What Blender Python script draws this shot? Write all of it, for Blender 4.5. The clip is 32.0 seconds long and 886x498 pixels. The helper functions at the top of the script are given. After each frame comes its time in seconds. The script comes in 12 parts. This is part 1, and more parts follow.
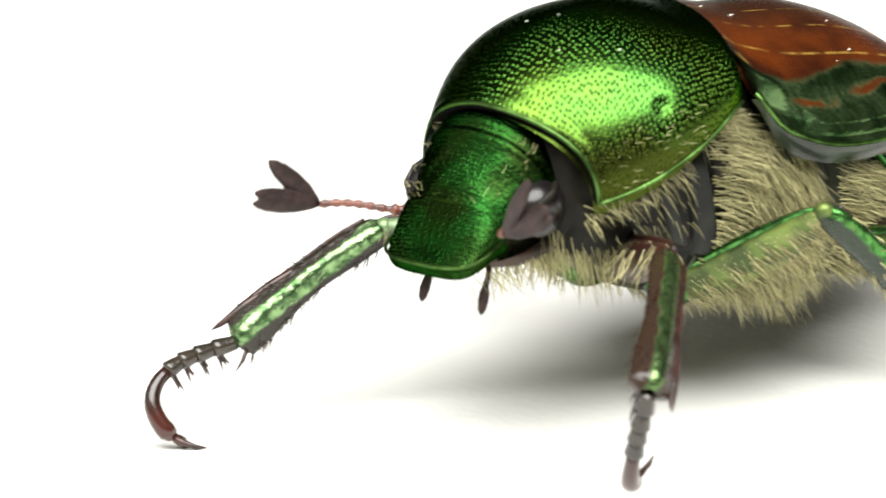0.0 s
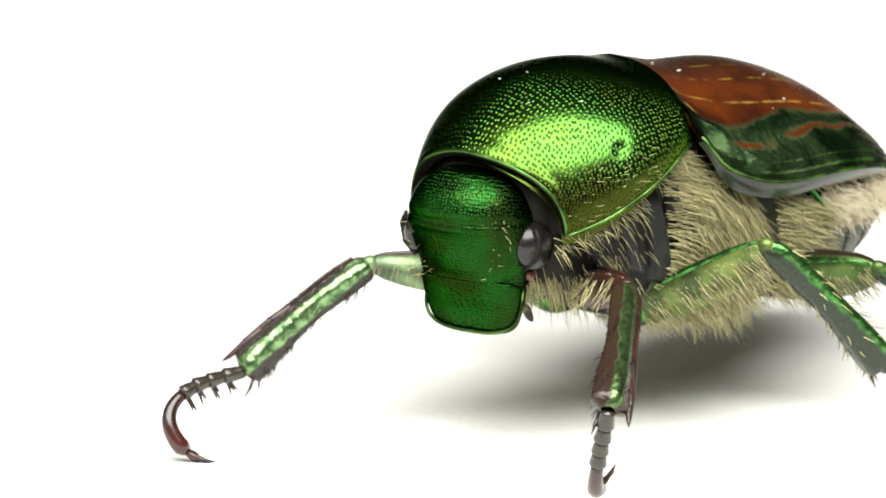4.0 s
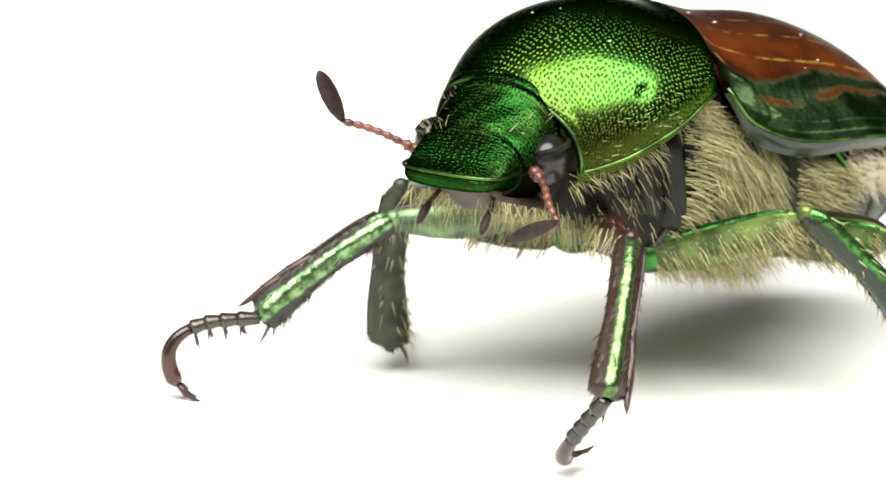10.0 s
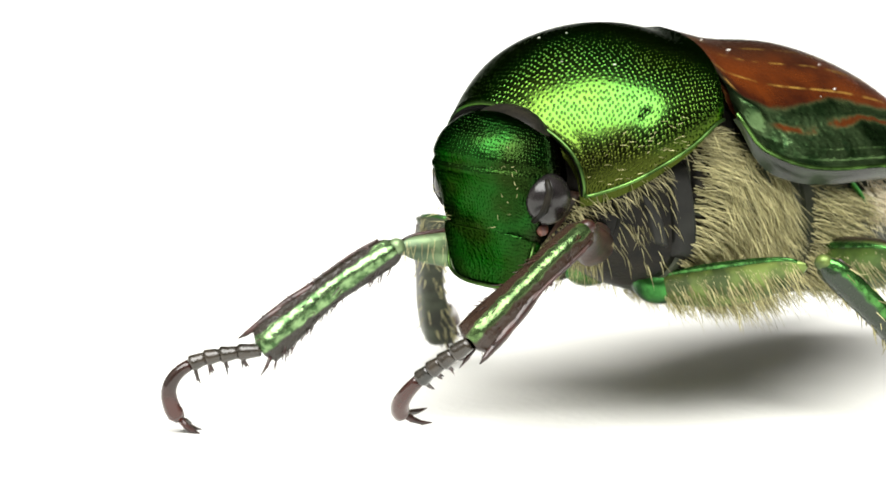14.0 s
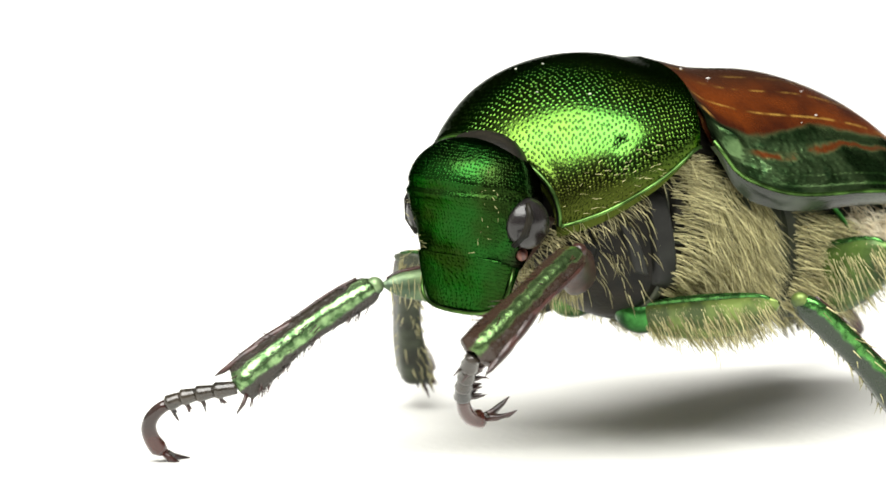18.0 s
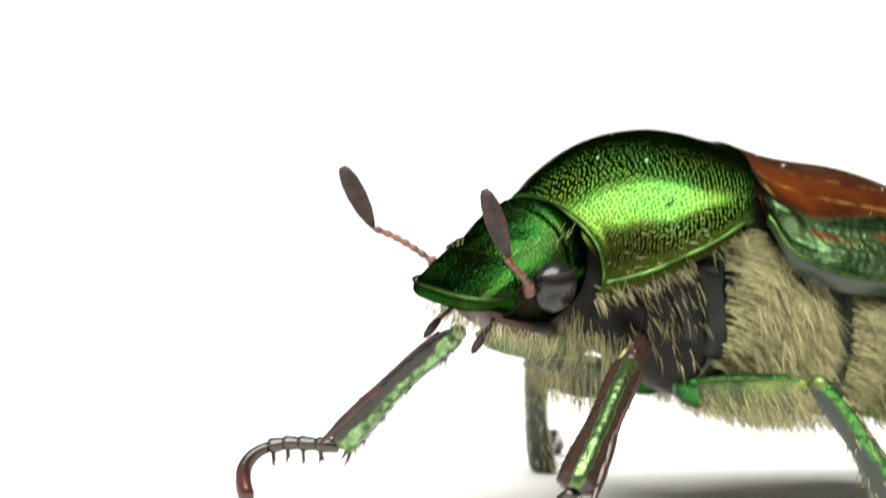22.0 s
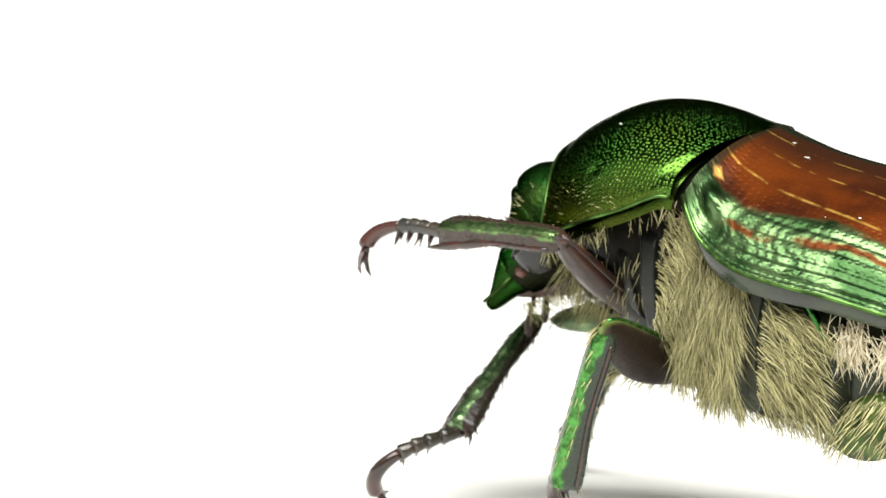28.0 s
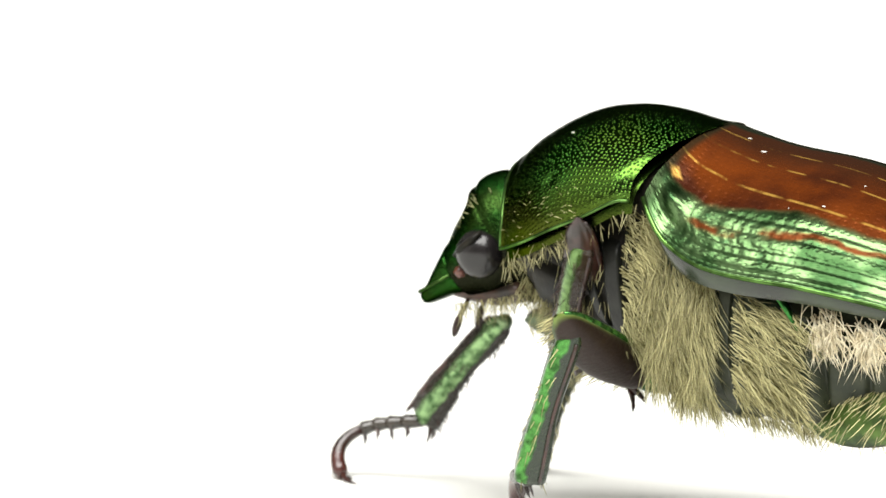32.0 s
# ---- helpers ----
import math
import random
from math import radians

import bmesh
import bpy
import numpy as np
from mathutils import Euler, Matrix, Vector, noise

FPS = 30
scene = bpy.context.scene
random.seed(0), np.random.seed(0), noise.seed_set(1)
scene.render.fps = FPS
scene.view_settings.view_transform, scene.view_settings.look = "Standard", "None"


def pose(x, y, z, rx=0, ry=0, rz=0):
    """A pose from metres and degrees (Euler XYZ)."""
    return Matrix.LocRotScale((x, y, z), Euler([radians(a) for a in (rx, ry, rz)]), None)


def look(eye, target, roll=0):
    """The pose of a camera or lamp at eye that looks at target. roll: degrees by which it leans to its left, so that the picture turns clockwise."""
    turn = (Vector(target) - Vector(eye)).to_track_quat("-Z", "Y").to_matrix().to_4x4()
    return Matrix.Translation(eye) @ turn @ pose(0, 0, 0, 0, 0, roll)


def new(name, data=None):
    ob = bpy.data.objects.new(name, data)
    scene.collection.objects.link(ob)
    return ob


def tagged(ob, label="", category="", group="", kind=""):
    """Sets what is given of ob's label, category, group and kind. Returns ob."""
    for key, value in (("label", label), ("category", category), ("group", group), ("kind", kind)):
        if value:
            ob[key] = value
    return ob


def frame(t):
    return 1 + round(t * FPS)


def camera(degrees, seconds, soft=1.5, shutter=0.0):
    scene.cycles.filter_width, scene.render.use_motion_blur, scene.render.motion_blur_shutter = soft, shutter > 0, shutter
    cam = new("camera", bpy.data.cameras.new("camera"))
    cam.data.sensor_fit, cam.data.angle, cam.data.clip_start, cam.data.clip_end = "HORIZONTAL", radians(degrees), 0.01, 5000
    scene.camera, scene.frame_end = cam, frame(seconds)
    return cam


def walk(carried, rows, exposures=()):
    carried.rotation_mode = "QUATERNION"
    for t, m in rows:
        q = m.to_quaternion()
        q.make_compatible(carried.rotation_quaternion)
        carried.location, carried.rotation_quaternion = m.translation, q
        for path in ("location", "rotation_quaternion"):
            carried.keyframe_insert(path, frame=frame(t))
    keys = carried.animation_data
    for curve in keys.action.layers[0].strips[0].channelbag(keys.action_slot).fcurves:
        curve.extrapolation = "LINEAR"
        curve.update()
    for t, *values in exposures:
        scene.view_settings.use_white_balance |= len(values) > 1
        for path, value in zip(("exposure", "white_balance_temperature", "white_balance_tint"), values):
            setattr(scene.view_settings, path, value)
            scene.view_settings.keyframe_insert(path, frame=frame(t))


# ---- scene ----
cam = camera(16.0, 32.0, 1.5, 0.5)
cam.data.dof.use_dof = True
cam.data.dof.focus_distance, cam.data.dof.aperture_fstop = 0.0426, 380
walk(cam, [
    (0, pose(0.029065, 0.027759, 0.013223, 74.324, 2.745, 136.848)),
    (0.5, pose(0.029147, 0.028381, 0.013198, 74.482, 2.510, 137.750)),
    (1, pose(0.032284, 0.030944, 0.013543, 75.840, 2.108, 136.479)),
    (1.5, pose(0.033760, 0.030841, 0.012809, 76.452, 1.203, 136.024)),
    (2, pose(0.034119, 0.030766, 0.013083, 77.238, 0.658, 135.304)),
    (2.5, pose(0.034080, 0.030769, 0.012828, 77.621, 0.587, 135.314)),
    (3, pose(0.033838, 0.030769, 0.012947, 77.384, 0.776, 135.654)),
    (3.5, pose(0.033783, 0.030796, 0.013219, 76.892, 1.338, 135.708)),
    (4, pose(0.033638, 0.030780, 0.013778, 76.134, 1.861, 135.119)),
    (4.5, pose(0.033620, 0.030916, 0.013472, 76.000, 2.664, 134.694)),
    (6.5, pose(0.032861, 0.031149, 0.014246, 74.721, 3.479, 135.644)),
    (7, pose(0.033010, 0.031018, 0.013912, 75.371, 3.336, 135.288)),
    (7.5, pose(0.033275, 0.031115, 0.013444, 75.607, 2.635, 135.466)),
    (8, pose(0.033172, 0.031130, 0.013145, 75.783, 1.588, 136.038)),
    (8.5, pose(0.032130, 0.030990, 0.014156, 75.016, 2.979, 136.172)),
    (9, pose(0.032027, 0.031198, 0.014241, 74.307, 1.499, 137.032)),
    (9.5, pose(0.032328, 0.031328, 0.014328, 74.398, -0.204, 137.478)),
    (10, pose(0.032693, 0.031562, 0.014376, 74.755, -2.062, 137.972)),
    (10.5, pose(0.032557, 0.031677, 0.014169, 75.584, -2.894, 137.915)),
    (11, pose(0.032249, 0.031186, 0.014417, 75.325, -1.220, 137.434)),
    (11.5, pose(0.031221, 0.031307, 0.014811, 74.705, 1.173, 137.788)),
    (12, pose(0.031477, 0.031873, 0.013250, 76.253, -1.093, 138.917)),
    (12.5, pose(0.031438, 0.031671, 0.012877, 76.691, 0.393, 138.969)),
    (13, pose(0.031431, 0.031955, 0.012444, 77.749, 0.692, 139.053)),
    (13.5, pose(0.031413, 0.032036, 0.012139, 78.139, -0.172, 139.191)),
    (15.5, pose(0.030914, 0.032657, 0.010278, 80.116, -0.032, 139.688)),
    (16, pose(0.030652, 0.032713, 0.010229, 80.987, 0.200, 139.307)),
    (16.5, pose(0.030730, 0.032975, 0.009787, 81.536, -0.031, 139.485)),
    (17, pose(0.030401, 0.032778, 0.010065, 81.411, 0.027, 139.916)),
    (17.5, pose(0.030882, 0.032914, 0.009711, 81.405, 0.388, 140.115)),
    (18, pose(0.030788, 0.032834, 0.009888, 81.269, 0.023, 140.200)),
    (18.5, pose(0.031072, 0.032692, 0.009934, 81.183, 0.185, 139.897)),
    (19, pose(0.031014, 0.032656, 0.009703, 81.417, 1.363, 139.664)),
    (19.5, pose(0.031435, 0.032371, 0.009587, 81.314, 0.966, 139.291)),
    (20, pose(0.032352, 0.031801, 0.011881, 78.572, 3.793, 136.864)),
    (20.5, pose(0.032525, 0.032339, 0.009369, 81.451, 0.631, 137.670)),
    (21, pose(0.032218, 0.031929, 0.008304, 83.005, -0.320, 137.818)),
    (21.5, pose(0.033454, 0.031370, 0.007734, 84.621, -0.501, 137.835)),
    (22, pose(0.033777, 0.031678, 0.007570, 85.479, -2.351, 137.979)),
    (22.5, pose(0.033307, 0.031796, 0.007540, 84.448, -7.439, 138.534)),
    (23, pose(0.033801, 0.031988, 0.007894, 84.156, -6.565, 138.503)),
    (23.5, pose(0.034194, 0.031767, 0.009174, 82.815, -2.967, 138.245)),
    (24, pose(0.034432, 0.031483, 0.010038, 82.138, 0.317, 137.860)),
    (24.5, pose(0.034103, 0.030874, 0.009400, 82.725, 0.101, 137.931)),
    (26.5, pose(0.034018, 0.030292, 0.009407, 83.066, -2.915, 138.100)),
    (27, pose(0.033953, 0.029880, 0.009027, 83.586, -3.190, 137.903)),
    (27.5, pose(0.033402, 0.030102, 0.009174, 83.861, -3.316, 137.844)),
    (28, pose(0.033339, 0.029866, 0.008792, 83.959, -3.554, 137.817)),
    (28.5, pose(0.032971, 0.030041, 0.009008, 84.067, -3.480, 137.900)),
    (29, pose(0.032955, 0.030136, 0.008666, 84.049, -3.584, 138.163)),
    (29.5, pose(0.032774, 0.030340, 0.008713, 84.081, -3.407, 138.460)),
    (30, pose(0.032753, 0.030532, 0.008603, 84.057, -3.217, 138.858)),
    (30.5, pose(0.032474, 0.030747, 0.008397, 84.408, -2.201, 138.967)),
    (31, pose(0.032663, 0.030601, 0.008253, 84.330, -2.090, 138.980)),
    (31.5, pose(0.032342, 0.030724, 0.008427, 84.403, -1.874, 138.837)),
    (32, pose(0.032236, 0.030777, 0.008499, 84.402, -1.840, 138.735)),
])

# ---- world and lights ----
world = bpy.data.worlds.new("dim_room")
scene.world = world
world.use_nodes = True
world.node_tree.nodes["Background"].inputs[0].default_value = (1.0, 0.97, 0.86, 1)
world.node_tree.nodes["Background"].inputs[1].default_value = 0.075


def area_lamp(name, eye, target, size, power, colour):
    data = bpy.data.lights.new(name, "AREA")
    data.shape, data.size, data.size_y, data.energy, data.color = "ELLIPSE", size[0], size[1], power, colour
    ob = new(name, data)
    ob.matrix_world = look(eye, target)
    return ob


lamp = area_lamp("overhead_lamp_light", (0.400, 0.410, 1.060), (0, 0, 0.0), (1.85, 1.05), 54.0, (1.0, 0.99, 0.955))
window = area_lamp("window_light", (0.936, -0.498, 0.564), (0, 0, 0.0), (1.3, 1.3), 3.0, (1.0, 0.97, 0.87))

# ---- materials ----


def material(name, colour, rough=0.5, metal=0.0, colour2=None, mix_scale=3000.0, grain=0.0, grain_scale=20000.0,
             pits=0.0, pit_scale=9.5, coat=0.0, spec=0.5, edge=None):
    """A procedural surface: two mixed tones, fine grain and round pits, in the part's own space."""
    m = bpy.data.materials.new(name)
    m.use_nodes = True
    nt = m.node_tree
    b = nt.nodes["Principled BSDF"]
    b.inputs["Base Color"].default_value = (*colour, 1)
    b.inputs["Roughness"].default_value = rough
    b.inputs["Metallic"].default_value = metal
    b.inputs["Coat Weight"].default_value = coat
    b.inputs["Coat Roughness"].default_value = 0.12
    b.inputs["Specular IOR Level"].default_value = spec
    if edge:
        b.inputs["Specular Tint"].default_value = (*edge, 1)
    co = nt.nodes.new("ShaderNodeTexCoord")
    if colour2:
        n = nt.nodes.new("ShaderNodeTexNoise")
        n.inputs["Scale"].default_value = mix_scale
        n.inputs["Detail"].default_value = 4
        nt.links.new(co.outputs["Object"], n.inputs["Vector"])
        r = nt.nodes.new("ShaderNodeMapRange")
        r.inputs["From Min"].default_value, r.inputs["From Max"].default_value = 0.38, 0.62
        nt.links.new(n.outputs["Fac"], r.inputs["Value"])
        x = nt.nodes.new("ShaderNodeMix")
        x.data_type = "RGBA"
        x.inputs["A"].default_value, x.inputs["B"].default_value = (*colour, 1), (*colour2, 1)
        nt.links.new(r.outputs["Result"], x.inputs["Factor"])
        nt.links.new(x.outputs["Result"], b.inputs["Base Color"])
        q = nt.nodes.new("ShaderNodeMapRange")
        q.inputs["To Min"].default_value, q.inputs["To Max"].default_value = rough * 0.85, min(1, rough * 1.2)
        nt.links.new(n.outputs["Fac"], q.inputs["Value"])
        nt.links.new(q.outputs["Result"], b.inputs["Roughness"])
    last = None
    if grain:
        g = nt.nodes.new("ShaderNodeTexNoise")
        g.inputs["Scale"].default_value = grain_scale
        g.inputs["Detail"].default_value = 3
        nt.links.new(co.outputs["Object"], g.inputs["Vector"])
        k = nt.nodes.new("ShaderNodeBump")
        k.inputs["Strength"].default_value = 1.0
        k.inputs["Distance"].default_value = grain * 0.001
        nt.links.new(g.outputs["Fac"], k.inputs["Height"])
        last = k
    if pits:
        v = nt.nodes.new("ShaderNodeTexVoronoi")
        v.voronoi_dimensions = "2D"
        v.inputs["Scale"].default_value = pit_scale
        v.inputs["Randomness"].default_value = 0.5
        nt.links.new(co.outputs["UV"], v.inputs["Vector"])
        r = nt.nodes.new("ShaderNodeMapRange")
        r.interpolation_type = "SMOOTHSTEP"
        r.inputs["From Min"].default_value, r.inputs["From Max"].default_value = 0.06, 0.36
        nt.links.new(v.outputs["Distance"], r.inputs["Value"])
        k = nt.nodes.new("ShaderNodeBump")
        k.inputs["Strength"].default_value = 1.0
        k.inputs["Distance"].default_value = pits * 0.001
        nt.links.new(r.outputs["Result"], k.inputs["Height"])
        if last:
            nt.links.new(last.outputs["Normal"], k.inputs["Normal"])
        last = k
    if last:
        nt.links.new(last.outputs["Normal"], b.inputs["Normal"])
    return m


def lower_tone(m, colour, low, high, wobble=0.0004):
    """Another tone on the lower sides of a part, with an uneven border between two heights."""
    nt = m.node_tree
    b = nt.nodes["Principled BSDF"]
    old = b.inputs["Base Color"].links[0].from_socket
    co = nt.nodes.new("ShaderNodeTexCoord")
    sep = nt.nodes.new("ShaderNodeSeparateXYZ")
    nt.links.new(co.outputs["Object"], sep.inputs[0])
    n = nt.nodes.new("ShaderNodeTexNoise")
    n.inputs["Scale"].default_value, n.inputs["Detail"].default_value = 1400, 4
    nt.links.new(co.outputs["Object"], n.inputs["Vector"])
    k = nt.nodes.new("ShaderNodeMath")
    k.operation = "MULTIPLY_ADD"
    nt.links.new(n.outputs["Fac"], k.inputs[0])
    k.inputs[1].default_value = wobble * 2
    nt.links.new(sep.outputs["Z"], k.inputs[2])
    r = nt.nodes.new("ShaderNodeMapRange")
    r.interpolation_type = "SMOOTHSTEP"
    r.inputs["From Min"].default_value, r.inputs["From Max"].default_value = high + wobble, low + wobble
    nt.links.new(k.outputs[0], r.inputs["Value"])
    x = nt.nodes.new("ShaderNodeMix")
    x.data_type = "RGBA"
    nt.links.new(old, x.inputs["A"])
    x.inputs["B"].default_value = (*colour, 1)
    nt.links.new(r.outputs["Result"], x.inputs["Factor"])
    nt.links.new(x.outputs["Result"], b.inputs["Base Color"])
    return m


def two_faced(name, front, back, side):
    """A thigh that is pale green and hairy on its front face and dark brown on its back face."""
    m = material(name, front, 0.38, 0.5, (front[0] * 0.3, front[1] * 0.32, front[2] * 0.4), 2600, 0.008, 14000)
    nt = m.node_tree
    b = nt.nodes["Principled BSDF"]
    old = b.inputs["Base Color"].links[0].from_socket
    co = nt.nodes.new("ShaderNodeTexCoord")
    sep = nt.nodes.new("ShaderNodeSeparateXYZ")
    nt.links.new(co.outputs["Object"], sep.inputs[0])
    r = nt.nodes.new("ShaderNodeMapRange")
    r.interpolation_type = "SMOOTHSTEP"
    r.inputs["From Min"].default_value, r.inputs["From Max"].default_value = 0.00001 * side, 0.00008 * side
    nt.links.new(sep.outputs["Y"], r.inputs["Value"])
    x = nt.nodes.new("ShaderNodeMix")
    x.data_type = "RGBA"
    nt.links.new(old, x.inputs["A"])
    x.inputs["B"].default_value = (*back, 1)
    nt.links.new(r.outputs["Result"], x.inputs["Factor"])
    nt.links.new(x.outputs["Result"], b.inputs["Base Color"])
    return m


def shin_material(name, pale, dark, edge, half, inner=0, crest=False):
    """Metallic green along the flat sides of a shin, broken by dark cells, with dark brown upper and lower edges."""
    m = material(name, pale, 0.26, 0.9, dark, 8500, 0.016, 8500)
    nt = m.node_tree
    b = nt.nodes["Principled BSDF"]
    old = b.inputs["Base Color"].links[0].from_socket
    co = nt.nodes.new("ShaderNodeTexCoord")
    sep = nt.nodes.new("ShaderNodeSeparateXYZ")
    nt.links.new(co.outputs["Object"], sep.inputs[0])
    n = nt.nodes.new("ShaderNodeTexNoise")
    n.inputs["Scale"].default_value, n.inputs["Detail"].default_value = 5000, 4
    nt.links.new(co.outputs["Object"], n.inputs["Vector"])
    a = nt.nodes.new("ShaderNodeMath")
    a.operation = "SUBTRACT"
    nt.links.new(sep.outputs["Z"], a.inputs[0])
    a.inputs[1].default_value = 0.00005
    c = nt.nodes.new("ShaderNodeMath")
    c.operation = "ABSOLUTE"
    nt.links.new(a.outputs[0], c.inputs[0])
    if crest:
        nt.links.new(sep.outputs["Y"], c.inputs[0])
        low = nt.nodes.new("ShaderNodeMath")
        low.operation = "SUBTRACT"
        low.inputs[0].default_value = half + 0.00007
        nt.links.new(sep.outputs["Z"], low.inputs[1])
        top = nt.nodes.new("ShaderNodeMath")
        top.operation = "MAXIMUM"
        nt.links.new(c.outputs[0], top.inputs[0])
        nt.links.new(low.outputs[0], top.inputs[1])
        c = top
    k = nt.nodes.new("ShaderNodeMath")
    k.operation = "MULTIPLY_ADD"
    nt.links.new(n.outputs["Fac"], k.inputs[0])
    k.inputs[1].default_value = 0.00012
    nt.links.new(c.outputs[0], k.inputs[2])
    r = nt.nodes.new("ShaderNodeMapRange")
    r.interpolation_type = "SMOOTHSTEP"
    r.inputs["From Min"].default_value, r.inputs["From Max"].default_value = half + 0.00004, half + 0.00008
    nt.links.new(k.outputs[0], r.inputs["Value"])
    x = nt.nodes.new("ShaderNodeMix")
    x.data_type = "RGBA"
    nt.links.new(old, x.inputs["A"])
    x.inputs["B"].default_value = (*edge, 1)
    nt.links.new(r.outputs["Result"], x.inputs["Factor"])
    nt.links.new(x.outputs["Result"], b.inputs["Base Color"])
    if inner:
        w = nt.nodes.new("ShaderNodeMapRange")
        w.inputs["From Min"].default_value, w.inputs["From Max"].default_value = 0.0, 0.00006 * inner
        nt.links.new(sep.outputs["Y"], w.inputs["Value"])
        d = nt.nodes.new("ShaderNodeMix")
        d.data_type = "RGBA"
        nt.links.new(x.outputs["Result"], d.inputs["A"])
        d.inputs["B"].default_value = (0.035, 0.045, 0.020, 1)
        nt.links.new(w.outputs["Result"], d.inputs["Factor"])
        nt.links.new(d.outputs["Result"], b.inputs["Base Color"])
    q = nt.nodes.new("ShaderNodeMapRange")
    q.inputs["To Min"].default_value, q.inputs["To Max"].default_value = 0.9, 0.0
    nt.links.new(r.outputs["Result"], q.inputs["Value"])
    nt.links.new(q.outputs["Result"], b.inputs["Metallic"])
    return m


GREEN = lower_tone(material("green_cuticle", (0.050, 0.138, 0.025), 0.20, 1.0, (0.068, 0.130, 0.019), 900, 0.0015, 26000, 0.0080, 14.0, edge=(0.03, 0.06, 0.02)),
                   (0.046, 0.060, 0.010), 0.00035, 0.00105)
GREEN_HEAD = material("green_head_cuticle", (0.012, 0.066, 0.010), 0.24, 1.0, (0.016, 0.036, 0.007), 1500, 0.012, 16000, 0.0055, 19.0, edge=(0.05, 0.10, 0.04))
# Black-brown lower sides of the head, with back-lit shade put into the tone.
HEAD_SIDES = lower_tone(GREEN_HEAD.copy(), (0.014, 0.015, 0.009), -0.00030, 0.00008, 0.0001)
HEAD_SIDES.name = "green_head_with_shaded_sides"
GREEN_LEG = material("green_leg_cuticle", (0.055, 0.22, 0.05), 0.3, 1.0, (0.015, 0.05, 0.015), 3500, 0.008, 14000)
GREEN_EDGE = material("green_edge_cuticle", (0.10, 0.20, 0.05), 0.28, 0.9, (0.03, 0.06, 0.015), 2500, 0.004, 14000, edge=(0.1, 0.15, 0.08))
FOLD = material("grey_fold_cuticle", (0.020, 0.024, 0.018), 0.22, 0.0, (0.034, 0.050, 0.026), 900, 0.002, 16000, spec=0.5)
BROWN_LEG = material("brown_leg_cuticle", (0.045, 0.014, 0.010), 0.34, 0.0, (0.018, 0.010, 0.008), 4000, 0.006, 16000, coat=0.2)
# Near-black, with the shade between head and collar put into the colour.
DEEP = material("shade_black_membrane", (0.004, 0.004, 0.004), 0.8, 0.0, (0.007, 0.006, 0.005), 2500, 0.004, 16000, spec=0.03)
DARK = material("dark_cuticle", (0.007, 0.007, 0.006), 0.38, 0.0, (0.016, 0.014, 0.010), 3000, 0.006, 16000, spec=0.12)
GREY_PLATE = material("smooth_grey_cuticle", (0.014, 0.015, 0.012), 0.34, 0.0, (0.006, 0.006, 0.005), 1800, 0.003, 16000, spec=0.25)
SILVER_LEG = shin_material("silver_green_shin", (0.25, 0.40, 0.18), (0.055, 0.11, 0.042), (0.020, 0.016, 0.011), 0.00013, -1)
GREEN_SHIN = shin_material("green_shin", (0.09, 0.28, 0.065), (0.030, 0.090, 0.022), (0.012, 0.022, 0.010), 0.00010, crest=True)
BROWN_SHIN = shin_material("brown_shin_with_green_stripe", (0.15, 0.25, 0.09), (0.07, 0.12, 0.045), (0.028, 0.016, 0.010), 0.00009, crest=True)
TARSUS = material("dark_tarsus_cuticle", (0.034, 0.026, 0.018), 0.26, 0.0, (0.012, 0.012, 0.009), 2600, 0.008, 14000, coat=0.5)
CLAW_JOINT = material("glossy_claw_joint", (0.016, 0.009, 0.007), 0.20, 0.0, (0.050, 0.013, 0.009), 1100, 0.003, 14000, coat=0.3, spec=0.5)
THIGH_LEFT = two_faced("green_and_brown_thigh", (0.17, 0.24, 0.055), (0.022, 0.012, 0.009), 1)
HIND_THIGH = two_faced("dark_green_thigh", (0.085, 0.15, 0.030), (0.022, 0.014, 0.009), 1)
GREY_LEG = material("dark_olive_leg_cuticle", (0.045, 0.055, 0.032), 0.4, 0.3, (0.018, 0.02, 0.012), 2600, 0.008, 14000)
SILVER_THIGH = two_faced("silver_and_brown_thigh", (0.22, 0.32, 0.15), (0.022, 0.012, 0.009), -1)
OLIVE_PLATE = material("smooth_olive_cuticle", (0.050, 0.055, 0.036), 0.34, 0.2, (0.024, 0.028, 0.016), 1800, 0.003, 16000, spec=0.4)
BELLY = material("grey_green_belly_cuticle", (0.036, 0.042, 0.022), 0.45, 0.3, (0.014, 0.019, 0.010), 2500, 0.006, 15000)
HAIR = material("pale_yellow_hair", (0.58, 0.55, 0.36), 0.45, 0.0, (0.42, 0.37, 0.20), 5000)


def vary_strands(m, dark, light):
    """Each hair takes its own tone between two."""
    nt = m.node_tree
    g = nt.nodes.new("ShaderNodeNewGeometry")
    x = nt.nodes.new("ShaderNodeMix")
    x.data_type = "RGBA"
    x.inputs["A"].default_value, x.inputs["B"].default_value = (*dark, 1), (*light, 1)
    nt.links.new(g.outputs["Random Per Island"], x.inputs["Factor"])
    nt.links.new(x.outputs["Result"], nt.nodes["Principled BSDF"].inputs["Base Color"])


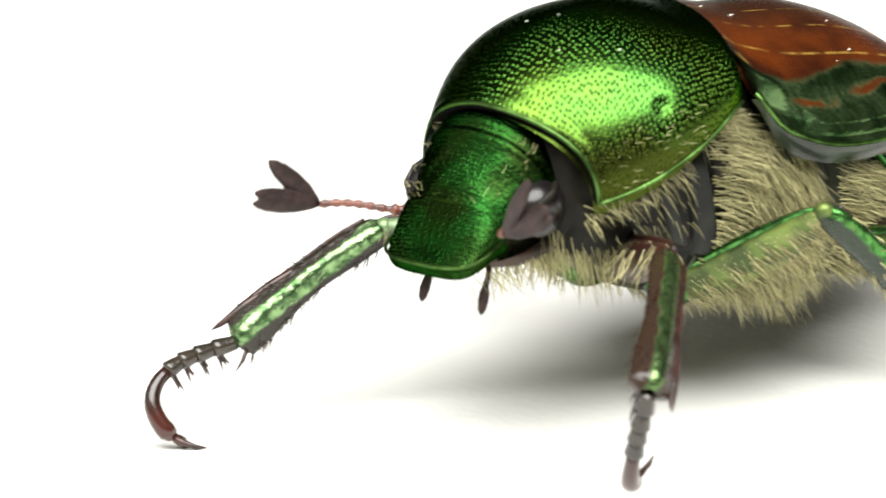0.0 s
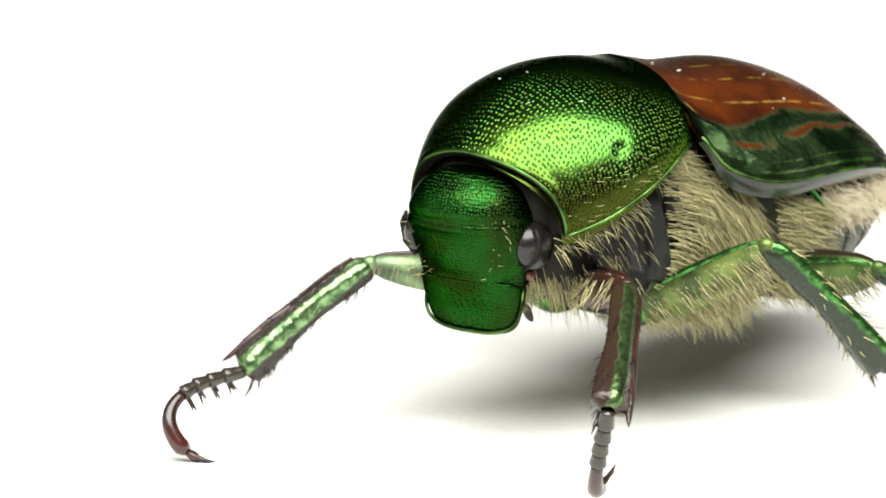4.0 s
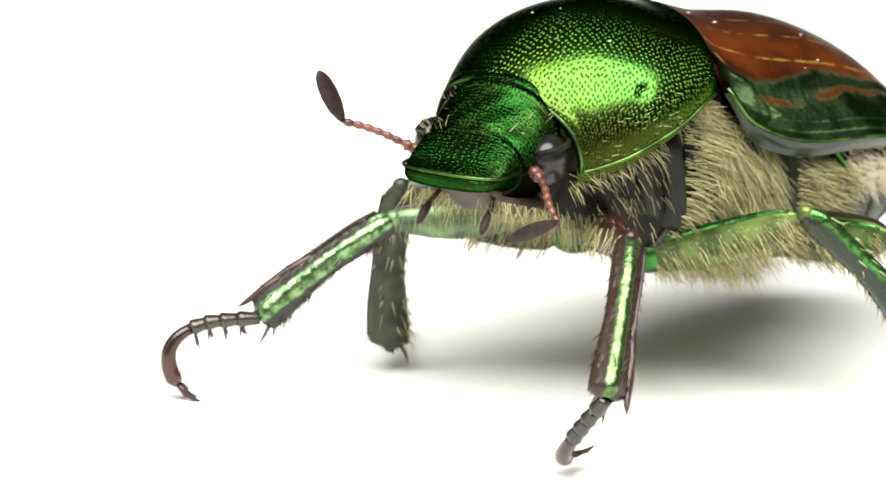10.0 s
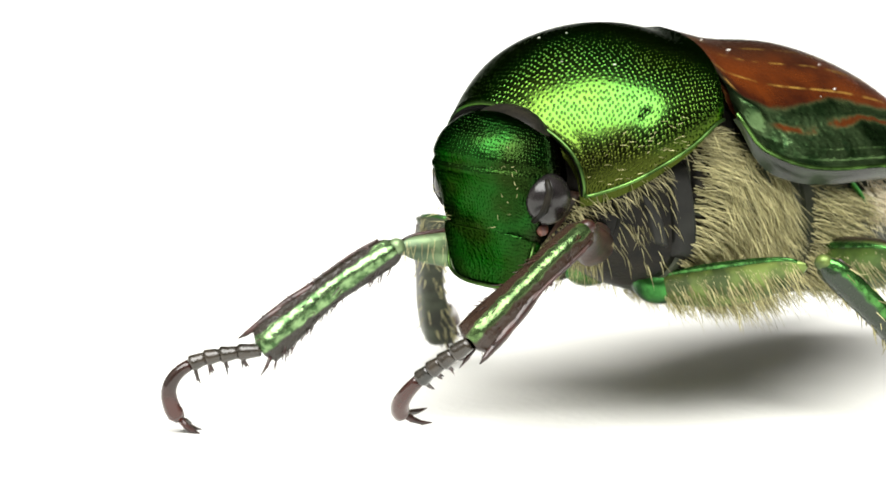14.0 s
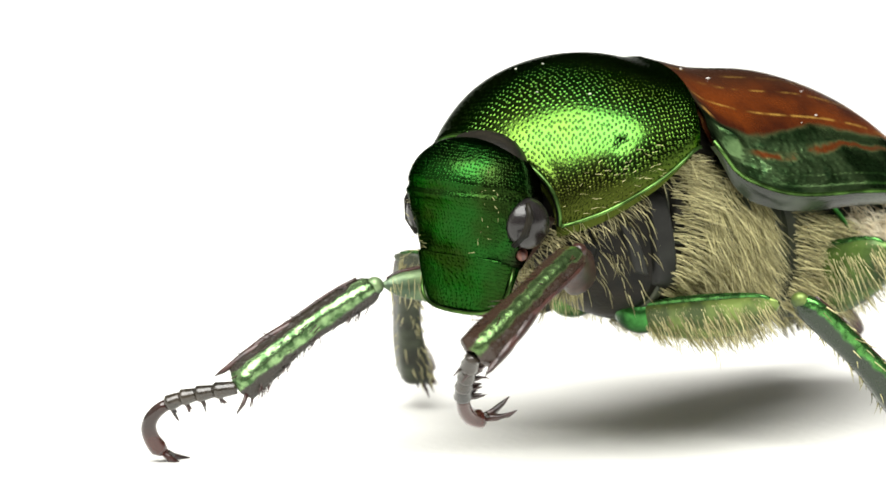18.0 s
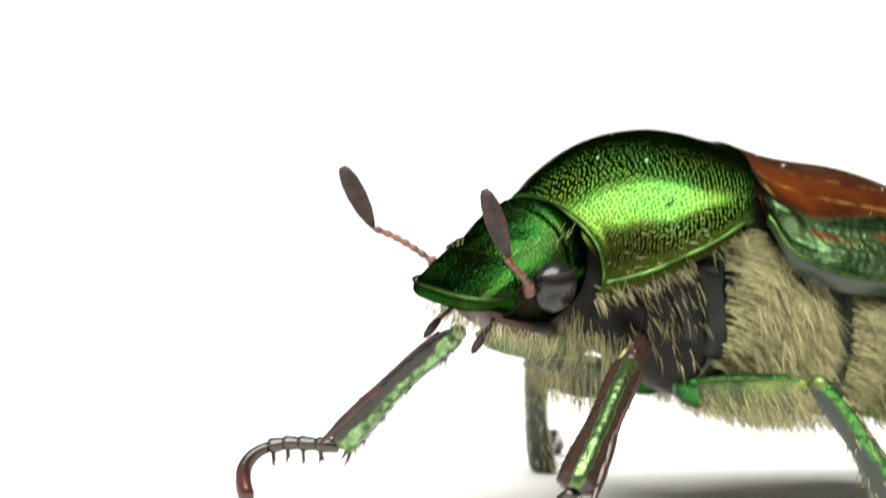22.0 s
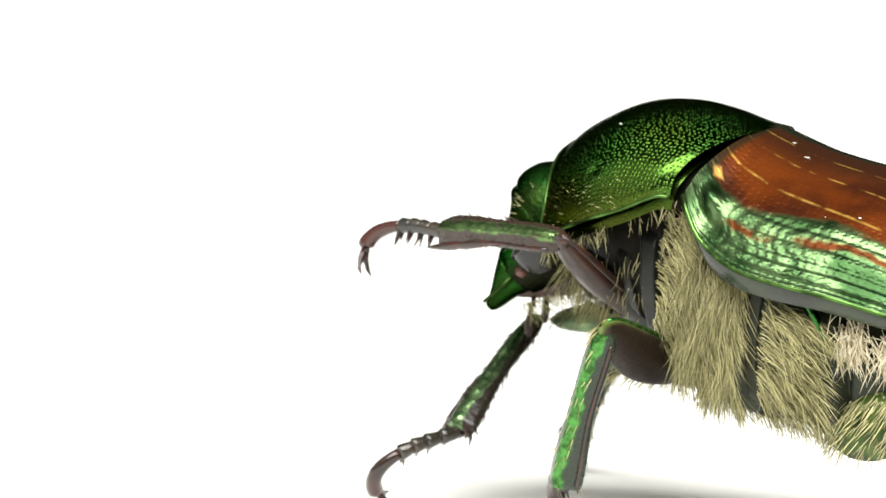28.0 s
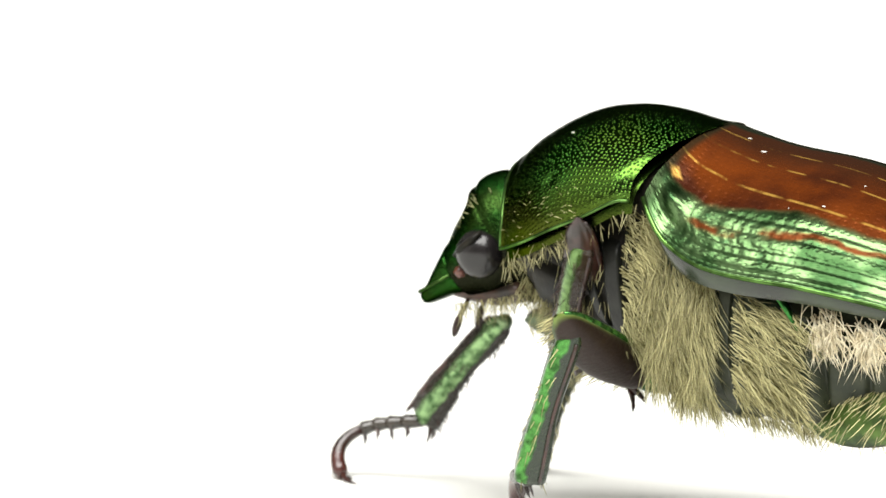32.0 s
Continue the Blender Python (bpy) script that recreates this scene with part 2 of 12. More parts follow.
vary_strands(HAIR, (0.13, 0.115, 0.038), (0.66, 0.61, 0.31))
WHITE_HAIR = material("cream_hair", (0.80, 0.74, 0.56), 0.55, 0.0, (0.7, 0.6, 0.4), 6000)
ANTENNA = material("reddish_antenna", (0.17, 0.055, 0.032), 0.35, 0.0, (0.07, 0.025, 0.02), 8000, 0.004, 20000, coat=0.2)
CLUB = material("brown_antenna_club", (0.022, 0.014, 0.013), 0.5, 0.0, (0.045, 0.028, 0.026), 9000, 0.004, 30000, spec=0.2)
EYE = material("black_eye", (0.008, 0.007, 0.007), 0.22, 0.0, (0.014, 0.012, 0.012), 5000, 0.001, 60000, spec=0.5)
MOUTH = material("brown_mouthparts", (0.06, 0.026, 0.014), 0.42, 0.0, (0.02, 0.014, 0.010), 3500, 0.012, 9000)
DUST = material("white_dust", (0.75, 0.73, 0.68), 0.7, 0.0, (0.55, 0.53, 0.48), 9000)
PAPER = material("white_paper", (0.82, 0.82, 0.79), 0.75, 0.0, (0.80, 0.80, 0.765), 180, 0.010, 6000, spec=0.2)

# ---- mesh helpers (millimetres) ----
MM = 0.001


def smooth_step(a, b, x):
    x = min(1.0, max(0.0, (x - a) / (b - a)))
    return x * x * (3 - 2 * x)


def lerp_table(table, x):
    """Smooth curve through rows (x, a, b, ...) in falling or rising order of x."""
    rows = sorted(table)
    if x <= rows[0][0]:
        return rows[0][1:]
    if x >= rows[-1][0]:
        return rows[-1][1:]
    for i in range(len(rows) - 1):
        if rows[i][0] <= x <= rows[i + 1][0]:
            p0, p1, p2, p3 = rows[max(0, i - 1)], rows[i], rows[i + 1], rows[min(len(rows) - 1, i + 2)]
            h = p2[0] - p1[0]
            u = (x - p1[0]) / h
            out = []
            for k in range(1, len(p1)):
                m1 = (p2[k] - p0[k]) / (p2[0] - p0[0]) * h
                m2 = (p3[k] - p1[k]) / (p3[0] - p1[0]) * h
                out.append((2 * u**3 - 3 * u**2 + 1) * p1[k] + (u**3 - 2 * u**2 + u) * m1
                           + (-2 * u**3 + 3 * u**2) * p2[k] + (u**3 - u**2) * m2)
            return tuple(out)


def sheet(nu, nv, f, ring=False):
    """A grid of quads from f(u, v), u and v in 0..1. ring: closed in v."""
    verts, faces = [], []
    cols = nv if ring else nv + 1
    for i in range(nu + 1):
        for j in range(cols):
            verts.append(f(i / nu, j / nv))
    for i in range(nu):
        for j in range(nv):
            k = (j + 1) % cols
            faces.append((i * cols + j, i * cols + k, (i + 1) * cols + k, (i + 1) * cols + j))
    return verts, faces


def join(*shapes):
    verts, faces = [], []
    for v, f in shapes:
        n = len(verts)
        verts += list(v)
        faces += [tuple(i + n for i in q) for q in f]
    return verts, faces


def moved(shape, m):
    return [tuple(m @ Vector(v)) for v in shape[0]], shape[1]


def tube(points, radii, n=10, flat=1.0, side=(0, 0, 1)):
    """A round rod through points, closed at both ends. flat: thickness along side against width."""
    points = [Vector(p) for p in points]
    verts, faces = [], []
    for i, p in enumerate(points):
        d = (points[min(i + 1, len(points) - 1)] - points[max(i - 1, 0)]).normalized()
        a = d.cross(Vector(side))
        if a.length < 1e-4:
            a = d.cross(Vector((0.3, 1, 0.2)))
        a.normalize()
        c = a.cross(d).normalized()
        r = radii[i]
        for k in range(n):
            t = 2 * math.pi * k / n
            verts.append(tuple(p + a * (r * math.cos(t)) + c * (r * flat * math.sin(t))))
    m = len(points)
    for i in range(m - 1):
        for k in range(n):
            q = (k + 1) % n
            faces.append((i * n + k, i * n + q, (i + 1) * n + q, (i + 1) * n + k))
    faces.append(tuple(range(n - 1, -1, -1)))
    faces.append(tuple((m - 1) * n + k for k in range(n)))
    return verts, faces


def blob(centre, radii, nu=14, nv=20):
    def f(u, v):
        a, b = math.pi * (u * 0.998 + 0.001), 2 * math.pi * v
        return (centre[0] + radii[0] * math.sin(a) * math.cos(b), centre[1] + radii[1] * math.sin(a) * math.sin(b),
                centre[2] + radii[2] * math.cos(a))
    return sheet(nu, nv, f, ring=True)


def loft(table, nu, nv, power=0.9, x0=None, x1=None, lump=None):
    """A closed body along x from rows (x, half_width, top, bottom)."""
    xs = [r[0] for r in table]
    a, b = (max(xs) if x0 is None else x0), (min(xs) if x1 is None else x1)

    def f(u, v):
        x = a + (b - a) * u
        w, top, bot = lerp_table(table, x)
        t = 2 * math.pi * v
        c, s = math.cos(t), math.sin(t)
        mid = (top + bot) / 2
        y = w * math.copysign(abs(c) ** power, c)
        z = mid + (top - mid) * math.copysign(abs(s) ** power, s)
        p = (x, y, z)
        return lump(*p) if lump else p
    v, fc = sheet(nu, nv, f, ring=True)
    fc.append(tuple(range(nv - 1, -1, -1)))
    fc.append(tuple(nu * nv + k for k in range(nv)))
    return v, fc


def part(name, shape, mat, parent=None, label="", smooth=True, kind="", uv=None):
    me = bpy.data.meshes.new(name)
    me.from_pydata([(x * MM, y * MM, z * MM) for x, y, z in shape[0]], [], shape[1])
    me.validate()
    me.polygons.foreach_set("use_smooth", [smooth] * len(me.polygons))
    for m in (mat if isinstance(mat, (list, tuple)) else [mat]):
        me.materials.append(m)
    if uv:
        layer = me.uv_layers.new(name="surface")
        for loop in me.loops:
            layer.data[loop.index].uv = uv(loop.vertex_index)
    ob = new(name, me)
    ob.parent = parent
    return tagged(ob, label, kind=kind)


def arc_uv(nv, nu, point):
    """Surface coordinates in millimetres along and across a sheet that is mirrored about its middle."""
    grid = [[Vector(point(i / nu, j / nv)) for j in range(nv + 1)] for i in range(nu + 1)]
    along = [0.0]
    for i in range(nu):
        along.append(along[-1] + (grid[i + 1][nv // 2 + nv // 4] - grid[i][nv // 2 + nv // 4]).length)
    table = []
    for i in range(nu + 1):
        run = [0.0]
        for j in range(nv):
            run.append(run[-1] + (grid[i][j + 1] - grid[i][j]).length)
        table.append([(along[i], r - run[nv // 2]) for r in run])
    count = (nu + 1) * (nv + 1)
    return lambda k: table[k // (nv + 1)][k % (nv + 1)] if k < count else (0.0, 0.0)


def grid_uv(nv, nu, wide, long, cols=None):
    """Surface coordinates in millimetres for the leading grid of a sheet."""
    cols = cols or nv + 1
    return lambda i: ((i // cols) / nu * long, (i % cols) / nv * wide)


def hairs(roots, length, radius=0.008, droop=0.25, seed=1, spread=0.3):
    """Thin bent bristles: roots are (place, direction)."""
    rnd = random.Random(seed)
    verts, faces = [], []
    for p, d in roots:
        p, d = Vector(p), Vector(d)
        d = (d + Vector((rnd.gauss(0, spread), rnd.gauss(0, spread), rnd.gauss(0, spread)))).normalized()
        ln = length * rnd.uniform(0.6, 1.25)
        bend = Vector((rnd.gauss(0, 0.15), rnd.gauss(0, 0.15), -droop * rnd.uniform(0.3, 1.4)))
        a = d.cross(Vector((0.2, 0.3, 0.9)))
        a = a.normalized() if a.length > 1e-3 else Vector((1, 0, 0))
        b = d.cross(a).normalized()
        n = len(verts)
        for i, s in enumerate((0.0, 0.4, 0.75)):
            c = p + d * (ln * s) + bend * (ln * s * s)
            r = radius * (1.0, 0.85, 0.5)[i]
            for k in range(3):
                t = 2.0944 * k
                verts.append(tuple(c + a * (r * math.cos(t)) + b * (r * math.sin(t))))
        verts.append(tuple(p + d * ln + bend * ln))
        for i in range(2):
            for k in range(3):
                q = (k + 1) % 3
                faces.append((n + i * 3 + k, n + i * 3 + q, n + i * 3 + 3 + q, n + i * 3 + 3 + k))
        for k in range(3):
            faces.append((n + 6 + k, n + 6 + (k + 1) % 3, n + 9))
    return verts, faces


# ---- ground ----
def ground_shape():
    """A wide white sheet that curls up a little at its far edge behind the beetle."""
    def f(u, v):
        x, y = -900 + 1800 * u, -900 + 1800 * v
        behind = max(0.0, -(x + y) * 0.7071 - 330)
        return (x, y, behind * behind / 6500)
    return sheet(60, 60, f)


ground = tagged(part("ground", ground_shape(), PAPER), "plain white paper sheet under the beetle", "ground", kind="structure")


# ---- the beetle ----
beetle = tagged(new("beetle"), "shiny metallic green beetle with brown wing cases on white paper", "beetle")

# pronotum: along its length s (0 at the base, 1 at the front): edge x, edge y, edge z, middle x, middle z
PRO = [(0, 0.305, 1.968, 0.804, -0.384, 1.837),
       (0.1, 0.495, 2.043, 0.784, -0.078, 1.861),
       (0.3, 0.969, 2.068, 0.525, 0.513, 1.976),
       (0.5, 1.467, 2.018, 0.296, 1.090, 1.994),
       (0.7, 1.936, 1.849, 0.072, 1.765, 1.847),
       (0.88, 2.309, 1.633, -0.073, 2.475, 1.438),
       (1, 2.487, 1.501, -0.125, 2.922, 1.009)]


def pronotum_point(s, t, lift=0.0):
    ex, ey, ez, mx, mz = lerp_table(PRO, s)
    a = t * math.pi / 2
    sn, cs = math.sin(a), math.cos(a)
    y = ey * math.copysign(abs(sn) ** 1.22, sn)
    z = ez + (mz - ez) * max(0.0, cs) ** 0.80
    x = ex + (mx - ex) * max(0.0, cs) ** 2.01
    dent = math.exp(-((x - 1.62) ** 2 + (abs(y) - 1.81) ** 2 + (z - 0.96) ** 2) / 0.006) * 0.05
    rim = smooth_step(0.955, 0.985, s) * (1 - smooth_step(0.985, 1.0, s)) * 0.035
    n = Vector((0.15, sn, cs)).normalized()
    k = lift - dent + rim
    return (x + n.x * k, y + n.y * k, z + n.z * k)


def pronotum_shape():
    top = sheet(44, 96, lambda u, v: pronotum_point(u, v * 2 - 1))

    def under(u, v):
        x, y, z = pronotum_point(u, v * 2 - 1)
        return (x * 0.97 + 0.03 * 1.2, y * 0.92, z - 0.10 - 0.05 * abs(y))
    low = sheet(20, 40, under)
    return join(top, low)


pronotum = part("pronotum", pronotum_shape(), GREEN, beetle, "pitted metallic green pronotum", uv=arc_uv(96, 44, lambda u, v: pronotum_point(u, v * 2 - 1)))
for sgn in (1, -1):
    rim = [pronotum_point(s / 30, sgn * 1.0, 0.01) for s in range(31)]
    part("margin", tube(rim, [0.026] * 31, 8), GREEN_EDGE, pronotum, "thin raised green edge")
front = [pronotum_point(1.0, t / 20 - 1, 0.0) for t in range(41)]
part("collar", tube(front, [0.030] * 41, 8), GREEN_EDGE, pronotum, "raised front rim")


# Neck fold inside the collar; its black stands in for the shade there.
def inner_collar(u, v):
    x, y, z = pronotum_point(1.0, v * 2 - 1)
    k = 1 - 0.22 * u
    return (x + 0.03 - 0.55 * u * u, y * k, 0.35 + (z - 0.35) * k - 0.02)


part("neck_membrane", sheet(8, 48, inner_collar), DEEP, pronotum, "neck fold coloured black for the shade behind the head")

# wing cases: x along the body, edge y, edge z, middle z

ELY = [(-0.12, 1.969, 0.874, 1.85),
       (-0.22, 2.051, 0.695, 1.822),
       (-0.45, 2.136, 0.367, 1.768),
       (-1.15, 2.412, 0.054, 1.618),
       (-2.6, 2.445, -0.07, 1.446),
       (-3.8, 2.181, -0.272, 1.047),
       (-4.8, 1.714, -0.563, 0.437),
       (-5.5, 1.152, -0.719, 0.016),
       (-5.95, 0.551, -0.796, -0.449),
       (-6.05, 0.192, -0.805, -0.573)]


def elytron_point(u, v, sgn, lift=0.0):
    """u from base to tip, v from the suture to the edge."""
    x = -0.12 - 5.93 * u
    ey, ez, mz = lerp_table(ELY, x)
    a = v * math.pi / 2
    sn, cs = math.sin(a), math.cos(a)
    y = 0.02 + (ey - 0.02) * sn ** 1.25
    z = ez + (mz - ez) * max(0.0, cs) ** 1.33
    hump = math.exp(-((x + 0.44) / 0.17) ** 2 - ((v - 0.70) / 0.055) ** 2) * 0.15
    hollow = -0.07 * math.exp(-((x + 0.50) / 0.35) ** 2 - ((v - 0.83) / 0.05) ** 2)
    flank = smooth_step(0.50, 0.66, v)
    rows = -0.016 * (0.5 + 0.5 * math.cos(v * 2 * math.pi * 13)) ** 3 * smooth_step(-0.6, -1.1, x) * flank
    ridge = 0.005 * math.sin(x * 34 + 3.2 * math.sin(v * 25) + 2.0 * math.sin(x * 9)) * flank * smooth_step(-0.55, -0.8, x) * (1 - smooth_step(-1.9, -3.2, x) * 0.6) * (1 - smooth_step(0.90, 0.94, v))
    bead = smooth_step(0.945, 0.965, v) * 0.04
    k = hump + hollow + rows + ridge + bead + lift
    bx = x + (0.21 * sn * sn - 0.25 * (1 - sn)) * (1 - u) ** 4
    return (bx, sgn * (y + sn * k), z + cs * k)


def elytron_shape(sgn):
    top = sheet(150, 120, lambda u, v: elytron_point(u ** 1.5, v, sgn))
    low = sheet(24, 30, lambda u, v: elytron_point(u, v, sgn, -0.09))
    return join(top, low)


def elytron_material():
    """Brown disc, green flank with a brown streak, pale ribs; places along the case (0..6) and across it (0..3.6)."""
    m = material("wing_case", (0.20, 0.042, 0.005), 0.23, 0.0, coat=0.0, spec=0.4, edge=(0.12, 0.10, 0.06))
    nt = m.node_tree
    b = nt.nodes["Principled BSDF"]
    co = nt.nodes.new("ShaderNodeTexCoord")
    sep = nt.nodes.new("ShaderNodeSeparateXYZ")
    nt.links.new(co.outputs["UV"], sep.inputs[0])
    along, across = sep.outputs["X"], sep.outputs["Y"]

    def noise(scale, detail=4):
        n = nt.nodes.new("ShaderNodeTexNoise")
        n.inputs["Scale"].default_value, n.inputs["Detail"].default_value = scale, detail
        nt.links.new(co.outputs["Object"], n.inputs["Vector"])
        return n.outputs["Fac"]

    def calc(op, *args):
        k = nt.nodes.new("ShaderNodeMath")
        k.operation = op
        for i, a in enumerate(args):
            if isinstance(a, (int, float)):
                k.inputs[i].default_value = a
            else:
                nt.links.new(a, k.inputs[i])
        return k.outputs[0]

    def ramp(value, lo, hi, to0=0.0, to1=1.0):
        r = nt.nodes.new("ShaderNodeMapRange")
        r.interpolation_type = "SMOOTHSTEP"
        for key, val in (("From Min", lo), ("From Max", hi), ("To Min", to0), ("To Max", to1)):
            r.inputs[key].default_value = val
        nt.links.new(value, r.inputs["Value"])
        return r.outputs["Result"]

    def blend(fac, a, c):
        x = nt.nodes.new("ShaderNodeMix")
        x.data_type = "RGBA"
        nt.links.new(fac, x.inputs["Factor"])
        for key, val in (("A", a), ("B", c)):
            if isinstance(val, tuple):
                x.inputs[key].default_value = (*val, 1)
            else:
                nt.links.new(val, x.inputs[key])
        return x.outputs["Result"]

    wob = calc("MULTIPLY", calc("SUBTRACT", noise(1500), 0.5), 0.6)
    v = calc("ADD", across, wob)
    border = ramp(along, 0.2, 2.2, 2.30, 1.98)
    green = ramp(calc("SUBTRACT", v, border), -0.09, 0.09)
    streak_mid = ramp(along, 0.5, 2.6, 2.66, 2.34)
    streak = calc("MULTIPLY", ramp(calc("ABSOLUTE", calc("SUBTRACT", v, streak_mid)), 0.14, 0.02), ramp(noise(1700, 4), 0.36, 0.50))
    streak = calc("MULTIPLY", streak, calc("MULTIPLY", ramp(along, 0.45, 0.75), ramp(along, 4.4, 3.0)))
    green = calc("MULTIPLY", green, calc("SUBTRACT", 1.0, streak))
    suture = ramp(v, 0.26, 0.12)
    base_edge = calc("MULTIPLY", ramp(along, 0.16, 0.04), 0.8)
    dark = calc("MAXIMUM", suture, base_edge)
    brown = blend(ramp(noise(700, 6), 0.38, 0.60), (0.13, 0.028, 0.004), (0.036, 0.008, 0.003))
    brown = blend(ramp(v, 1.5, 0.5), brown, (0.040, 0.013, 0.005))
    brown = blend(streak, brown, (0.085, 0.022, 0.005))
    for mid0, mid1, width in ((1.66, 1.84, 0.022), (1.08, 1.22, 0.016), (0.62, 0.74, 0.012)):
        rib = ramp(along, 0.6, 3.0, mid0, mid1)
        line = ramp(calc("ABSOLUTE", calc("SUBTRACT", across, rib)), width * 1.5, width * 0.5)
        line = calc("MULTIPLY", line, ramp(noise(3200, 3), 0.38, 0.56))
        brown = blend(calc("MULTIPLY", line, 0.55), brown, (0.50, 0.30, 0.06))
    spot = ramp(calc("ADD", calc("ABSOLUTE", calc("SUBTRACT", across, 2.12)), calc("ABSOLUTE", calc("SUBTRACT", along, 0.14))), 0.16, 0.05)
    brown = blend(calc("MULTIPLY", spot, 0.8), brown, (0.45, 0.26, 0.06))
    flank = blend(ramp(noise(1500, 5), 0.40, 0.62), (0.115, 0.19, 0.08), (0.026, 0.058, 0.020))
    flank = blend(ramp(noise(5200, 3), 0.58, 0.70), flank, (0.04, 0.09, 0.035))
    colour = blend(green, brown, flank)
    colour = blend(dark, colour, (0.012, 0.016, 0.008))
    nt.links.new(colour, b.inputs["Base Color"])
    nt.links.new(calc("MULTIPLY_ADD", green, 0.60, 0.36), b.inputs["Metallic"])
    nt.links.new(ramp(noise(1300, 5), 0.3, 0.7, 0.25, 0.38), b.inputs["Roughness"])
    # rows of punctures along the case, and fine wrinkles between them
    pits = nt.nodes.new("ShaderNodeTexVoronoi")
    pits.voronoi_dimensions = "2D"
    pits.inputs["Scale"].default_value, pits.inputs["Randomness"].default_value = 9.0, 0.35
    nt.links.new(co.outputs["UV"], pits.inputs["Vector"])
    k = nt.nodes.new("ShaderNodeBump")
    k.inputs["Strength"].default_value, k.inputs["Distance"].default_value = 1.0, 0.0000030
    nt.links.new(ramp(pits.outputs["Distance"], 0.08, 0.36), k.inputs["Height"])
    w = nt.nodes.new("ShaderNodeBump")
    w.inputs["Strength"].default_value, w.inputs["Distance"].default_value = 1.0, 0.000020
    nt.links.new(calc("MULTIPLY", noise(2900, 3), calc("MULTIPLY_ADD", green, 0.9, 0.12)), w.inputs["Height"])
    nt.links.new(k.outputs["Normal"], w.inputs["Normal"])
    nt.links.new(w.outputs["Normal"], b.inputs["Normal"])
    return m


ELYTRA = elytron_material()
for sgn in (1, -1):
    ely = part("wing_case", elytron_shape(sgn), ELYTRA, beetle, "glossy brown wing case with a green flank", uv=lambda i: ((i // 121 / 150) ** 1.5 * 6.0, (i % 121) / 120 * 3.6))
    edge = [elytron_point(u / 50, 1.0, sgn, 0.0) for u in range(51)]
    part("margin", tube(edge, [0.034] * 51, 8), GREEN_EDGE, ely, "raised green outer edge")

    def fold(u, v, side=sgn):
        x, y, z = elytron_point(0.004 + 0.9 * u, 1.0, side)
        w = 0.24 * smooth_step(0.0, 0.10, u) * (1 - 0.6 * u) + 0.03
        return (x, y - side * (0.02 + 0.10 * v * v), z - 0.02 - w * v)
    part("epipleuron", sheet(60, 6, fold), FOLD, ely, "smooth dark grey fold below the edge")
part("mesothorax", loft([(0.60, 1.30, 1.45, 0.0), (0.30, 1.60, 1.50, -0.1), (-0.05, 1.66, 1.42, -0.1), (-0.35, 1.55, 1.15, -0.1), (-0.6, 1.2, 0.9, 0.0)], 16, 40, 0.85), DARK, beetle, "dark waist between shield and wing cases")
part("scutellum", loft([(-0.30, 0.62, 1.56, 1.3), (-0.7, 0.42, 1.54, 1.3), (-1.05, 0.05, 1.47, 1.35)], 10, 20), GREEN, beetle)

# trunk under the shields
TRUNK = [(2.75, 0.612, 0.6, -0.52),
         (2.3, 0.961, 1, -0.92),
         (1.3, 1.31, 1.2, -1.42),
         (0.5, 1.573, 1.2, -1.88),
         (-0.5, 1.854, 0.9, -2.10),
         (-1.8, 2.004, 0.6, -2.26),
         (-3, 1.948, 0.3, -2.26),
         (-4.2, 1.713, 0, -2.05),
         (-5.2, 1.223, -0.3, -1.55),
         (-6, 0.612, -0.6, -1.00),
         (-6.25, 0.262, -0.8, -0.75)]
part("prosternum", loft(TRUNK, 20, 48, 0.85, x0=2.75, x1=0.55), DARK, beetle, "dark underside below the pronotum")
part("thorax", loft(TRUNK, 40, 48, 0.85, x0=0.56, x1=-2.0), BELLY, beetle, "grey green underside of the thorax")
abdomen = part("abdomen", loft(TRUNK, 40, 48, 0.85, x0=-2.0, x1=-6.25), BELLY, beetle, "grey green abdomen")

# ---- head, in its own space: pivot in the neck, x forward ----
HEAD = [(-0.60, 0.26, 0.20, -0.35), (-0.50, 0.52, 0.52, -0.55), (-0.34, 0.76, 0.68, -0.72), (-0.12, 0.89, 0.82, -0.86), (0.2, 0.97, 0.83, -0.96), (0.6, 0.94, 0.56, -0.92), (1.0, 0.84, 0.29, -0.75),
        (1.3, 0.80, 0.07, -0.5), (1.6, 0.75, -0.12, -0.42), (1.8, 0.6, -0.2, -0.36)]


def head_lump(x, y, z):
    """A smooth crown, a cross ridge before it and a rough brow."""
    if z > -0.4:
        k = smooth_step(-0.4, 0.1, z)
        z += 0.028 * k * math.exp(-((x - 0.34 + 0.10 * y * y) / 0.045) ** 2)
        z -= 0.036 * k * math.exp(-((x - 0.24 + 0.10 * y * y) / 0.050) ** 2)
        z -= 0.014 * k * math.exp(-((x - 0.98) / 0.05) ** 2)
        z += 0.020 * k * math.sin(11 * x + 5 * y) * math.sin(9 * y + 3 * x) * smooth_step(0.3, 0.5, x)
    return (x, y, z)


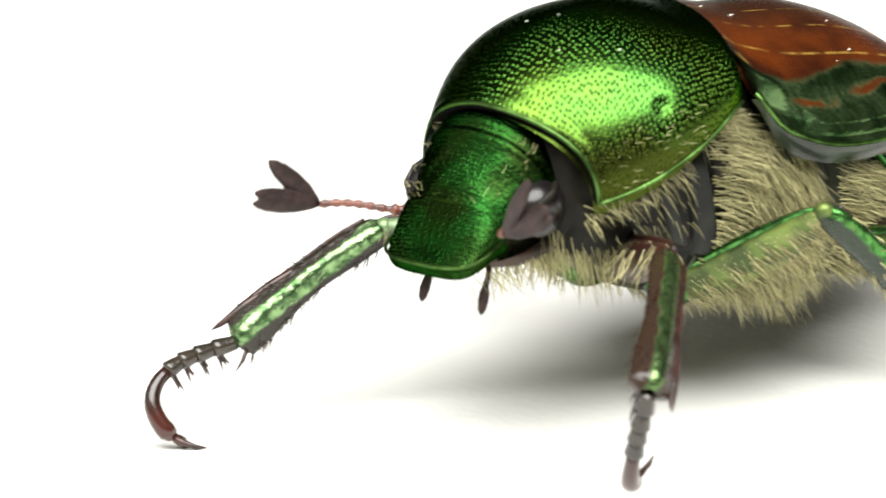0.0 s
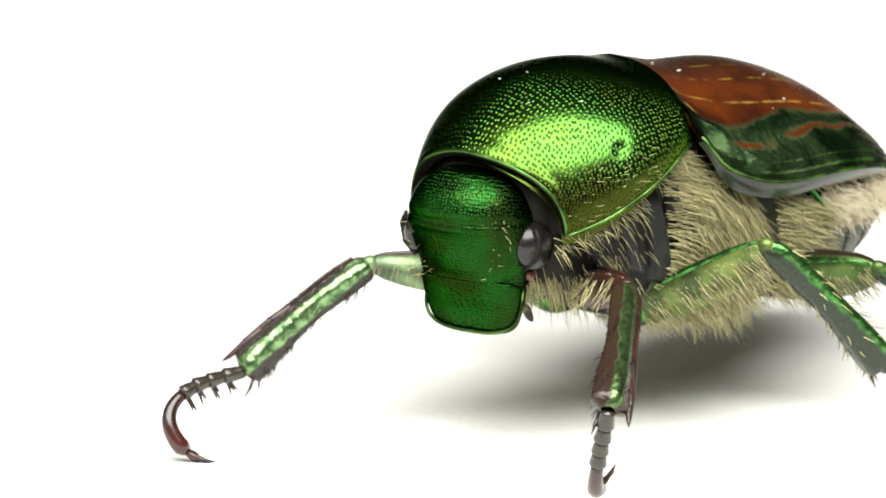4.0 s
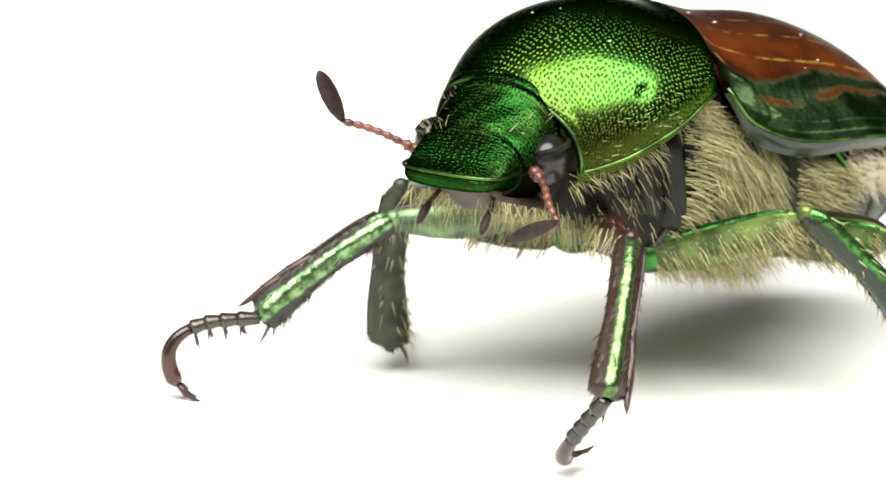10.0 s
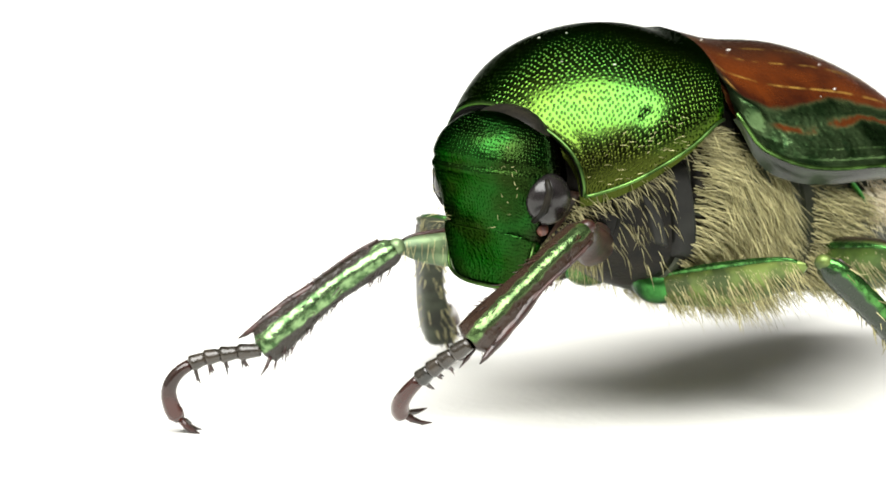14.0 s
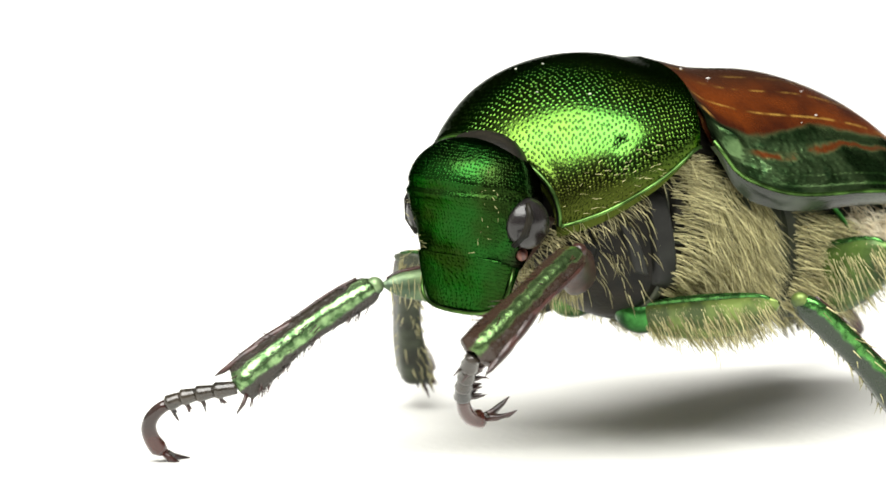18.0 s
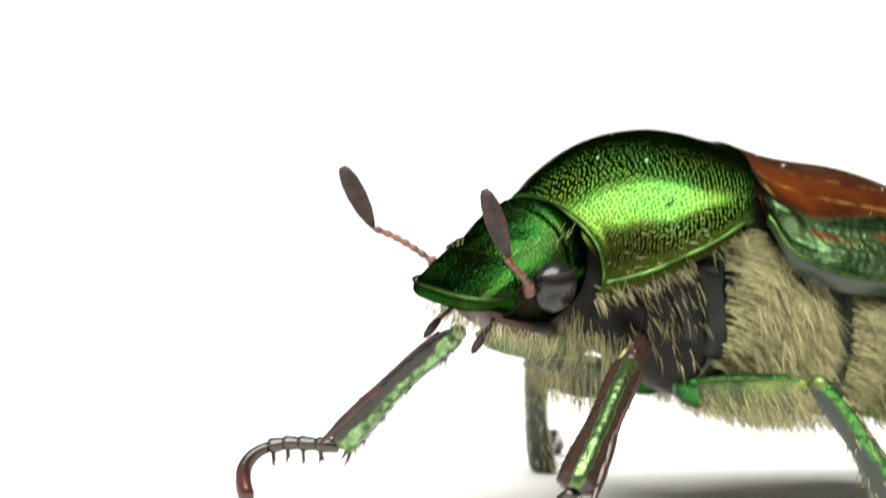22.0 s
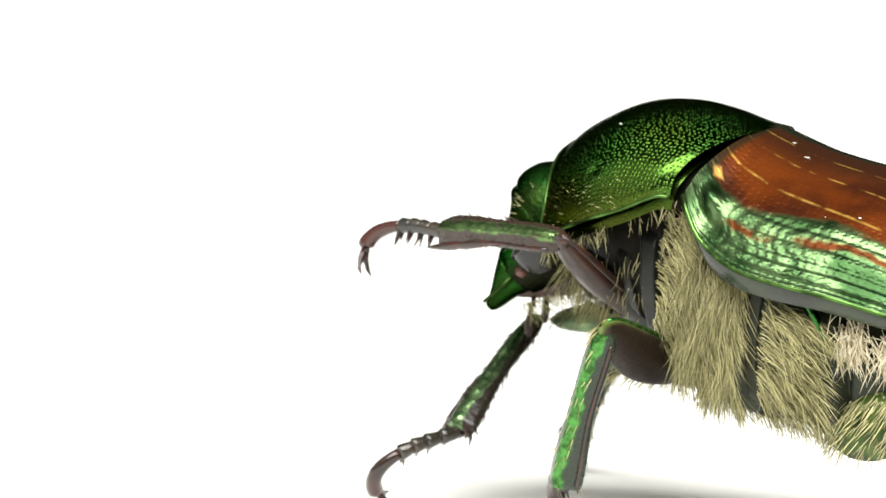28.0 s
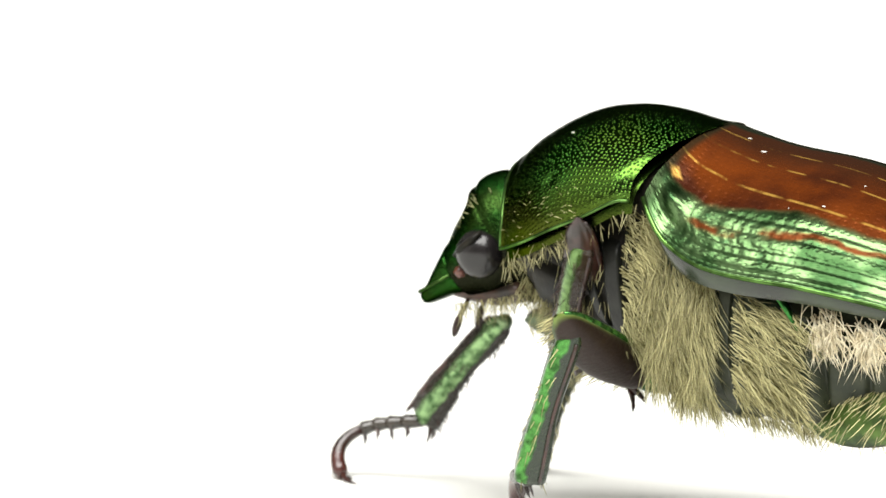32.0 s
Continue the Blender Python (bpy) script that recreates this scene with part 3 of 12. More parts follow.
def head_build():
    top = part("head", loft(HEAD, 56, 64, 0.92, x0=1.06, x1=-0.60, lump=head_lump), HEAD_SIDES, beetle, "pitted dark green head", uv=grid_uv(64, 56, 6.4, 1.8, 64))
    plate = loft([(1.04, 0.82, 0.23, -0.6), (1.3, 0.80, 0.05, -0.50), (1.52, 0.76, -0.11, -0.46), (1.68, 0.67, -0.18, -0.44), (1.76, 0.53, -0.22, -0.41),
                  (1.79, 0.4, -0.25, -0.37)], 22, 44, 0.66)
    part("clypeus", plate, GREEN_HEAD, top, "shovel-shaped green front plate of the head", uv=grid_uv(44, 22, 4.6, 0.8, 44))
    edge = [(1.08 + 0.71 * math.sin(math.pi * t / 28) ** 0.42, 0.82 * math.copysign(abs(math.cos(math.pi * t / 28)) ** 0.75, math.cos(math.pi * t / 28)),
             -0.225 + 0.03 * math.sin(math.pi * t / 28)) for t in range(29)]
    part("rim", tube(edge, [0.026] * 29, 8), GREEN_EDGE, top, "thin upturned rim")
    for sgn in (1, -1):
        part("eye", blob((0.45, sgn * 0.93, -0.18), (0.36, 0.27, 0.36)), EYE, top, "dark bulging eye")
        part("canthus", tube([(0.80, sgn * 0.92, -0.02), (0.62, sgn * 1.10, 0.0), (0.36, sgn * 1.17, 0.04), (0.2, sgn * 1.1, 0.08)], [0.04, 0.06, 0.05, 0.03], 8), DARK, top)
        part("palp", tube([(1.05, sgn * 0.40, -0.58), (1.22, sgn * 0.46, -0.72), (1.33, sgn * 0.48, -0.79)], [0.04, 0.035, 0.04], 8), MOUTH, top)
        part("palp_tip", tube([(1.33, sgn * 0.48, -0.79), (1.40, sgn * 0.49, -0.85), (1.48, sgn * 0.50, -0.92), (1.56, sgn * 0.505, -1.00), (1.60, sgn * 0.51, -1.04)], [0.035, 0.060, 0.065, 0.050, 0.015], 8), CLUB, top, "dark oval palp tip")
    part("mouth", loft([(0.25, 0.75, -0.7, -1.14), (0.7, 0.66, -0.55, -1.02), (1.1, 0.52, -0.38, -0.76), (1.35, 0.40, -0.34, -0.54), (1.48, 0.2, -0.34, -0.42)], 14, 28), MOUTH, top, "brown hairy mouthparts")
    return top


head = head_build()
part("neck", blob((-0.25, 0, -0.10), (0.5, 0.72, 0.5)), DARK, head, "black neck behind the head")

# neck and undersides of the head
rnd = random.Random(5)
roots = []
for _ in range(260):
    x = rnd.uniform(0.2, 1.35)
    sgn = rnd.choice((1, -1))
    roots.append(((x, sgn * rnd.uniform(0.25, 0.85), -0.62 - 0.35 * (1.3 - x)), (0.25, sgn * 0.35, -0.9)))
part("hair", hairs(roots, 0.34, 0.007, 0.2, 6), HAIR, head, "short pale bristles", kind="stuff")
roots = []
for _ in range(44):
    sgn = rnd.choice((1, -1))
    x = rnd.uniform(-0.1, 1.1)
    w, top, bot = lerp_table(HEAD, x)
    roots.append(((x, sgn * w * rnd.uniform(0.50, 0.95), top * 0.62 + bot * 0.05), (0.2, sgn * 0.5, 0.8)))
part("hair", hairs(roots, 0.22, 0.006, 0.0, 7), HAIR, head, "sparse pale bristles", kind="stuff")


def bone(a, b, up):
    """The pose of a limb piece from a to b, in millimetres: x along it, z towards up."""
    a, b, up = Vector(a), Vector(b), Vector(up)
    x = (b - a).normalized()
    y = up.cross(x)
    y = y.normalized() if y.length > 1e-4 else Vector((0, 1, 0))
    z = x.cross(y).normalized()
    m = Matrix((x, y, z)).transposed().to_4x4()
    m.translation = a * MM
    return m


# ---- antennae: a beaded stalk and a club of three leaves ----
def antenna(sgn):
    pts, rad = [], []
    for i in range(41):
        s = i / 40
        bead = 0.5 + 0.5 * math.cos(2 * math.pi * (s * 8 - 0.5))
        thick = 0.095 if s < 0.2 else 0.060
        pts.append((1.15 * s, 0.03 * math.sin(6 * s), 0.05 * math.sin(math.pi * s)))
        rad.append(thick * (0.68 + 0.32 * bead))
    stalk = part("antenna", tube(pts, rad, 10), ANTENNA, head, "thin reddish brown beaded stalk")
    leaves = []
    for fan in (-16, 9, 17):
        pts = [(0.0, 0, 0), (0.1, 0, 0), (0.3, 0, 0), (0.55, 0, 0), (0.78, 0, 0), (0.93, 0, 0), (1.0, 0, 0)]
        rad = [0.03, 0.07, 0.12, 0.135, 0.115, 0.07, 0.02]
        leaf = moved(tube(pts, rad, 14, 0.30), Matrix.Rotation(radians(72), 4, "X"))
        leaves.append((fan, part("antenna_leaf", leaf, CLUB, head, "dark brown oval leaf of the antenna club")))
    return stalk, leaves


left_antenna, left_club = antenna(1)
right_antenna, right_club = antenna(-1)


# ---- legs ----
def leg(kind, sgn, mats, foot=None):
    """Femur, tibia and tarsus, each along its own x axis. kind: front, middle or hind."""
    length = {"front": (2.25, 2.45, 1.50), "middle": (2.55, 2.6, 1.98), "hind": (2.5, 2.8, 2.06)}[kind]
    wide = {"front": 0.26, "middle": 0.32, "hind": 0.48}[kind]
    lf, lt, ls = length
    ls = foot[0] if foot else ls
    fem_mat, tib_mat, tar_mat = mats

    def femur_f(u, v):
        t = 2 * math.pi * v
        r = wide * (0.50 + 0.62 * math.sin(math.pi * min(1, u * 0.95 + 0.08)) ** 0.8) * (1 - 0.25 * smooth_step(0.85, 1.0, u))
        r *= 1 - 0.75 * smooth_step(0.94, 1.0, u) - 0.5 * (1 - smooth_step(0.0, 0.06, u))
        return (lf * (u * 1.03 - 0.02), r * 0.62 * math.cos(t), r * math.sin(t) - 0.10 * math.sin(math.pi * u))
    femur = part("femur", sheet(26, 24, femur_f, ring=True), fem_mat, beetle)
    rnd = random.Random(11 + sgn)
    roots = []
    count, reach = {"front": (70, 0.26), "middle": (300, 0.32), "hind": (260, 0.30)}[kind]
    for k in range(count):
        u = rnd.uniform(0.05, 0.96)
        v = rnd.uniform(0.33, 0.52) if k % 3 else rnd.gauss(0.64, 0.06)
        v = v if sgn > 0 else 0.5 - v
        x, y, z = femur_f(u, v)
        roots.append(((x, y, z), (0.20, y * 1.6, -0.95)))
    keel = [femur_f(0.06 + 0.9 * i / 20, 0.27 if sgn > 0 else 0.23) for i in range(21)]
    part("keel", tube(keel, [0.02 + 0.035 * math.sin(math.pi * (i + 1) / 22) for i in range(21)], 8), GREEN_SHIN if kind != "front" else BROWN_LEG, femur, "dark upper edge")
    part("hair", hairs(roots, reach, 0.0080, 0.15, 21, 0.10), HAIR, femur, "fringe of long pale hair", kind="stuff")

    def tibia_f(u, v):
        t = 2 * math.pi * v
        r = (0.14 + 0.055 * u + 0.012 * math.sin(3 * math.pi * u)) * {"front": 1.18, "middle": 1.25, "hind": 1.1}[kind]
        r *= 1 - 0.6 * smooth_step(0.965, 1.0, u) - 0.35 * (1 - smooth_step(0.0, 0.05, u))
        ridge = 1 + 0.10 * math.cos(4 * t)
        bow = 0.09 * math.sin(math.pi * u)
        return (lt * u, r * broad * ridge * math.cos(t), r * deep * ridge * math.sin(t) + bow)
    broad, deep = (1.10, 0.90) if kind == "front" and sgn > 0 else (0.95, 1.10) if sgn > 0 else (0.82, 1.12)
    outer = 0.02 if sgn > 0 else 0.25
    tibia = part("tibia", sheet(30, 24, tibia_f, ring=True), tib_mat, beetle)
    part("joint", blob((0.0, 0, 0), (0.13, 0.12, 0.135), 10, 14), fem_mat, tibia, "rounded knee joint")
    band = [tibia_f(0.06 + 0.88 * i / 20, outer + 0.02) for i in range(21)]
    part("ridge", tube([(x, y, z + 0.01) for x, y, z in band], [0.028] * 21, 6), BROWN_LEG, tibia, "dark brown keel")
    if kind == "front":
        for u0, u1, out in ((0.48, 0.86, 0.05), (0.70, 1.0, 0.07)):
            pts, rad = [], []
            for k in range(11):
                s = k / 10
                x, y, z = tibia_f(min(0.96, u0 + (u1 - u0) * s), outer)
                rise = out * s * s - 0.045
                pts.append((lt * (u0 + (u1 - u0) * s) + 0.16 * max(0, s - 0.7) / 0.3, y + (rise if sgn > 0 else 0), z + (0 if sgn > 0 else rise)))
                rad.append(0.025 + 0.055 * math.sin(math.pi * s ** 0.8) if k < 10 else 0.006)
            part("tooth", tube(pts, rad, 8, 0.9), BROWN_LEG, tibia, "dark brown outer keel ending in a tooth")
    for k in range(2):
        part("spur", tube([(lt * 0.97, 0.05 - 0.1 * k, -0.15), (lt * 0.97 + 0.14, 0.06 - 0.12 * k, -0.24), (lt * 0.97 + 0.30, 0.07 - 0.14 * k, -0.30)], [0.035, 0.028, 0.005], 6),
             BROWN_LEG, tibia, "short dark spur")
    roots = []
    for _ in range(100):
        u = rnd.uniform(0.10, 0.99)
        v = rnd.choice((rnd.gauss(0.75, 0.05), rnd.uniform(0, 1)))
        x, y, z = tibia_f(u, v)
        roots.append(((x, y, z), (0.9, y * 2, (z - 0.05) * 2.5)))
    part("hair", hairs(roots, 0.20, 0.009, 0.0, 31, 0.2), HAIR if kind != "front" else BROWN_LEG, tibia, "short stiff bristles", kind="stuff")

    # tarsus: an arch of five joints from the ankle to the claws
    bulge = foot[1] if foot else 0.40
    ARCH = [(0.0, 0.0, 0.0), (0.15, 0.2, 0.22), (0.35, 0.42, 0.42), (0.55, 0.66, 0.52), (0.72, 0.86, 0.46), (0.87, 0.99, 0.24), (1.0, 1.0, 0.0)]

    def arch(s):
        x, z = lerp_table(ARCH, s)
        return Vector((ls * x, 0, ls * bulge * z))
    tarsus = tagged(part("tarsus", tube([arch(i / 24) for i in range(25)], [0.06] * 25, 8), tar_mat, beetle), "curved jointed foot")
    cuts = (0.0, 0.12, 0.23, 0.34, 0.45, 0.93)
    for i in range(5):
        a, b = cuts[i], cuts[i + 1]
        n = 12 if i == 4 else 7
        pts = [arch(a + (b - a) * k / n) for k in range(n + 1)]
        if i < 4:
            rad = [0.095 + 0.035 * (k / n) for k in range(n)] + [0.095]
        else:
            rad = [0.085 + 0.050 * (k / n) for k in range(n)] + [0.09]
        part("tarsus_joint", tube(pts, rad, 12), tar_mat if i < 4 else CLAW_JOINT, tarsus)
        if i < 4:
            e = arch(b)
            spikes = [((e.x, w, e.z - 0.07), (0.5, w * 2, -1.0)) for w in (-0.04, 0.04, 0.0)]
            part("spine", hairs(spikes, 0.24, 0.034, 0.0, 41 + i, 0.08), BROWN_LEG, tarsus, "short dark spines")
    e = arch(0.92)
    d = (arch(0.93) - arch(0.86)).normalized()
    for k, w in enumerate((0.05, -0.05)):
        pts = [e, e + d * 0.16 + Vector((0, w, -0.02)), e + d * 0.26 + Vector((-0.04, w * 2, -0.09)), e + d * 0.28 + Vector((-0.10, w * 2.4, -0.19))]
        part("claw", tube(pts, [0.06, 0.05, 0.035, 0.006], 8), BROWN_LEG, tarsus, "reddish brown hooked claw")
    return femur, tibia, tarsus


F_MATS = (BROWN_LEG, BROWN_SHIN, TARSUS)
L_MATS = (THIGH_LEFT, GREEN_SHIN, TARSUS)
H_MATS = (HIND_THIGH, GREEN_SHIN, TARSUS)
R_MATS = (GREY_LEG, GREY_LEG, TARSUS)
left_front_femur, left_front_tibia, left_front_tarsus = leg("front", 1, F_MATS, (1.55, 0.36))
right_front_femur, right_front_tibia, right_front_tarsus = leg("front", -1, (SILVER_THIGH, SILVER_LEG, TARSUS), (1.50, 0.86))
left_middle_femur, left_middle_tibia, left_middle_tarsus = leg("middle", 1, L_MATS)
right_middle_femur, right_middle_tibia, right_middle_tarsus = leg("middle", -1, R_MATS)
left_hind_femur, left_hind_tibia, left_hind_tarsus = leg("hind", 1, H_MATS)
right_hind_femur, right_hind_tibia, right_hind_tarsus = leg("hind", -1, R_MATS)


# ---- plates and hair of the underside ----
def trunk_point(x, a, lift=0.0):
    """a: degrees, 0 at the side, -90 at the belly."""
    w, top, bot = lerp_table(TRUNK, x)
    c, s = math.cos(radians(a)), math.sin(radians(a))
    mid = (top + bot) / 2
    y = w * abs(c) ** 0.85
    z = mid + (mid - bot) * math.copysign(abs(s) ** 0.85, s)
    n = Vector((0, c, s)).normalized()
    return Vector((x, y + n.y * lift, z + n.z * lift)), n


def plate(x0, x1, a0, a1, lift, slant=0.0):
    """A raised body plate with a bevelled border between two stations and two angles."""
    def f(u, v):
        e = min(u, 1 - u, v, 1 - v)
        k = lift * smooth_step(0.0, 0.14, e)
        p, n = trunk_point(x0 + (x1 - x0) * u + slant * v, a0 + (a1 - a0) * v, k - 0.02)
        return tuple(p)
    return sheet(18, 18, f)


def mirrored(shape):
    return [(x, -y, z) for x, y, z in shape[0]], [tuple(reversed(q)) for q in shape[1]]


PLATES = [("side_plate", 0.10, -1.05, 30, -48, 0.14, -0.05, BELLY), ("side_plate", -1.06, -1.30, 26, -60, 0.07, -0.05, OLIVE_PLATE),
          ("side_plate", 0.52, 0.14, 38, -2, 0.12, 0.0, DARK), ("side_plate", 0.50, 0.12, -4, -46, 0.05, -0.05, DARK),
          ("side_plate", 0.98, 0.62, 16, -34, 0.13, -0.35, GREY_PLATE), ("side_plate", 1.36, 1.10, 0, -30, 0.10, -0.4, GREY_PLATE),
          ("breast_plate", -0.1, -1.3, -52, -88, 0.12, 0.0, BELLY), ("hip_plate", -1.34, -2.60, 24, -50, 0.20, -0.25, BELLY),
          ("hip_plate", 2.3, 1.5, -10, -70, 0.14, 0.0, DARK)]
for nm, x0, x1, a0, a1, lift, slant, mat in PLATES:
    shape = plate(x0, x1, a0, a1, lift, slant)
    part(nm, shape, mat, beetle)
    part(nm, mirrored(shape), mat, beetle)
for i in range(5):
    shape = plate(-2.70 - 0.62 * i, -3.34 - 0.60 * i, 14, -89, 0.07, 0.0)
    part("abdomen_ring", shape, BELLY, beetle)
    part("abdomen_ring", mirrored(shape), BELLY, beetle)
for sgn in (1, -1):
    part("coxa", tube([(1.9, sgn * 0.35, -0.70), (1.6, sgn * 0.5, -0.92), (1.35, sgn * 0.58, -1.05), (1.2, sgn * 0.62, -1.1)], [0.26, 0.30, 0.26, 0.12], 14), BROWN_LEG, beetle, "dark brown conical leg base")
    part("coxa", blob((0.30, sgn * 0.76, -1.72), (0.42, 0.38, 0.32)), GREEN_LEG, beetle, "green leg base")
    crest = [trunk_point(-1.55 - 0.85 * k / 12, 26 - 20 * (k / 12) ** 2, 0.27)[0] for k in range(13)]
    part("hip_crest", tube([(p.x, sgn * p.y, p.z) for p in crest], [0.02 + 0.07 * math.sin(math.pi * (k + 0.3) / 12.6) for k in range(13)], 10, 0.6), GREEN_LEG, beetle, "shining green crest of the hind hip")


def side_hair(name, ranges, count, length, seed, mat, flow, droop=0.35, radius=0.0064, lay=0.30):
    """A combed coat: hairs lean along flow and gather in small locks."""
    r = random.Random(seed)
    for sgn in (1, -1):
        roots = []
        for _ in range(count):
            x0, x1, a0, a1, lift = r.choice(ranges)
            x, a = r.uniform(x0, x1), r.uniform(a0, a1)
            p, n = trunk_point(x, a, lift)
            sway = math.sin(9 * x + 0.16 * a) * 0.22 + math.sin(23 * x - 0.37 * a) * 0.14
            d = Vector(flow) + n * lay + Vector((sway, 0.1 * sway, 0.12 * math.sin(17 * x + 0.5 * a)))
            roots.append(((p.x, sgn * p.y, p.z), (d.x, sgn * d.y, d.z)))
        part(name, hairs(roots, length, radius, droop, seed, 0.10), mat, beetle, "dense pale yellow hair", kind="stuff")


side_hair("hair", [(0.08, -0.95, 28, -46, 0.11), (0.05, -0.95, 24, -20, 0.11)], 2300, 0.56, 51, HAIR, (-0.34, 0.1, -0.76), 0.15, 0.0085, 0.14)
side_hair("hair", [(0.55, 0.10, 40, 0, 0.09), (0.30, 0.05, 34, 8, 0.1), (0.55, 0.10, 0, -36, 0.06)], 860, 0.44, 52, HAIR, (-0.85, 0.32, -0.08), 0.45, 0.0085, 0.32)
side_hair("hair", [(-1.36, -2.3, 14, -34, 0.17)], 850, 0.50, 53, HAIR, (-0.80, 0.15, -0.20), 0.3, 0.0085, 0.18)
side_hair("hair", [(1.8, 1.2, -5, -45, 0.06), (1.2, 0.7, 5, -50, 0.05)], 60, 0.24, 56, HAIR, (-0.3, 0.2, -0.7), lay=0.5)
side_hair("hair", [(2.5, 1.5, -40, -80, 0.05)], 200, 0.36, 54, HAIR, (0.2, 0.2, -0.8), lay=0.5)
side_hair("hair", [(0.1, -2.2, -56, -92, 0.06), (-2.8, -5.5, -45, -90, 0.05)], 800, 0.28, 55, HAIR, (-0.6, 0.0, -0.4))
for sgn in (1, -1):
    for i in range(5):
        r = random.Random(61 + i)
        c, n = trunk_point(-2.70 - 0.58 * i, 10, 0.14)
        roots = []
        for _ in range(240):
            p = c + Vector((r.gauss(0, 0.13), 0, r.gauss(0, 0.13)))
            roots.append(((p.x, sgn * p.y, p.z), (-0.5, sgn * 0.5, -0.5)))
        part("hair_tuft", hairs(roots, 0.34, 0.011, 0.3, 71 + i, 0.3), WHITE_HAIR, beetle, "round tuft of cream white hair", kind="stuff")

# fringe below the sides of the pronotum
for sgn in (1, -1):
    r = random.Random(81)
    roots = []
    for _ in range(130):
        p = Vector(pronotum_point(r.uniform(0.40, 1.0) if r.random() < 0.85 else r.uniform(0.0, 0.3), 1.0))
        p += Vector((0, -0.12 - 0.25 * r.random(), -0.06 - 0.25 * r.random()))
        roots.append(((p.x, sgn * p.y, p.z), (-0.5, sgn * 0.55, -0.55)))
    part("hair", hairs(roots, 0.22, 0.0075, 0.45, 82, 0.3), HAIR, pronotum, "pale fringe below the edge", kind="stuff")
    roots = []
    for _ in range(60):
        s, t = r.uniform(0.35, 0.98), 1.0 - 0.20 * r.random() ** 1.3
        p = pronotum_point(s, t)
        roots.append(((p[0], sgn * p[1], p[2]), (-0.85, sgn * 0.45, 0.25)))
    part("hair", hairs(roots, 0.11, 0.0036, 0.2, 83, 0.25), HAIR, pronotum, "sparse pale bristles", kind="stuff")

# dust on the back
r = random.Random(97)
for k in range(9):
    if k < 4:
        p = Vector(pronotum_point(r.uniform(0.55, 0.95), r.uniform(-0.2, 0.6), 0.004))
    else:
        p = Vector(elytron_point(r.uniform(0.04, 0.5), r.uniform(0.1, 0.95), 1, 0.004))
    q = r.uniform(0.008, 0.020)
    part("dust_speck", blob(p, (q * r.uniform(1, 2.5), q * r.uniform(0.8, 1.6), q * 0.6), 5, 7), DUST, beetle, "tiny white dust speck")


def spread(club, rows, opening):
    """Move the leaves of a club together, fanned out as far as the opening tells."""
    for fan, leaf in club:
        walk(leaf, [(t, m @ Matrix.Rotation(radians(fan * lerp_table(opening, t)[0]), 4, "Y")) for t, m in rows])


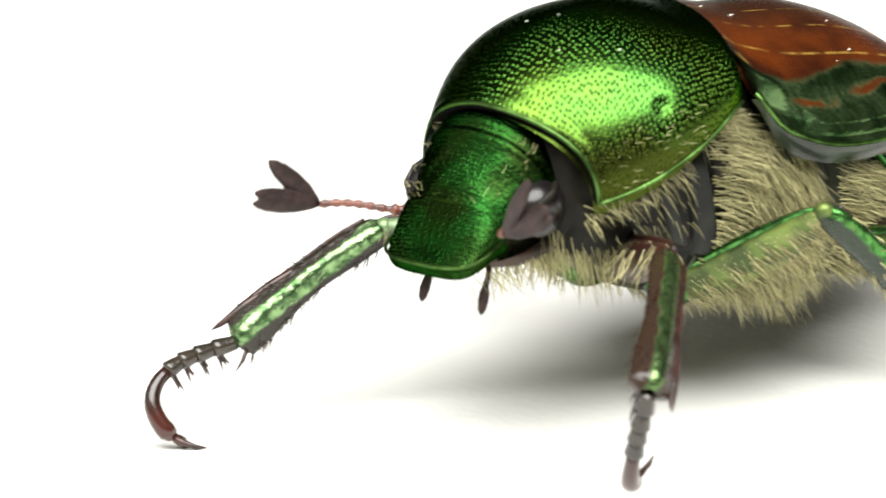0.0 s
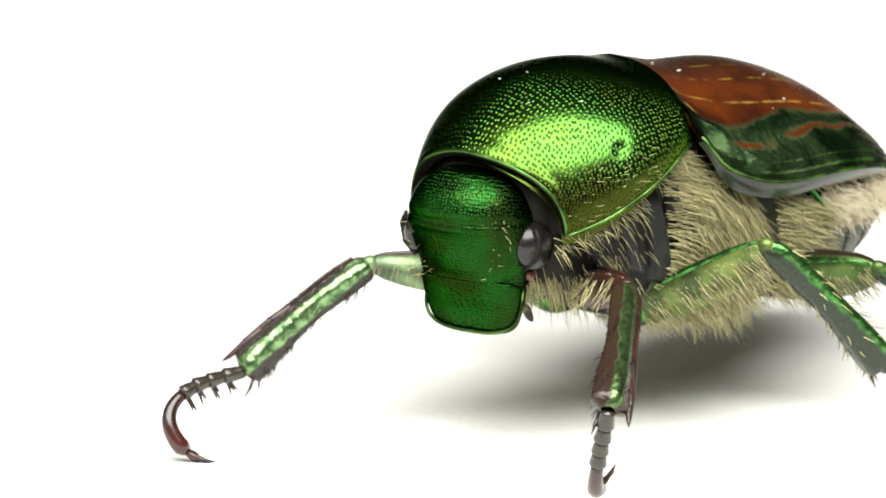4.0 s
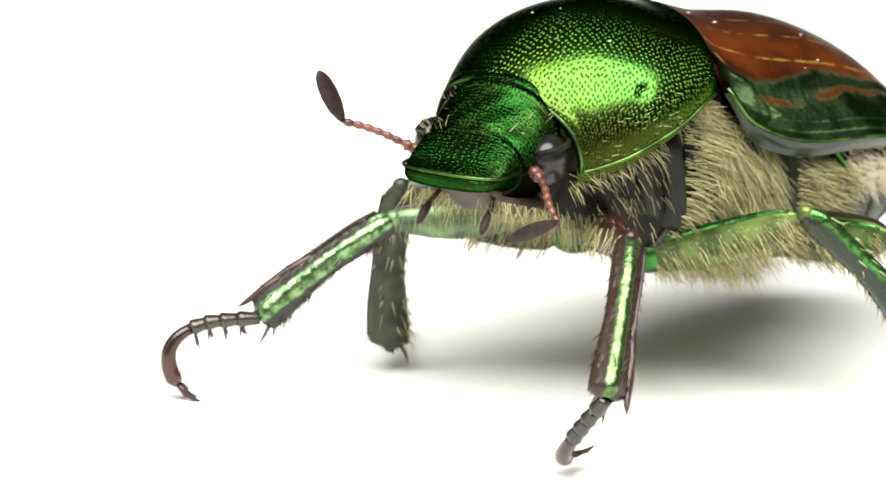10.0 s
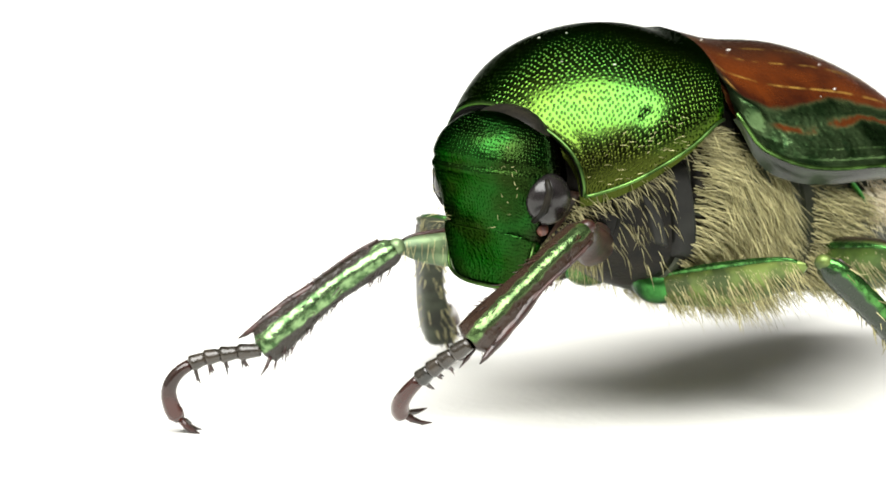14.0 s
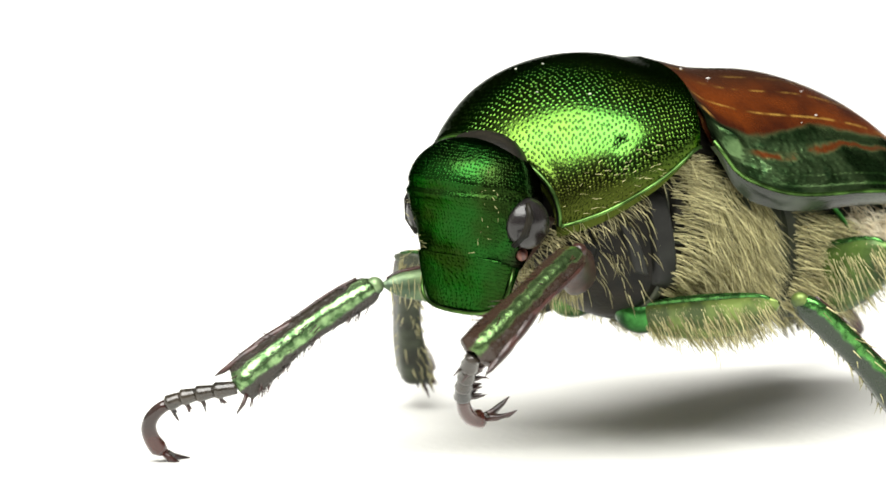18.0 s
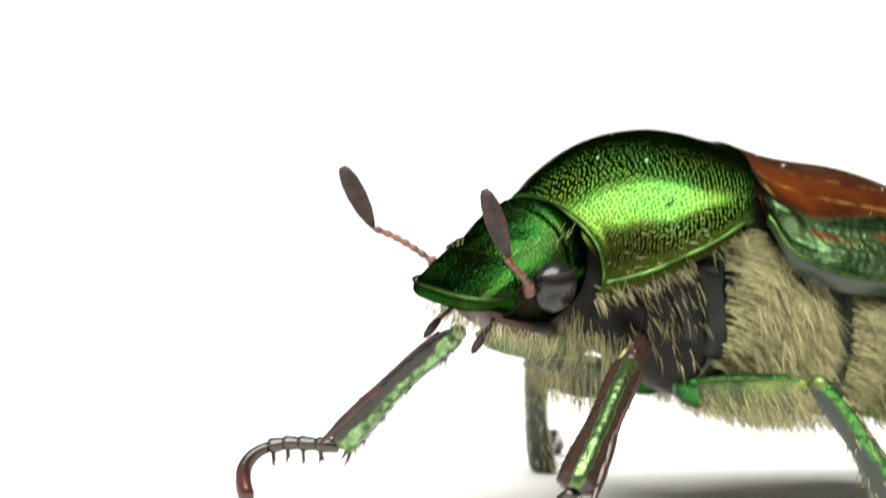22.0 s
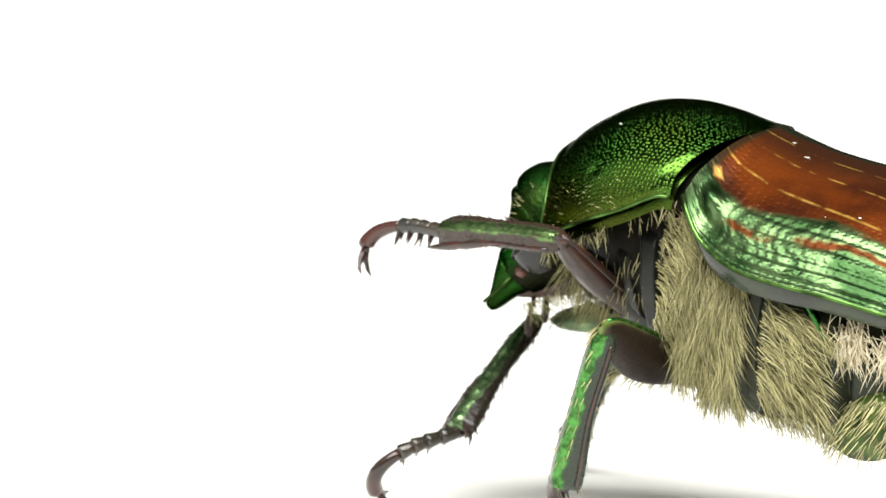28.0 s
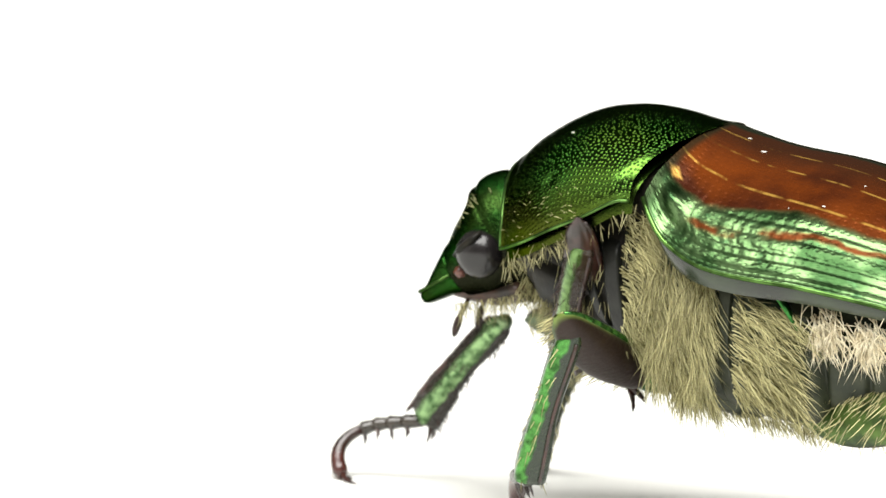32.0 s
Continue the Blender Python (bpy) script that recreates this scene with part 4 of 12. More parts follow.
def motions():
    walk(beetle, [
        (0, pose(0.000254, 0.000115, 0.003409, 0.14, -0.71, 2.05)),
        (0.5, pose(0.000175, 0.000149, 0.003475, 0.67, 0.27, 0.25)),
        (1, pose(-0.000050, -0.000277, 0.003378, 1.06, 0.21, 1.12)),
        (1.5, pose(0.000143, -0.000054, 0.003544, 1.35, 0.24, 0.91)),
        (2, pose(0.000160, -0.000014, 0.003629, 2.32, -0.24, 1.11)),
        (2.5, pose(0.000166, -0.000021, 0.003639, 2.18, -0.03, 1.17)),
        (3, pose(0.000185, 0.000004, 0.003614, 1.92, 0.31, 0.99)),
        (3.5, pose(0.000172, 0.000020, 0.003573, 1.56, 0.62, 0.97)),
        (4, pose(0.000172, 0.000043, 0.003535, 1.39, 0.82, 1.23)),
        (4.5, pose(0.000176, 0.000072, 0.003447, 1.13, 0.92, 1.46)),
        (6.5, pose(0.000055, -0.000081, 0.003327, 2.17, -0.28, 1.76)),
        (7, pose(0.000397, 0.000077, 0.003430, 2.45, -0.86, 2.76)),
        (7.5, pose(0.000339, -0.000329, 0.003243, 3.20, -0.65, 1.66)),
        (8, pose(0.000414, -0.000436, 0.003380, 3.11, -0.66, 1.69)),
        (8.5, pose(0.000368, -0.000379, 0.003085, 1.45, 1.28, 0.62)),
        (9, pose(0.000004, -0.000126, 0.003121, 1.59, 0.65, 0.81)),
        (9.5, pose(-0.000011, -0.000039, 0.003514, 1.89, -0.02, 0.64)),
        (10, pose(-0.000048, -0.000105, 0.003990, 1.85, -0.47, 0.67)),
        (10.5, pose(0.000010, -0.000127, 0.004269, 2.40, -1.08, 0.59)),
        (11, pose(0.000004, -0.000057, 0.003752, 2.42, -0.32, 0.29)),
        (11.5, pose(0.000013, -0.000143, 0.003135, -0.11, 1.04, -0.42)),
        (12, pose(0.000005, -0.000235, 0.003474, 0.47, -0.85, -0.17)),
        (12.5, pose(-0.000062, -0.000215, 0.003553, -0.09, -0.07, -0.77)),
        (13, pose(-0.000117, -0.000205, 0.003596, -0.08, -0.28, -0.53)),
        (13.5, pose(-0.000163, -0.000249, 0.003769, 0.11, -0.67, -0.48)),
        (15.5, pose(-0.000391, -0.000504, 0.003846, -0.88, 1.42, -1.14)),
        (16, pose(-0.000402, -0.000525, 0.003873, -0.86, 1.43, -1.15)),
        (16.5, pose(-0.000364, -0.000509, 0.003924, -0.86, 1.39, -1.12)),
        (17, pose(-0.000388, -0.000567, 0.003824, -0.88, 1.47, -1.12)),
        (17.5, pose(-0.000297, -0.000408, 0.003897, -0.89, 1.55, -1.25)),
        (18, pose(-0.000336, -0.000440, 0.003849, -0.97, 1.48, -1.22)),
        (18.5, pose(-0.000352, -0.000425, 0.003761, -0.99, 1.43, -1.20)),
        (19, pose(-0.000420, -0.000485, 0.003689, -0.84, 1.48, -1.06)),
        (19.5, pose(-0.000343, -0.000549, 0.003770, -0.72, 1.48, -1.14)),
        (20, pose(-0.000068, -0.000066, 0.003345, 0.03, 0.28, 0.36)),
        (20.5, pose(-0.000001, -0.000079, 0.003524, 0.12, 0.38, 1.05)),
        (21, pose(-0.000214, -0.000413, 0.003719, -0.05, 0.09, -3.29)),
        (21.5, pose(-0.000367, -0.000419, 0.003755, 0.66, -0.14, -12.08)),
        (22, pose(-0.000384, -0.000432, 0.003798, 0.60, -0.17, -13.28)),
        (22.5, pose(-0.000390, -0.000501, 0.003778, 0.38, -0.22, -16.90)),
        (23, pose(-0.000145, -0.000413, 0.003860, -0.62, -0.92, -23.62)),
        (23.5, pose(-0.000176, -0.000524, 0.003906, -0.82, -1.06, -36.16)),
        (24, pose(-0.000191, -0.000586, 0.003935, -0.49, -1.25, -48.20)),
        (24.5, pose(-0.000239, -0.000665, 0.004062, -2.94, -1.85, -52.38)),
        (26.5, pose(-0.000500, -0.000712, 0.004313, -1.13, -4.24, -72.30)),
        (27, pose(-0.000501, -0.000740, 0.004335, -1.15, -4.38, -72.25)),
        (27.5, pose(-0.000518, -0.000702, 0.004325, -1.14, -4.25, -72.30)),
        (28, pose(-0.000531, -0.000650, 0.004306, -1.15, -4.22, -72.31)),
        (28.5, pose(-0.000486, -0.000642, 0.004311, -1.28, -3.79, -71.48)),
        (29, pose(-0.000436, -0.000645, 0.004319, -1.40, -3.36, -70.66)),
        (29.5, pose(-0.000398, -0.000600, 0.004291, -1.51, -2.91, -69.85)),
        (30, pose(-0.000372, -0.000547, 0.004282, -1.62, -2.48, -69.04)),
        (30.5, pose(-0.000320, -0.000526, 0.004232, -1.76, -2.03, -68.26)),
        (31, pose(-0.000316, -0.000497, 0.004273, -1.53, -1.89, -68.57)),
        (31.5, pose(-0.000319, -0.000456, 0.004274, -1.32, -1.75, -68.88)),
        (32, pose(-0.000293, -0.000438, 0.004231, -1.11, -1.60, -69.19)),
    ])
    walk(head, [
        (0, pose(0.002483, -0.000137, 0.000125, 0.1, 24.9, 1.3)),
        (0.5, pose(0.002690, -0.000119, 0.000065, -3.1, 11.1, 5.4)),
        (1, pose(0.002879, 0.000219, 0.000183, -2.0, 1.6, 16.6)),
        (1.5, pose(0.002629, 0.000042, 0.000112, -1.5, -5.4, 19.6)),
        (2, pose(0.002535, 0.000029, 0.000103, -1.1, -7.2, 15.4)),
        (2.5, pose(0.002566, 0.000017, 0.000076, -1.6, -10.5, 15.7)),
        (3, pose(0.002559, -0.000014, 0.000158, -4.6, 14.7, 15.3)),
        (3.5, pose(0.002557, -0.000016, 0.000362, -9.4, 58.7, 3.4)),
        (4, pose(0.002683, -0.000060, 0.000165, -9.3, 76.6, 0.4)),
        (4.5, pose(0.002616, -0.000074, 0.000209, -13.6, 78.7, 0.8)),
        (6.5, pose(0.002806, 0.000058, 0.000263, -8.6, 74.8, -1.0)),
        (7, pose(0.002458, -0.000182, 0.000230, -7.7, 70.4, -3.2)),
        (7.5, pose(0.002721, 0.000065, 0.000376, -2.2, 69.1, -2.9)),
        (8, pose(0.002771, 0.000058, 0.000460, -9.5, 68.1, -5.9)),
        (8.5, pose(0.002864, 0.000054, 0.000268, -7.7, 75.0, 0.0)),
        (9, pose(0.002714, 0.000145, 0.000426, -1.6, 49.2, 4.0)),
        (9.5, pose(0.002656, 0.000136, 0.000182, -1.3, 9.5, 17.3)),
        (10, pose(0.002674, 0.000193, 0.000279, -1.1, 3.8, 16.0)),
        (10.5, pose(0.002639, 0.000190, 0.000345, -0.4, 19.3, 13.2)),
        (11, pose(0.002819, 0.000101, 0.000328, -12.8, 74.8, -0.8)),
        (11.5, pose(0.002754, 0.000151, 0.000411, -3.4, 49.4, 7.4)),
        (12, pose(0.002829, 0.000230, 0.000266, 2.3, 17.7, 14.4)),
        (12.5, pose(0.002857, 0.000265, 0.000327, 1.9, 53.3, 7.2)),
        (13, pose(0.002961, 0.000259, 0.000316, 7.0, 69.3, 6.8)),
        (13.5, pose(0.003015, 0.000307, 0.000336, 4.0, 73.4, 4.0)),
        (15.5, pose(0.003260, 0.000552, 0.000362, 4.4, 73.3, 9.7)),
        (16, pose(0.003295, 0.000561, 0.000406, 4.5, 74.3, 9.3)),
        (16.5, pose(0.003287, 0.000537, 0.000299, 4.6, 77.3, 7.9)),
        (17, pose(0.003188, 0.000602, 0.000344, -7.2, 43.2, 9.0)),
        (17.5, pose(0.003143, 0.000469, 0.000292, 0.7, 73.8, 9.3)),
        (18, pose(0.003174, 0.000497, 0.000440, 2.2, 71.6, 9.6)),
        (18.5, pose(0.003031, 0.000516, 0.000435, -2.4, 30.8, 11.3)),
        (19, pose(0.003133, 0.000583, 0.000203, 1.1, 58.1, 3.1)),
        (19.5, pose(0.003331, 0.000553, 0.000368, 0.2, 77.3, 8.4)),
        (20, pose(0.002790, 0.000134, 0.000439, -2.6, 66.1, 4.2)),
        (20.5, pose(0.002548, 0.000207, 0.000271, -1.9, 15.1, 17.5)),
        (21, pose(0.002926, 0.000360, 0.000225, -4.6, 11.5, 7.2)),
        (21.5, pose(0.003090, 0.000441, 0.000208, -5.1, 7.3, 8.5)),
        (22, pose(0.003042, 0.000449, 0.000164, -6.8, 8.1, 12.1)),
        (22.5, pose(0.003088, 0.000472, 0.000104, -1.9, -3.8, 6.2)),
        (23, pose(0.002888, 0.000107, 0.000071, 1.0, -7.5, -0.2)),
        (23.5, pose(0.002895, -0.000017, 0.000098, 2.5, 1.6, -3.0)),
        (24, pose(0.003096, -0.000259, 0.000027, 1.2, 1.3, 2.1)),
        (24.5, pose(0.003002, -0.000296, -0.000107, 1.7, 3.2, 0.0)),
        (26.5, pose(0.002998, -0.000106, -0.000065, 2.00, 23.10, 11.50)),
        (27, pose(0.003022, -0.000083, -0.000126, 1.00, 12.00, 13.70)),
        (27.5, pose(0.003060, -0.000082, -0.000076, 2.10, 17.60, 13.40)),
        (28, pose(0.002970, -0.000112, -0.000000, -5.20, 49.70, 10.40)),
        (28.5, pose(0.002952, -0.000199, -0.000026, -5.20, 46.50, 9.40)),
        (29, pose(0.002932, -0.000288, -0.000057, -5.00, 43.20, 8.50)),
        (29.5, pose(0.003116, -0.000364, -0.000048, 0.5, 25.4, 9.7)),
        (30, pose(0.002960, -0.000455, -0.000120, -5.30, 46.00, 6.00)),
        (30.5, pose(0.003035, -0.000556, -0.000054, -5.2, 45.7, 7.0)),
        (31, pose(0.003142, -0.000550, 0.000012, 1.3, 22.5, 4.0)),
        (31.5, pose(0.003200, -0.000541, -0.000010, 0.3, 27.7, 5.6)),
        (32, pose(0.003228, -0.000552, 0.000011, -0.7, 33.1, 7.2)),
    ])
    walk(right_antenna, [
        (0, bone((0.90, -0.92, -0.22), (1.56, -1.74, 0.24), (0, 0, 1))),
        (0.5, bone((0.90, -0.92, -0.22), (1.45, -1.77, 0.33), (0, 0, 1))),
        (1, bone((0.90, -0.92, -0.22), (1.38, -1.88, 0.19), (0, 0, 1))),
        (1.5, bone((0.90, -0.92, -0.22), (1.36, -1.87, 0.23), (0, 0, 1))),
        (2, bone((0.90, -0.92, -0.22), (1.39, -1.82, 0.30), (0, 0, 1))),
        (2.5, bone((0.90, -0.92, -0.22), (1.54, -1.74, 0.27), (0, 0, 1))),
        (3, bone((0.90, -0.92, -0.22), (1.87, -1.54, -0.29), (0, 0, 1))),
        (3.5, bone((0.90, -0.92, -0.22), (0.42, -0.29, -1.05), (0, 0, 1))),
        (4, bone((0.90, -0.92, -0.22), (0.42, -0.29, -1.05), (0, 0, 1))),
        (4.5, bone((0.90, -0.92, -0.22), (0.42, -0.29, -1.05), (0, 0, 1))),
        (6.5, bone((0.90, -0.92, -0.22), (0.42, -0.29, -1.05), (0, 0, 1))),
        (7, bone((0.90, -0.92, -0.22), (0.42, -0.29, -1.05), (0, 0, 1))),
        (7.5, bone((0.90, -0.92, -0.22), (0.42, -0.29, -1.05), (0, 0, 1))),
        (8, bone((0.90, -0.92, -0.22), (0.42, -0.29, -1.05), (0, 0, 1))),
        (8.5, bone((0.90, -0.92, -0.22), (0.42, -0.29, -1.05), (0, 0, 1))),
        (9, bone((0.90, -0.92, -0.22), (0.42, -0.29, -1.05), (0, 0, 1))),
        (9.5, bone((0.90, -0.92, -0.22), (1.97, -1.15, 0.13), (0, 0, 1))),
        (10, bone((0.90, -0.92, -0.22), (1.53, -1.77, 0.23), (0, 0, 1))),
        (10.5, bone((0.90, -0.92, -0.22), (1.54, -1.85, -0.01), (0, 0, 1))),
        (11, bone((0.90, -0.92, -0.22), (0.42, -0.29, -1.05), (0, 0, 1))),
        (11.5, bone((0.90, -0.92, -0.22), (0.42, -0.29, -1.05), (0, 0, 1))),
        (12, bone((0.90, -0.92, -0.22), (1.07, -2.02, 0.06), (0, 0, 1))),
        (12.5, bone((0.90, -0.92, -0.22), (1.69, -1.62, 0.23), (0, 0, 1))),
        (13, bone((0.90, -0.92, -0.22), (0.42, -0.29, -1.05), (0, 0, 1))),
        (13.5, bone((0.90, -0.92, -0.22), (0.42, -0.29, -1.05), (0, 0, 1))),
        (15.5, bone((0.90, -0.92, -0.22), (0.42, -0.29, -1.05), (0, 0, 1))),
        (16, bone((0.90, -0.92, -0.22), (0.42, -0.29, -1.05), (0, 0, 1))),
        (16.5, bone((0.90, -0.92, -0.22), (0.42, -0.29, -1.05), (0, 0, 1))),
        (17, bone((0.90, -0.92, -0.22), (0.42, -0.29, -1.05), (0, 0, 1))),
        (17.5, bone((0.90, -0.92, -0.22), (0.42, -0.29, -1.05), (0, 0, 1))),
        (18, bone((0.90, -0.92, -0.22), (0.42, -0.29, -1.05), (0, 0, 1))),
        (18.5, bone((0.90, -0.92, -0.22), (0.42, -0.29, -1.05), (0, 0, 1))),
        (19, bone((0.90, -0.92, -0.22), (0.42, -0.29, -1.05), (0, 0, 1))),
        (19.5, bone((0.90, -0.92, -0.22), (0.42, -0.29, -1.05), (0, 0, 1))),
        (20, bone((0.90, -0.92, -0.22), (0.42, -0.29, -1.05), (0, 0, 1))),
        (20.5, bone((0.90, -0.92, -0.22), (1.81, -1.61, -0.09), (0, 0, 1))),
        (21, bone((0.90, -0.92, -0.22), (1.52, -1.75, 0.29), (0, 0, 1))),
        (21.5, bone((0.90, -0.92, -0.22), (1.49, -1.71, 0.38), (0, 0, 1))),
        (22, bone((0.90, -0.92, -0.22), (1.57, -1.67, 0.33), (0, 0, 1))),
        (22.5, bone((0.90, -0.92, -0.22), (1.54, -1.73, 0.28), (0, 0, 1))),
        (23, bone((0.90, -0.92, -0.22), (1.71, -1.19, 0.55), (0, 0, 1))),
        (23.5, bone((0.90, -0.92, -0.22), (1.74, -1.00, 0.56), (0, 0, 1))),
        (24, bone((0.90, -0.92, -0.22), (1.83, -0.91, 0.45), (0, 0, 1))),
        (24.5, bone((0.90, -0.92, -0.22), (1.72, -0.87, 0.58), (0, 0, 1))),
        (26.5, bone((0.90, -0.92, -0.22), (1.89, -1.34, 0.20), (0, 0, 1))),
        (27, bone((0.90, -0.92, -0.22), (1.87, -0.69, 0.35), (0, 0, 1))),
        (27.5, bone((0.90, -0.92, -0.22), (0.42, -0.29, -1.05), (0, 0, 1))),
        (28, bone((0.90, -0.92, -0.22), (0.42, -0.29, -1.05), (0, 0, 1))),
        (28.5, bone((0.90, -0.92, -0.22), (0.42, -0.29, -1.05), (0, 0, 1))),
        (29, bone((0.90, -0.92, -0.22), (0.42, -0.29, -1.05), (0, 0, 1))),
        (29.5, bone((0.90, -0.92, -0.22), (0.42, -0.29, -1.05), (0, 0, 1))),
        (30, bone((0.90, -0.92, -0.22), (0.42, -0.29, -1.05), (0, 0, 1))),
        (30.5, bone((0.90, -0.92, -0.22), (0.42, -0.29, -1.05), (0, 0, 1))),
        (31, bone((0.90, -0.92, -0.22), (0.42, -0.29, -1.05), (0, 0, 1))),
        (31.5, bone((0.90, -0.92, -0.22), (0.42, -0.29, -1.05), (0, 0, 1))),
        (32, bone((0.90, -0.92, -0.22), (0.42, -0.29, -1.05), (0, 0, 1))),
    ])
    club = [
        (0, bone((1.56, -1.74, 0.24), (2.15, -1.89, 1.04), (-0.3, 0, 1))),
        (0.5, bone((1.45, -1.77, 0.33), (1.91, -2.14, 1.13), (-0.3, 0, 1))),
        (1, bone((1.38, -1.88, 0.19), (1.89, -2.19, 0.99), (-0.3, 0, 1))),
        (1.5, bone((1.36, -1.87, 0.23), (1.96, -2.14, 0.99), (-0.3, 0, 1))),
        (2, bone((1.39, -1.82, 0.30), (2.05, -1.90, 1.05), (-0.3, 0, 1))),
        (2.5, bone((1.54, -1.74, 0.27), (2.28, -1.86, 0.93), (-0.3, 0, 1))),
        (3, bone((1.87, -1.54, -0.29), (2.76, -1.92, -0.05), (-0.3, 0, 1))),
        (3.5, bone((0.42, -0.29, -1.05), (-0.56, -0.08, -1.15), (-0.3, 0, 1))),
        (4, bone((0.42, -0.29, -1.05), (-0.56, -0.08, -1.15), (-0.3, 0, 1))),
        (4.5, bone((0.42, -0.29, -1.05), (-0.56, -0.08, -1.15), (-0.3, 0, 1))),
        (6.5, bone((0.42, -0.29, -1.05), (-0.56, -0.08, -1.15), (-0.3, 0, 1))),
        (7, bone((0.42, -0.29, -1.05), (-0.56, -0.08, -1.15), (-0.3, 0, 1))),
        (7.5, bone((0.42, -0.29, -1.05), (-0.56, -0.08, -1.15), (-0.3, 0, 1))),
        (8, bone((0.42, -0.29, -1.05), (-0.56, -0.08, -1.15), (-0.3, 0, 1))),
        (8.5, bone((0.42, -0.29, -1.05), (-0.56, -0.08, -1.15), (-0.3, 0, 1))),
        (9, bone((0.42, -0.29, -1.05), (-0.56, -0.08, -1.15), (-0.3, 0, 1))),
        (9.5, bone((1.97, -1.15, 0.13), (2.77, -1.40, 0.68), (-0.3, 0, 1))),
        (10, bone((1.53, -1.77, 0.23), (2.07, -1.84, 1.06), (-0.3, 0, 1))),
        (10.5, bone((1.54, -1.85, -0.01), (2.09, -2.02, 0.81), (-0.3, 0, 1))),
        (11, bone((0.42, -0.29, -1.05), (-0.56, -0.08, -1.15), (-0.3, 0, 1))),
        (11.5, bone((0.42, -0.29, -1.05), (-0.56, -0.08, -1.15), (-0.3, 0, 1))),
        (12, bone((1.07, -2.02, 0.06), (1.28, -1.24, 0.65), (-0.3, 0, 1))),
        (12.5, bone((1.69, -1.62, 0.23), (2.51, -1.06, 0.35), (-0.3, 0, 1))),
        (13, bone((0.42, -0.29, -1.05), (-0.56, -0.08, -1.15), (-0.3, 0, 1))),
        (13.5, bone((0.42, -0.29, -1.05), (-0.56, -0.08, -1.15), (-0.3, 0, 1))),
        (15.5, bone((0.42, -0.29, -1.05), (-0.56, -0.08, -1.15), (-0.3, 0, 1))),
        (16, bone((0.42, -0.29, -1.05), (-0.56, -0.08, -1.15), (-0.3, 0, 1))),
        (16.5, bone((0.42, -0.29, -1.05), (-0.56, -0.08, -1.15), (-0.3, 0, 1))),
        (17, bone((0.42, -0.29, -1.05), (-0.56, -0.08, -1.15), (-0.3, 0, 1))),
        (17.5, bone((0.42, -0.29, -1.05), (-0.56, -0.08, -1.15), (-0.3, 0, 1))),
        (18, bone((0.42, -0.29, -1.05), (-0.56, -0.08, -1.15), (-0.3, 0, 1))),
        (18.5, bone((0.42, -0.29, -1.05), (-0.56, -0.08, -1.15), (-0.3, 0, 1))),
        (19, bone((0.42, -0.29, -1.05), (-0.56, -0.08, -1.15), (-0.3, 0, 1))),
        (19.5, bone((0.42, -0.29, -1.05), (-0.56, -0.08, -1.15), (-0.3, 0, 1))),
        (20, bone((0.42, -0.29, -1.05), (-0.56, -0.08, -1.15), (-0.3, 0, 1))),
        (20.5, bone((1.81, -1.61, -0.09), (2.31, -1.32, 0.73), (-0.3, 0, 1))),
        (21, bone((1.52, -1.75, 0.29), (2.00, -1.74, 1.16), (-0.3, 0, 1))),
        (21.5, bone((1.49, -1.71, 0.38), (1.69, -2.05, 1.29), (-0.3, 0, 1))),
        (22, bone((1.57, -1.67, 0.33), (1.85, -2.04, 1.22), (-0.3, 0, 1))),
        (22.5, bone((1.54, -1.73, 0.28), (2.00, -2.18, 1.05), (-0.3, 0, 1))),
        (23, bone((1.71, -1.19, 0.55), (2.32, -1.39, 1.31), (-0.3, 0, 1))),
        (23.5, bone((1.74, -1.00, 0.56), (2.33, -1.07, 1.36), (-0.3, 0, 1))),
        (24, bone((1.83, -0.91, 0.45), (2.52, -0.92, 1.18), (-0.3, 0, 1))),
        (24.5, bone((1.72, -0.87, 0.58), (2.34, -0.85, 1.37), (-0.3, 0, 1))),
        (26.5, bone((1.89, -1.34, 0.20), (2.65, -1.07, 0.78), (-0.3, 0, 1))),
        (27, bone((1.87, -0.69, 0.35), (2.69, -0.51, 0.89), (-0.3, 0, 1))),
        (27.5, bone((0.42, -0.29, -1.05), (-0.56, -0.08, -1.15), (-0.3, 0, 1))),
        (28, bone((0.42, -0.29, -1.05), (-0.56, -0.08, -1.15), (-0.3, 0, 1))),
        (28.5, bone((0.42, -0.29, -1.05), (-0.56, -0.08, -1.15), (-0.3, 0, 1))),
        (29, bone((0.42, -0.29, -1.05), (-0.56, -0.08, -1.15), (-0.3, 0, 1))),
        (29.5, bone((0.42, -0.29, -1.05), (-0.56, -0.08, -1.15), (-0.3, 0, 1))),
        (30, bone((0.42, -0.29, -1.05), (-0.56, -0.08, -1.15), (-0.3, 0, 1))),
        (30.5, bone((0.42, -0.29, -1.05), (-0.56, -0.08, -1.15), (-0.3, 0, 1))),
        (31, bone((0.42, -0.29, -1.05), (-0.56, -0.08, -1.15), (-0.3, 0, 1))),
        (31.5, bone((0.42, -0.29, -1.05), (-0.56, -0.08, -1.15), (-0.3, 0, 1))),
        (32, bone((0.42, -0.29, -1.05), (-0.56, -0.08, -1.15), (-0.3, 0, 1))),
    ]
    spread(right_club, club, [(0, 1.0), (3, 0.9), (4.5, 0.15), (22, 0.1), (32, 0.1)])
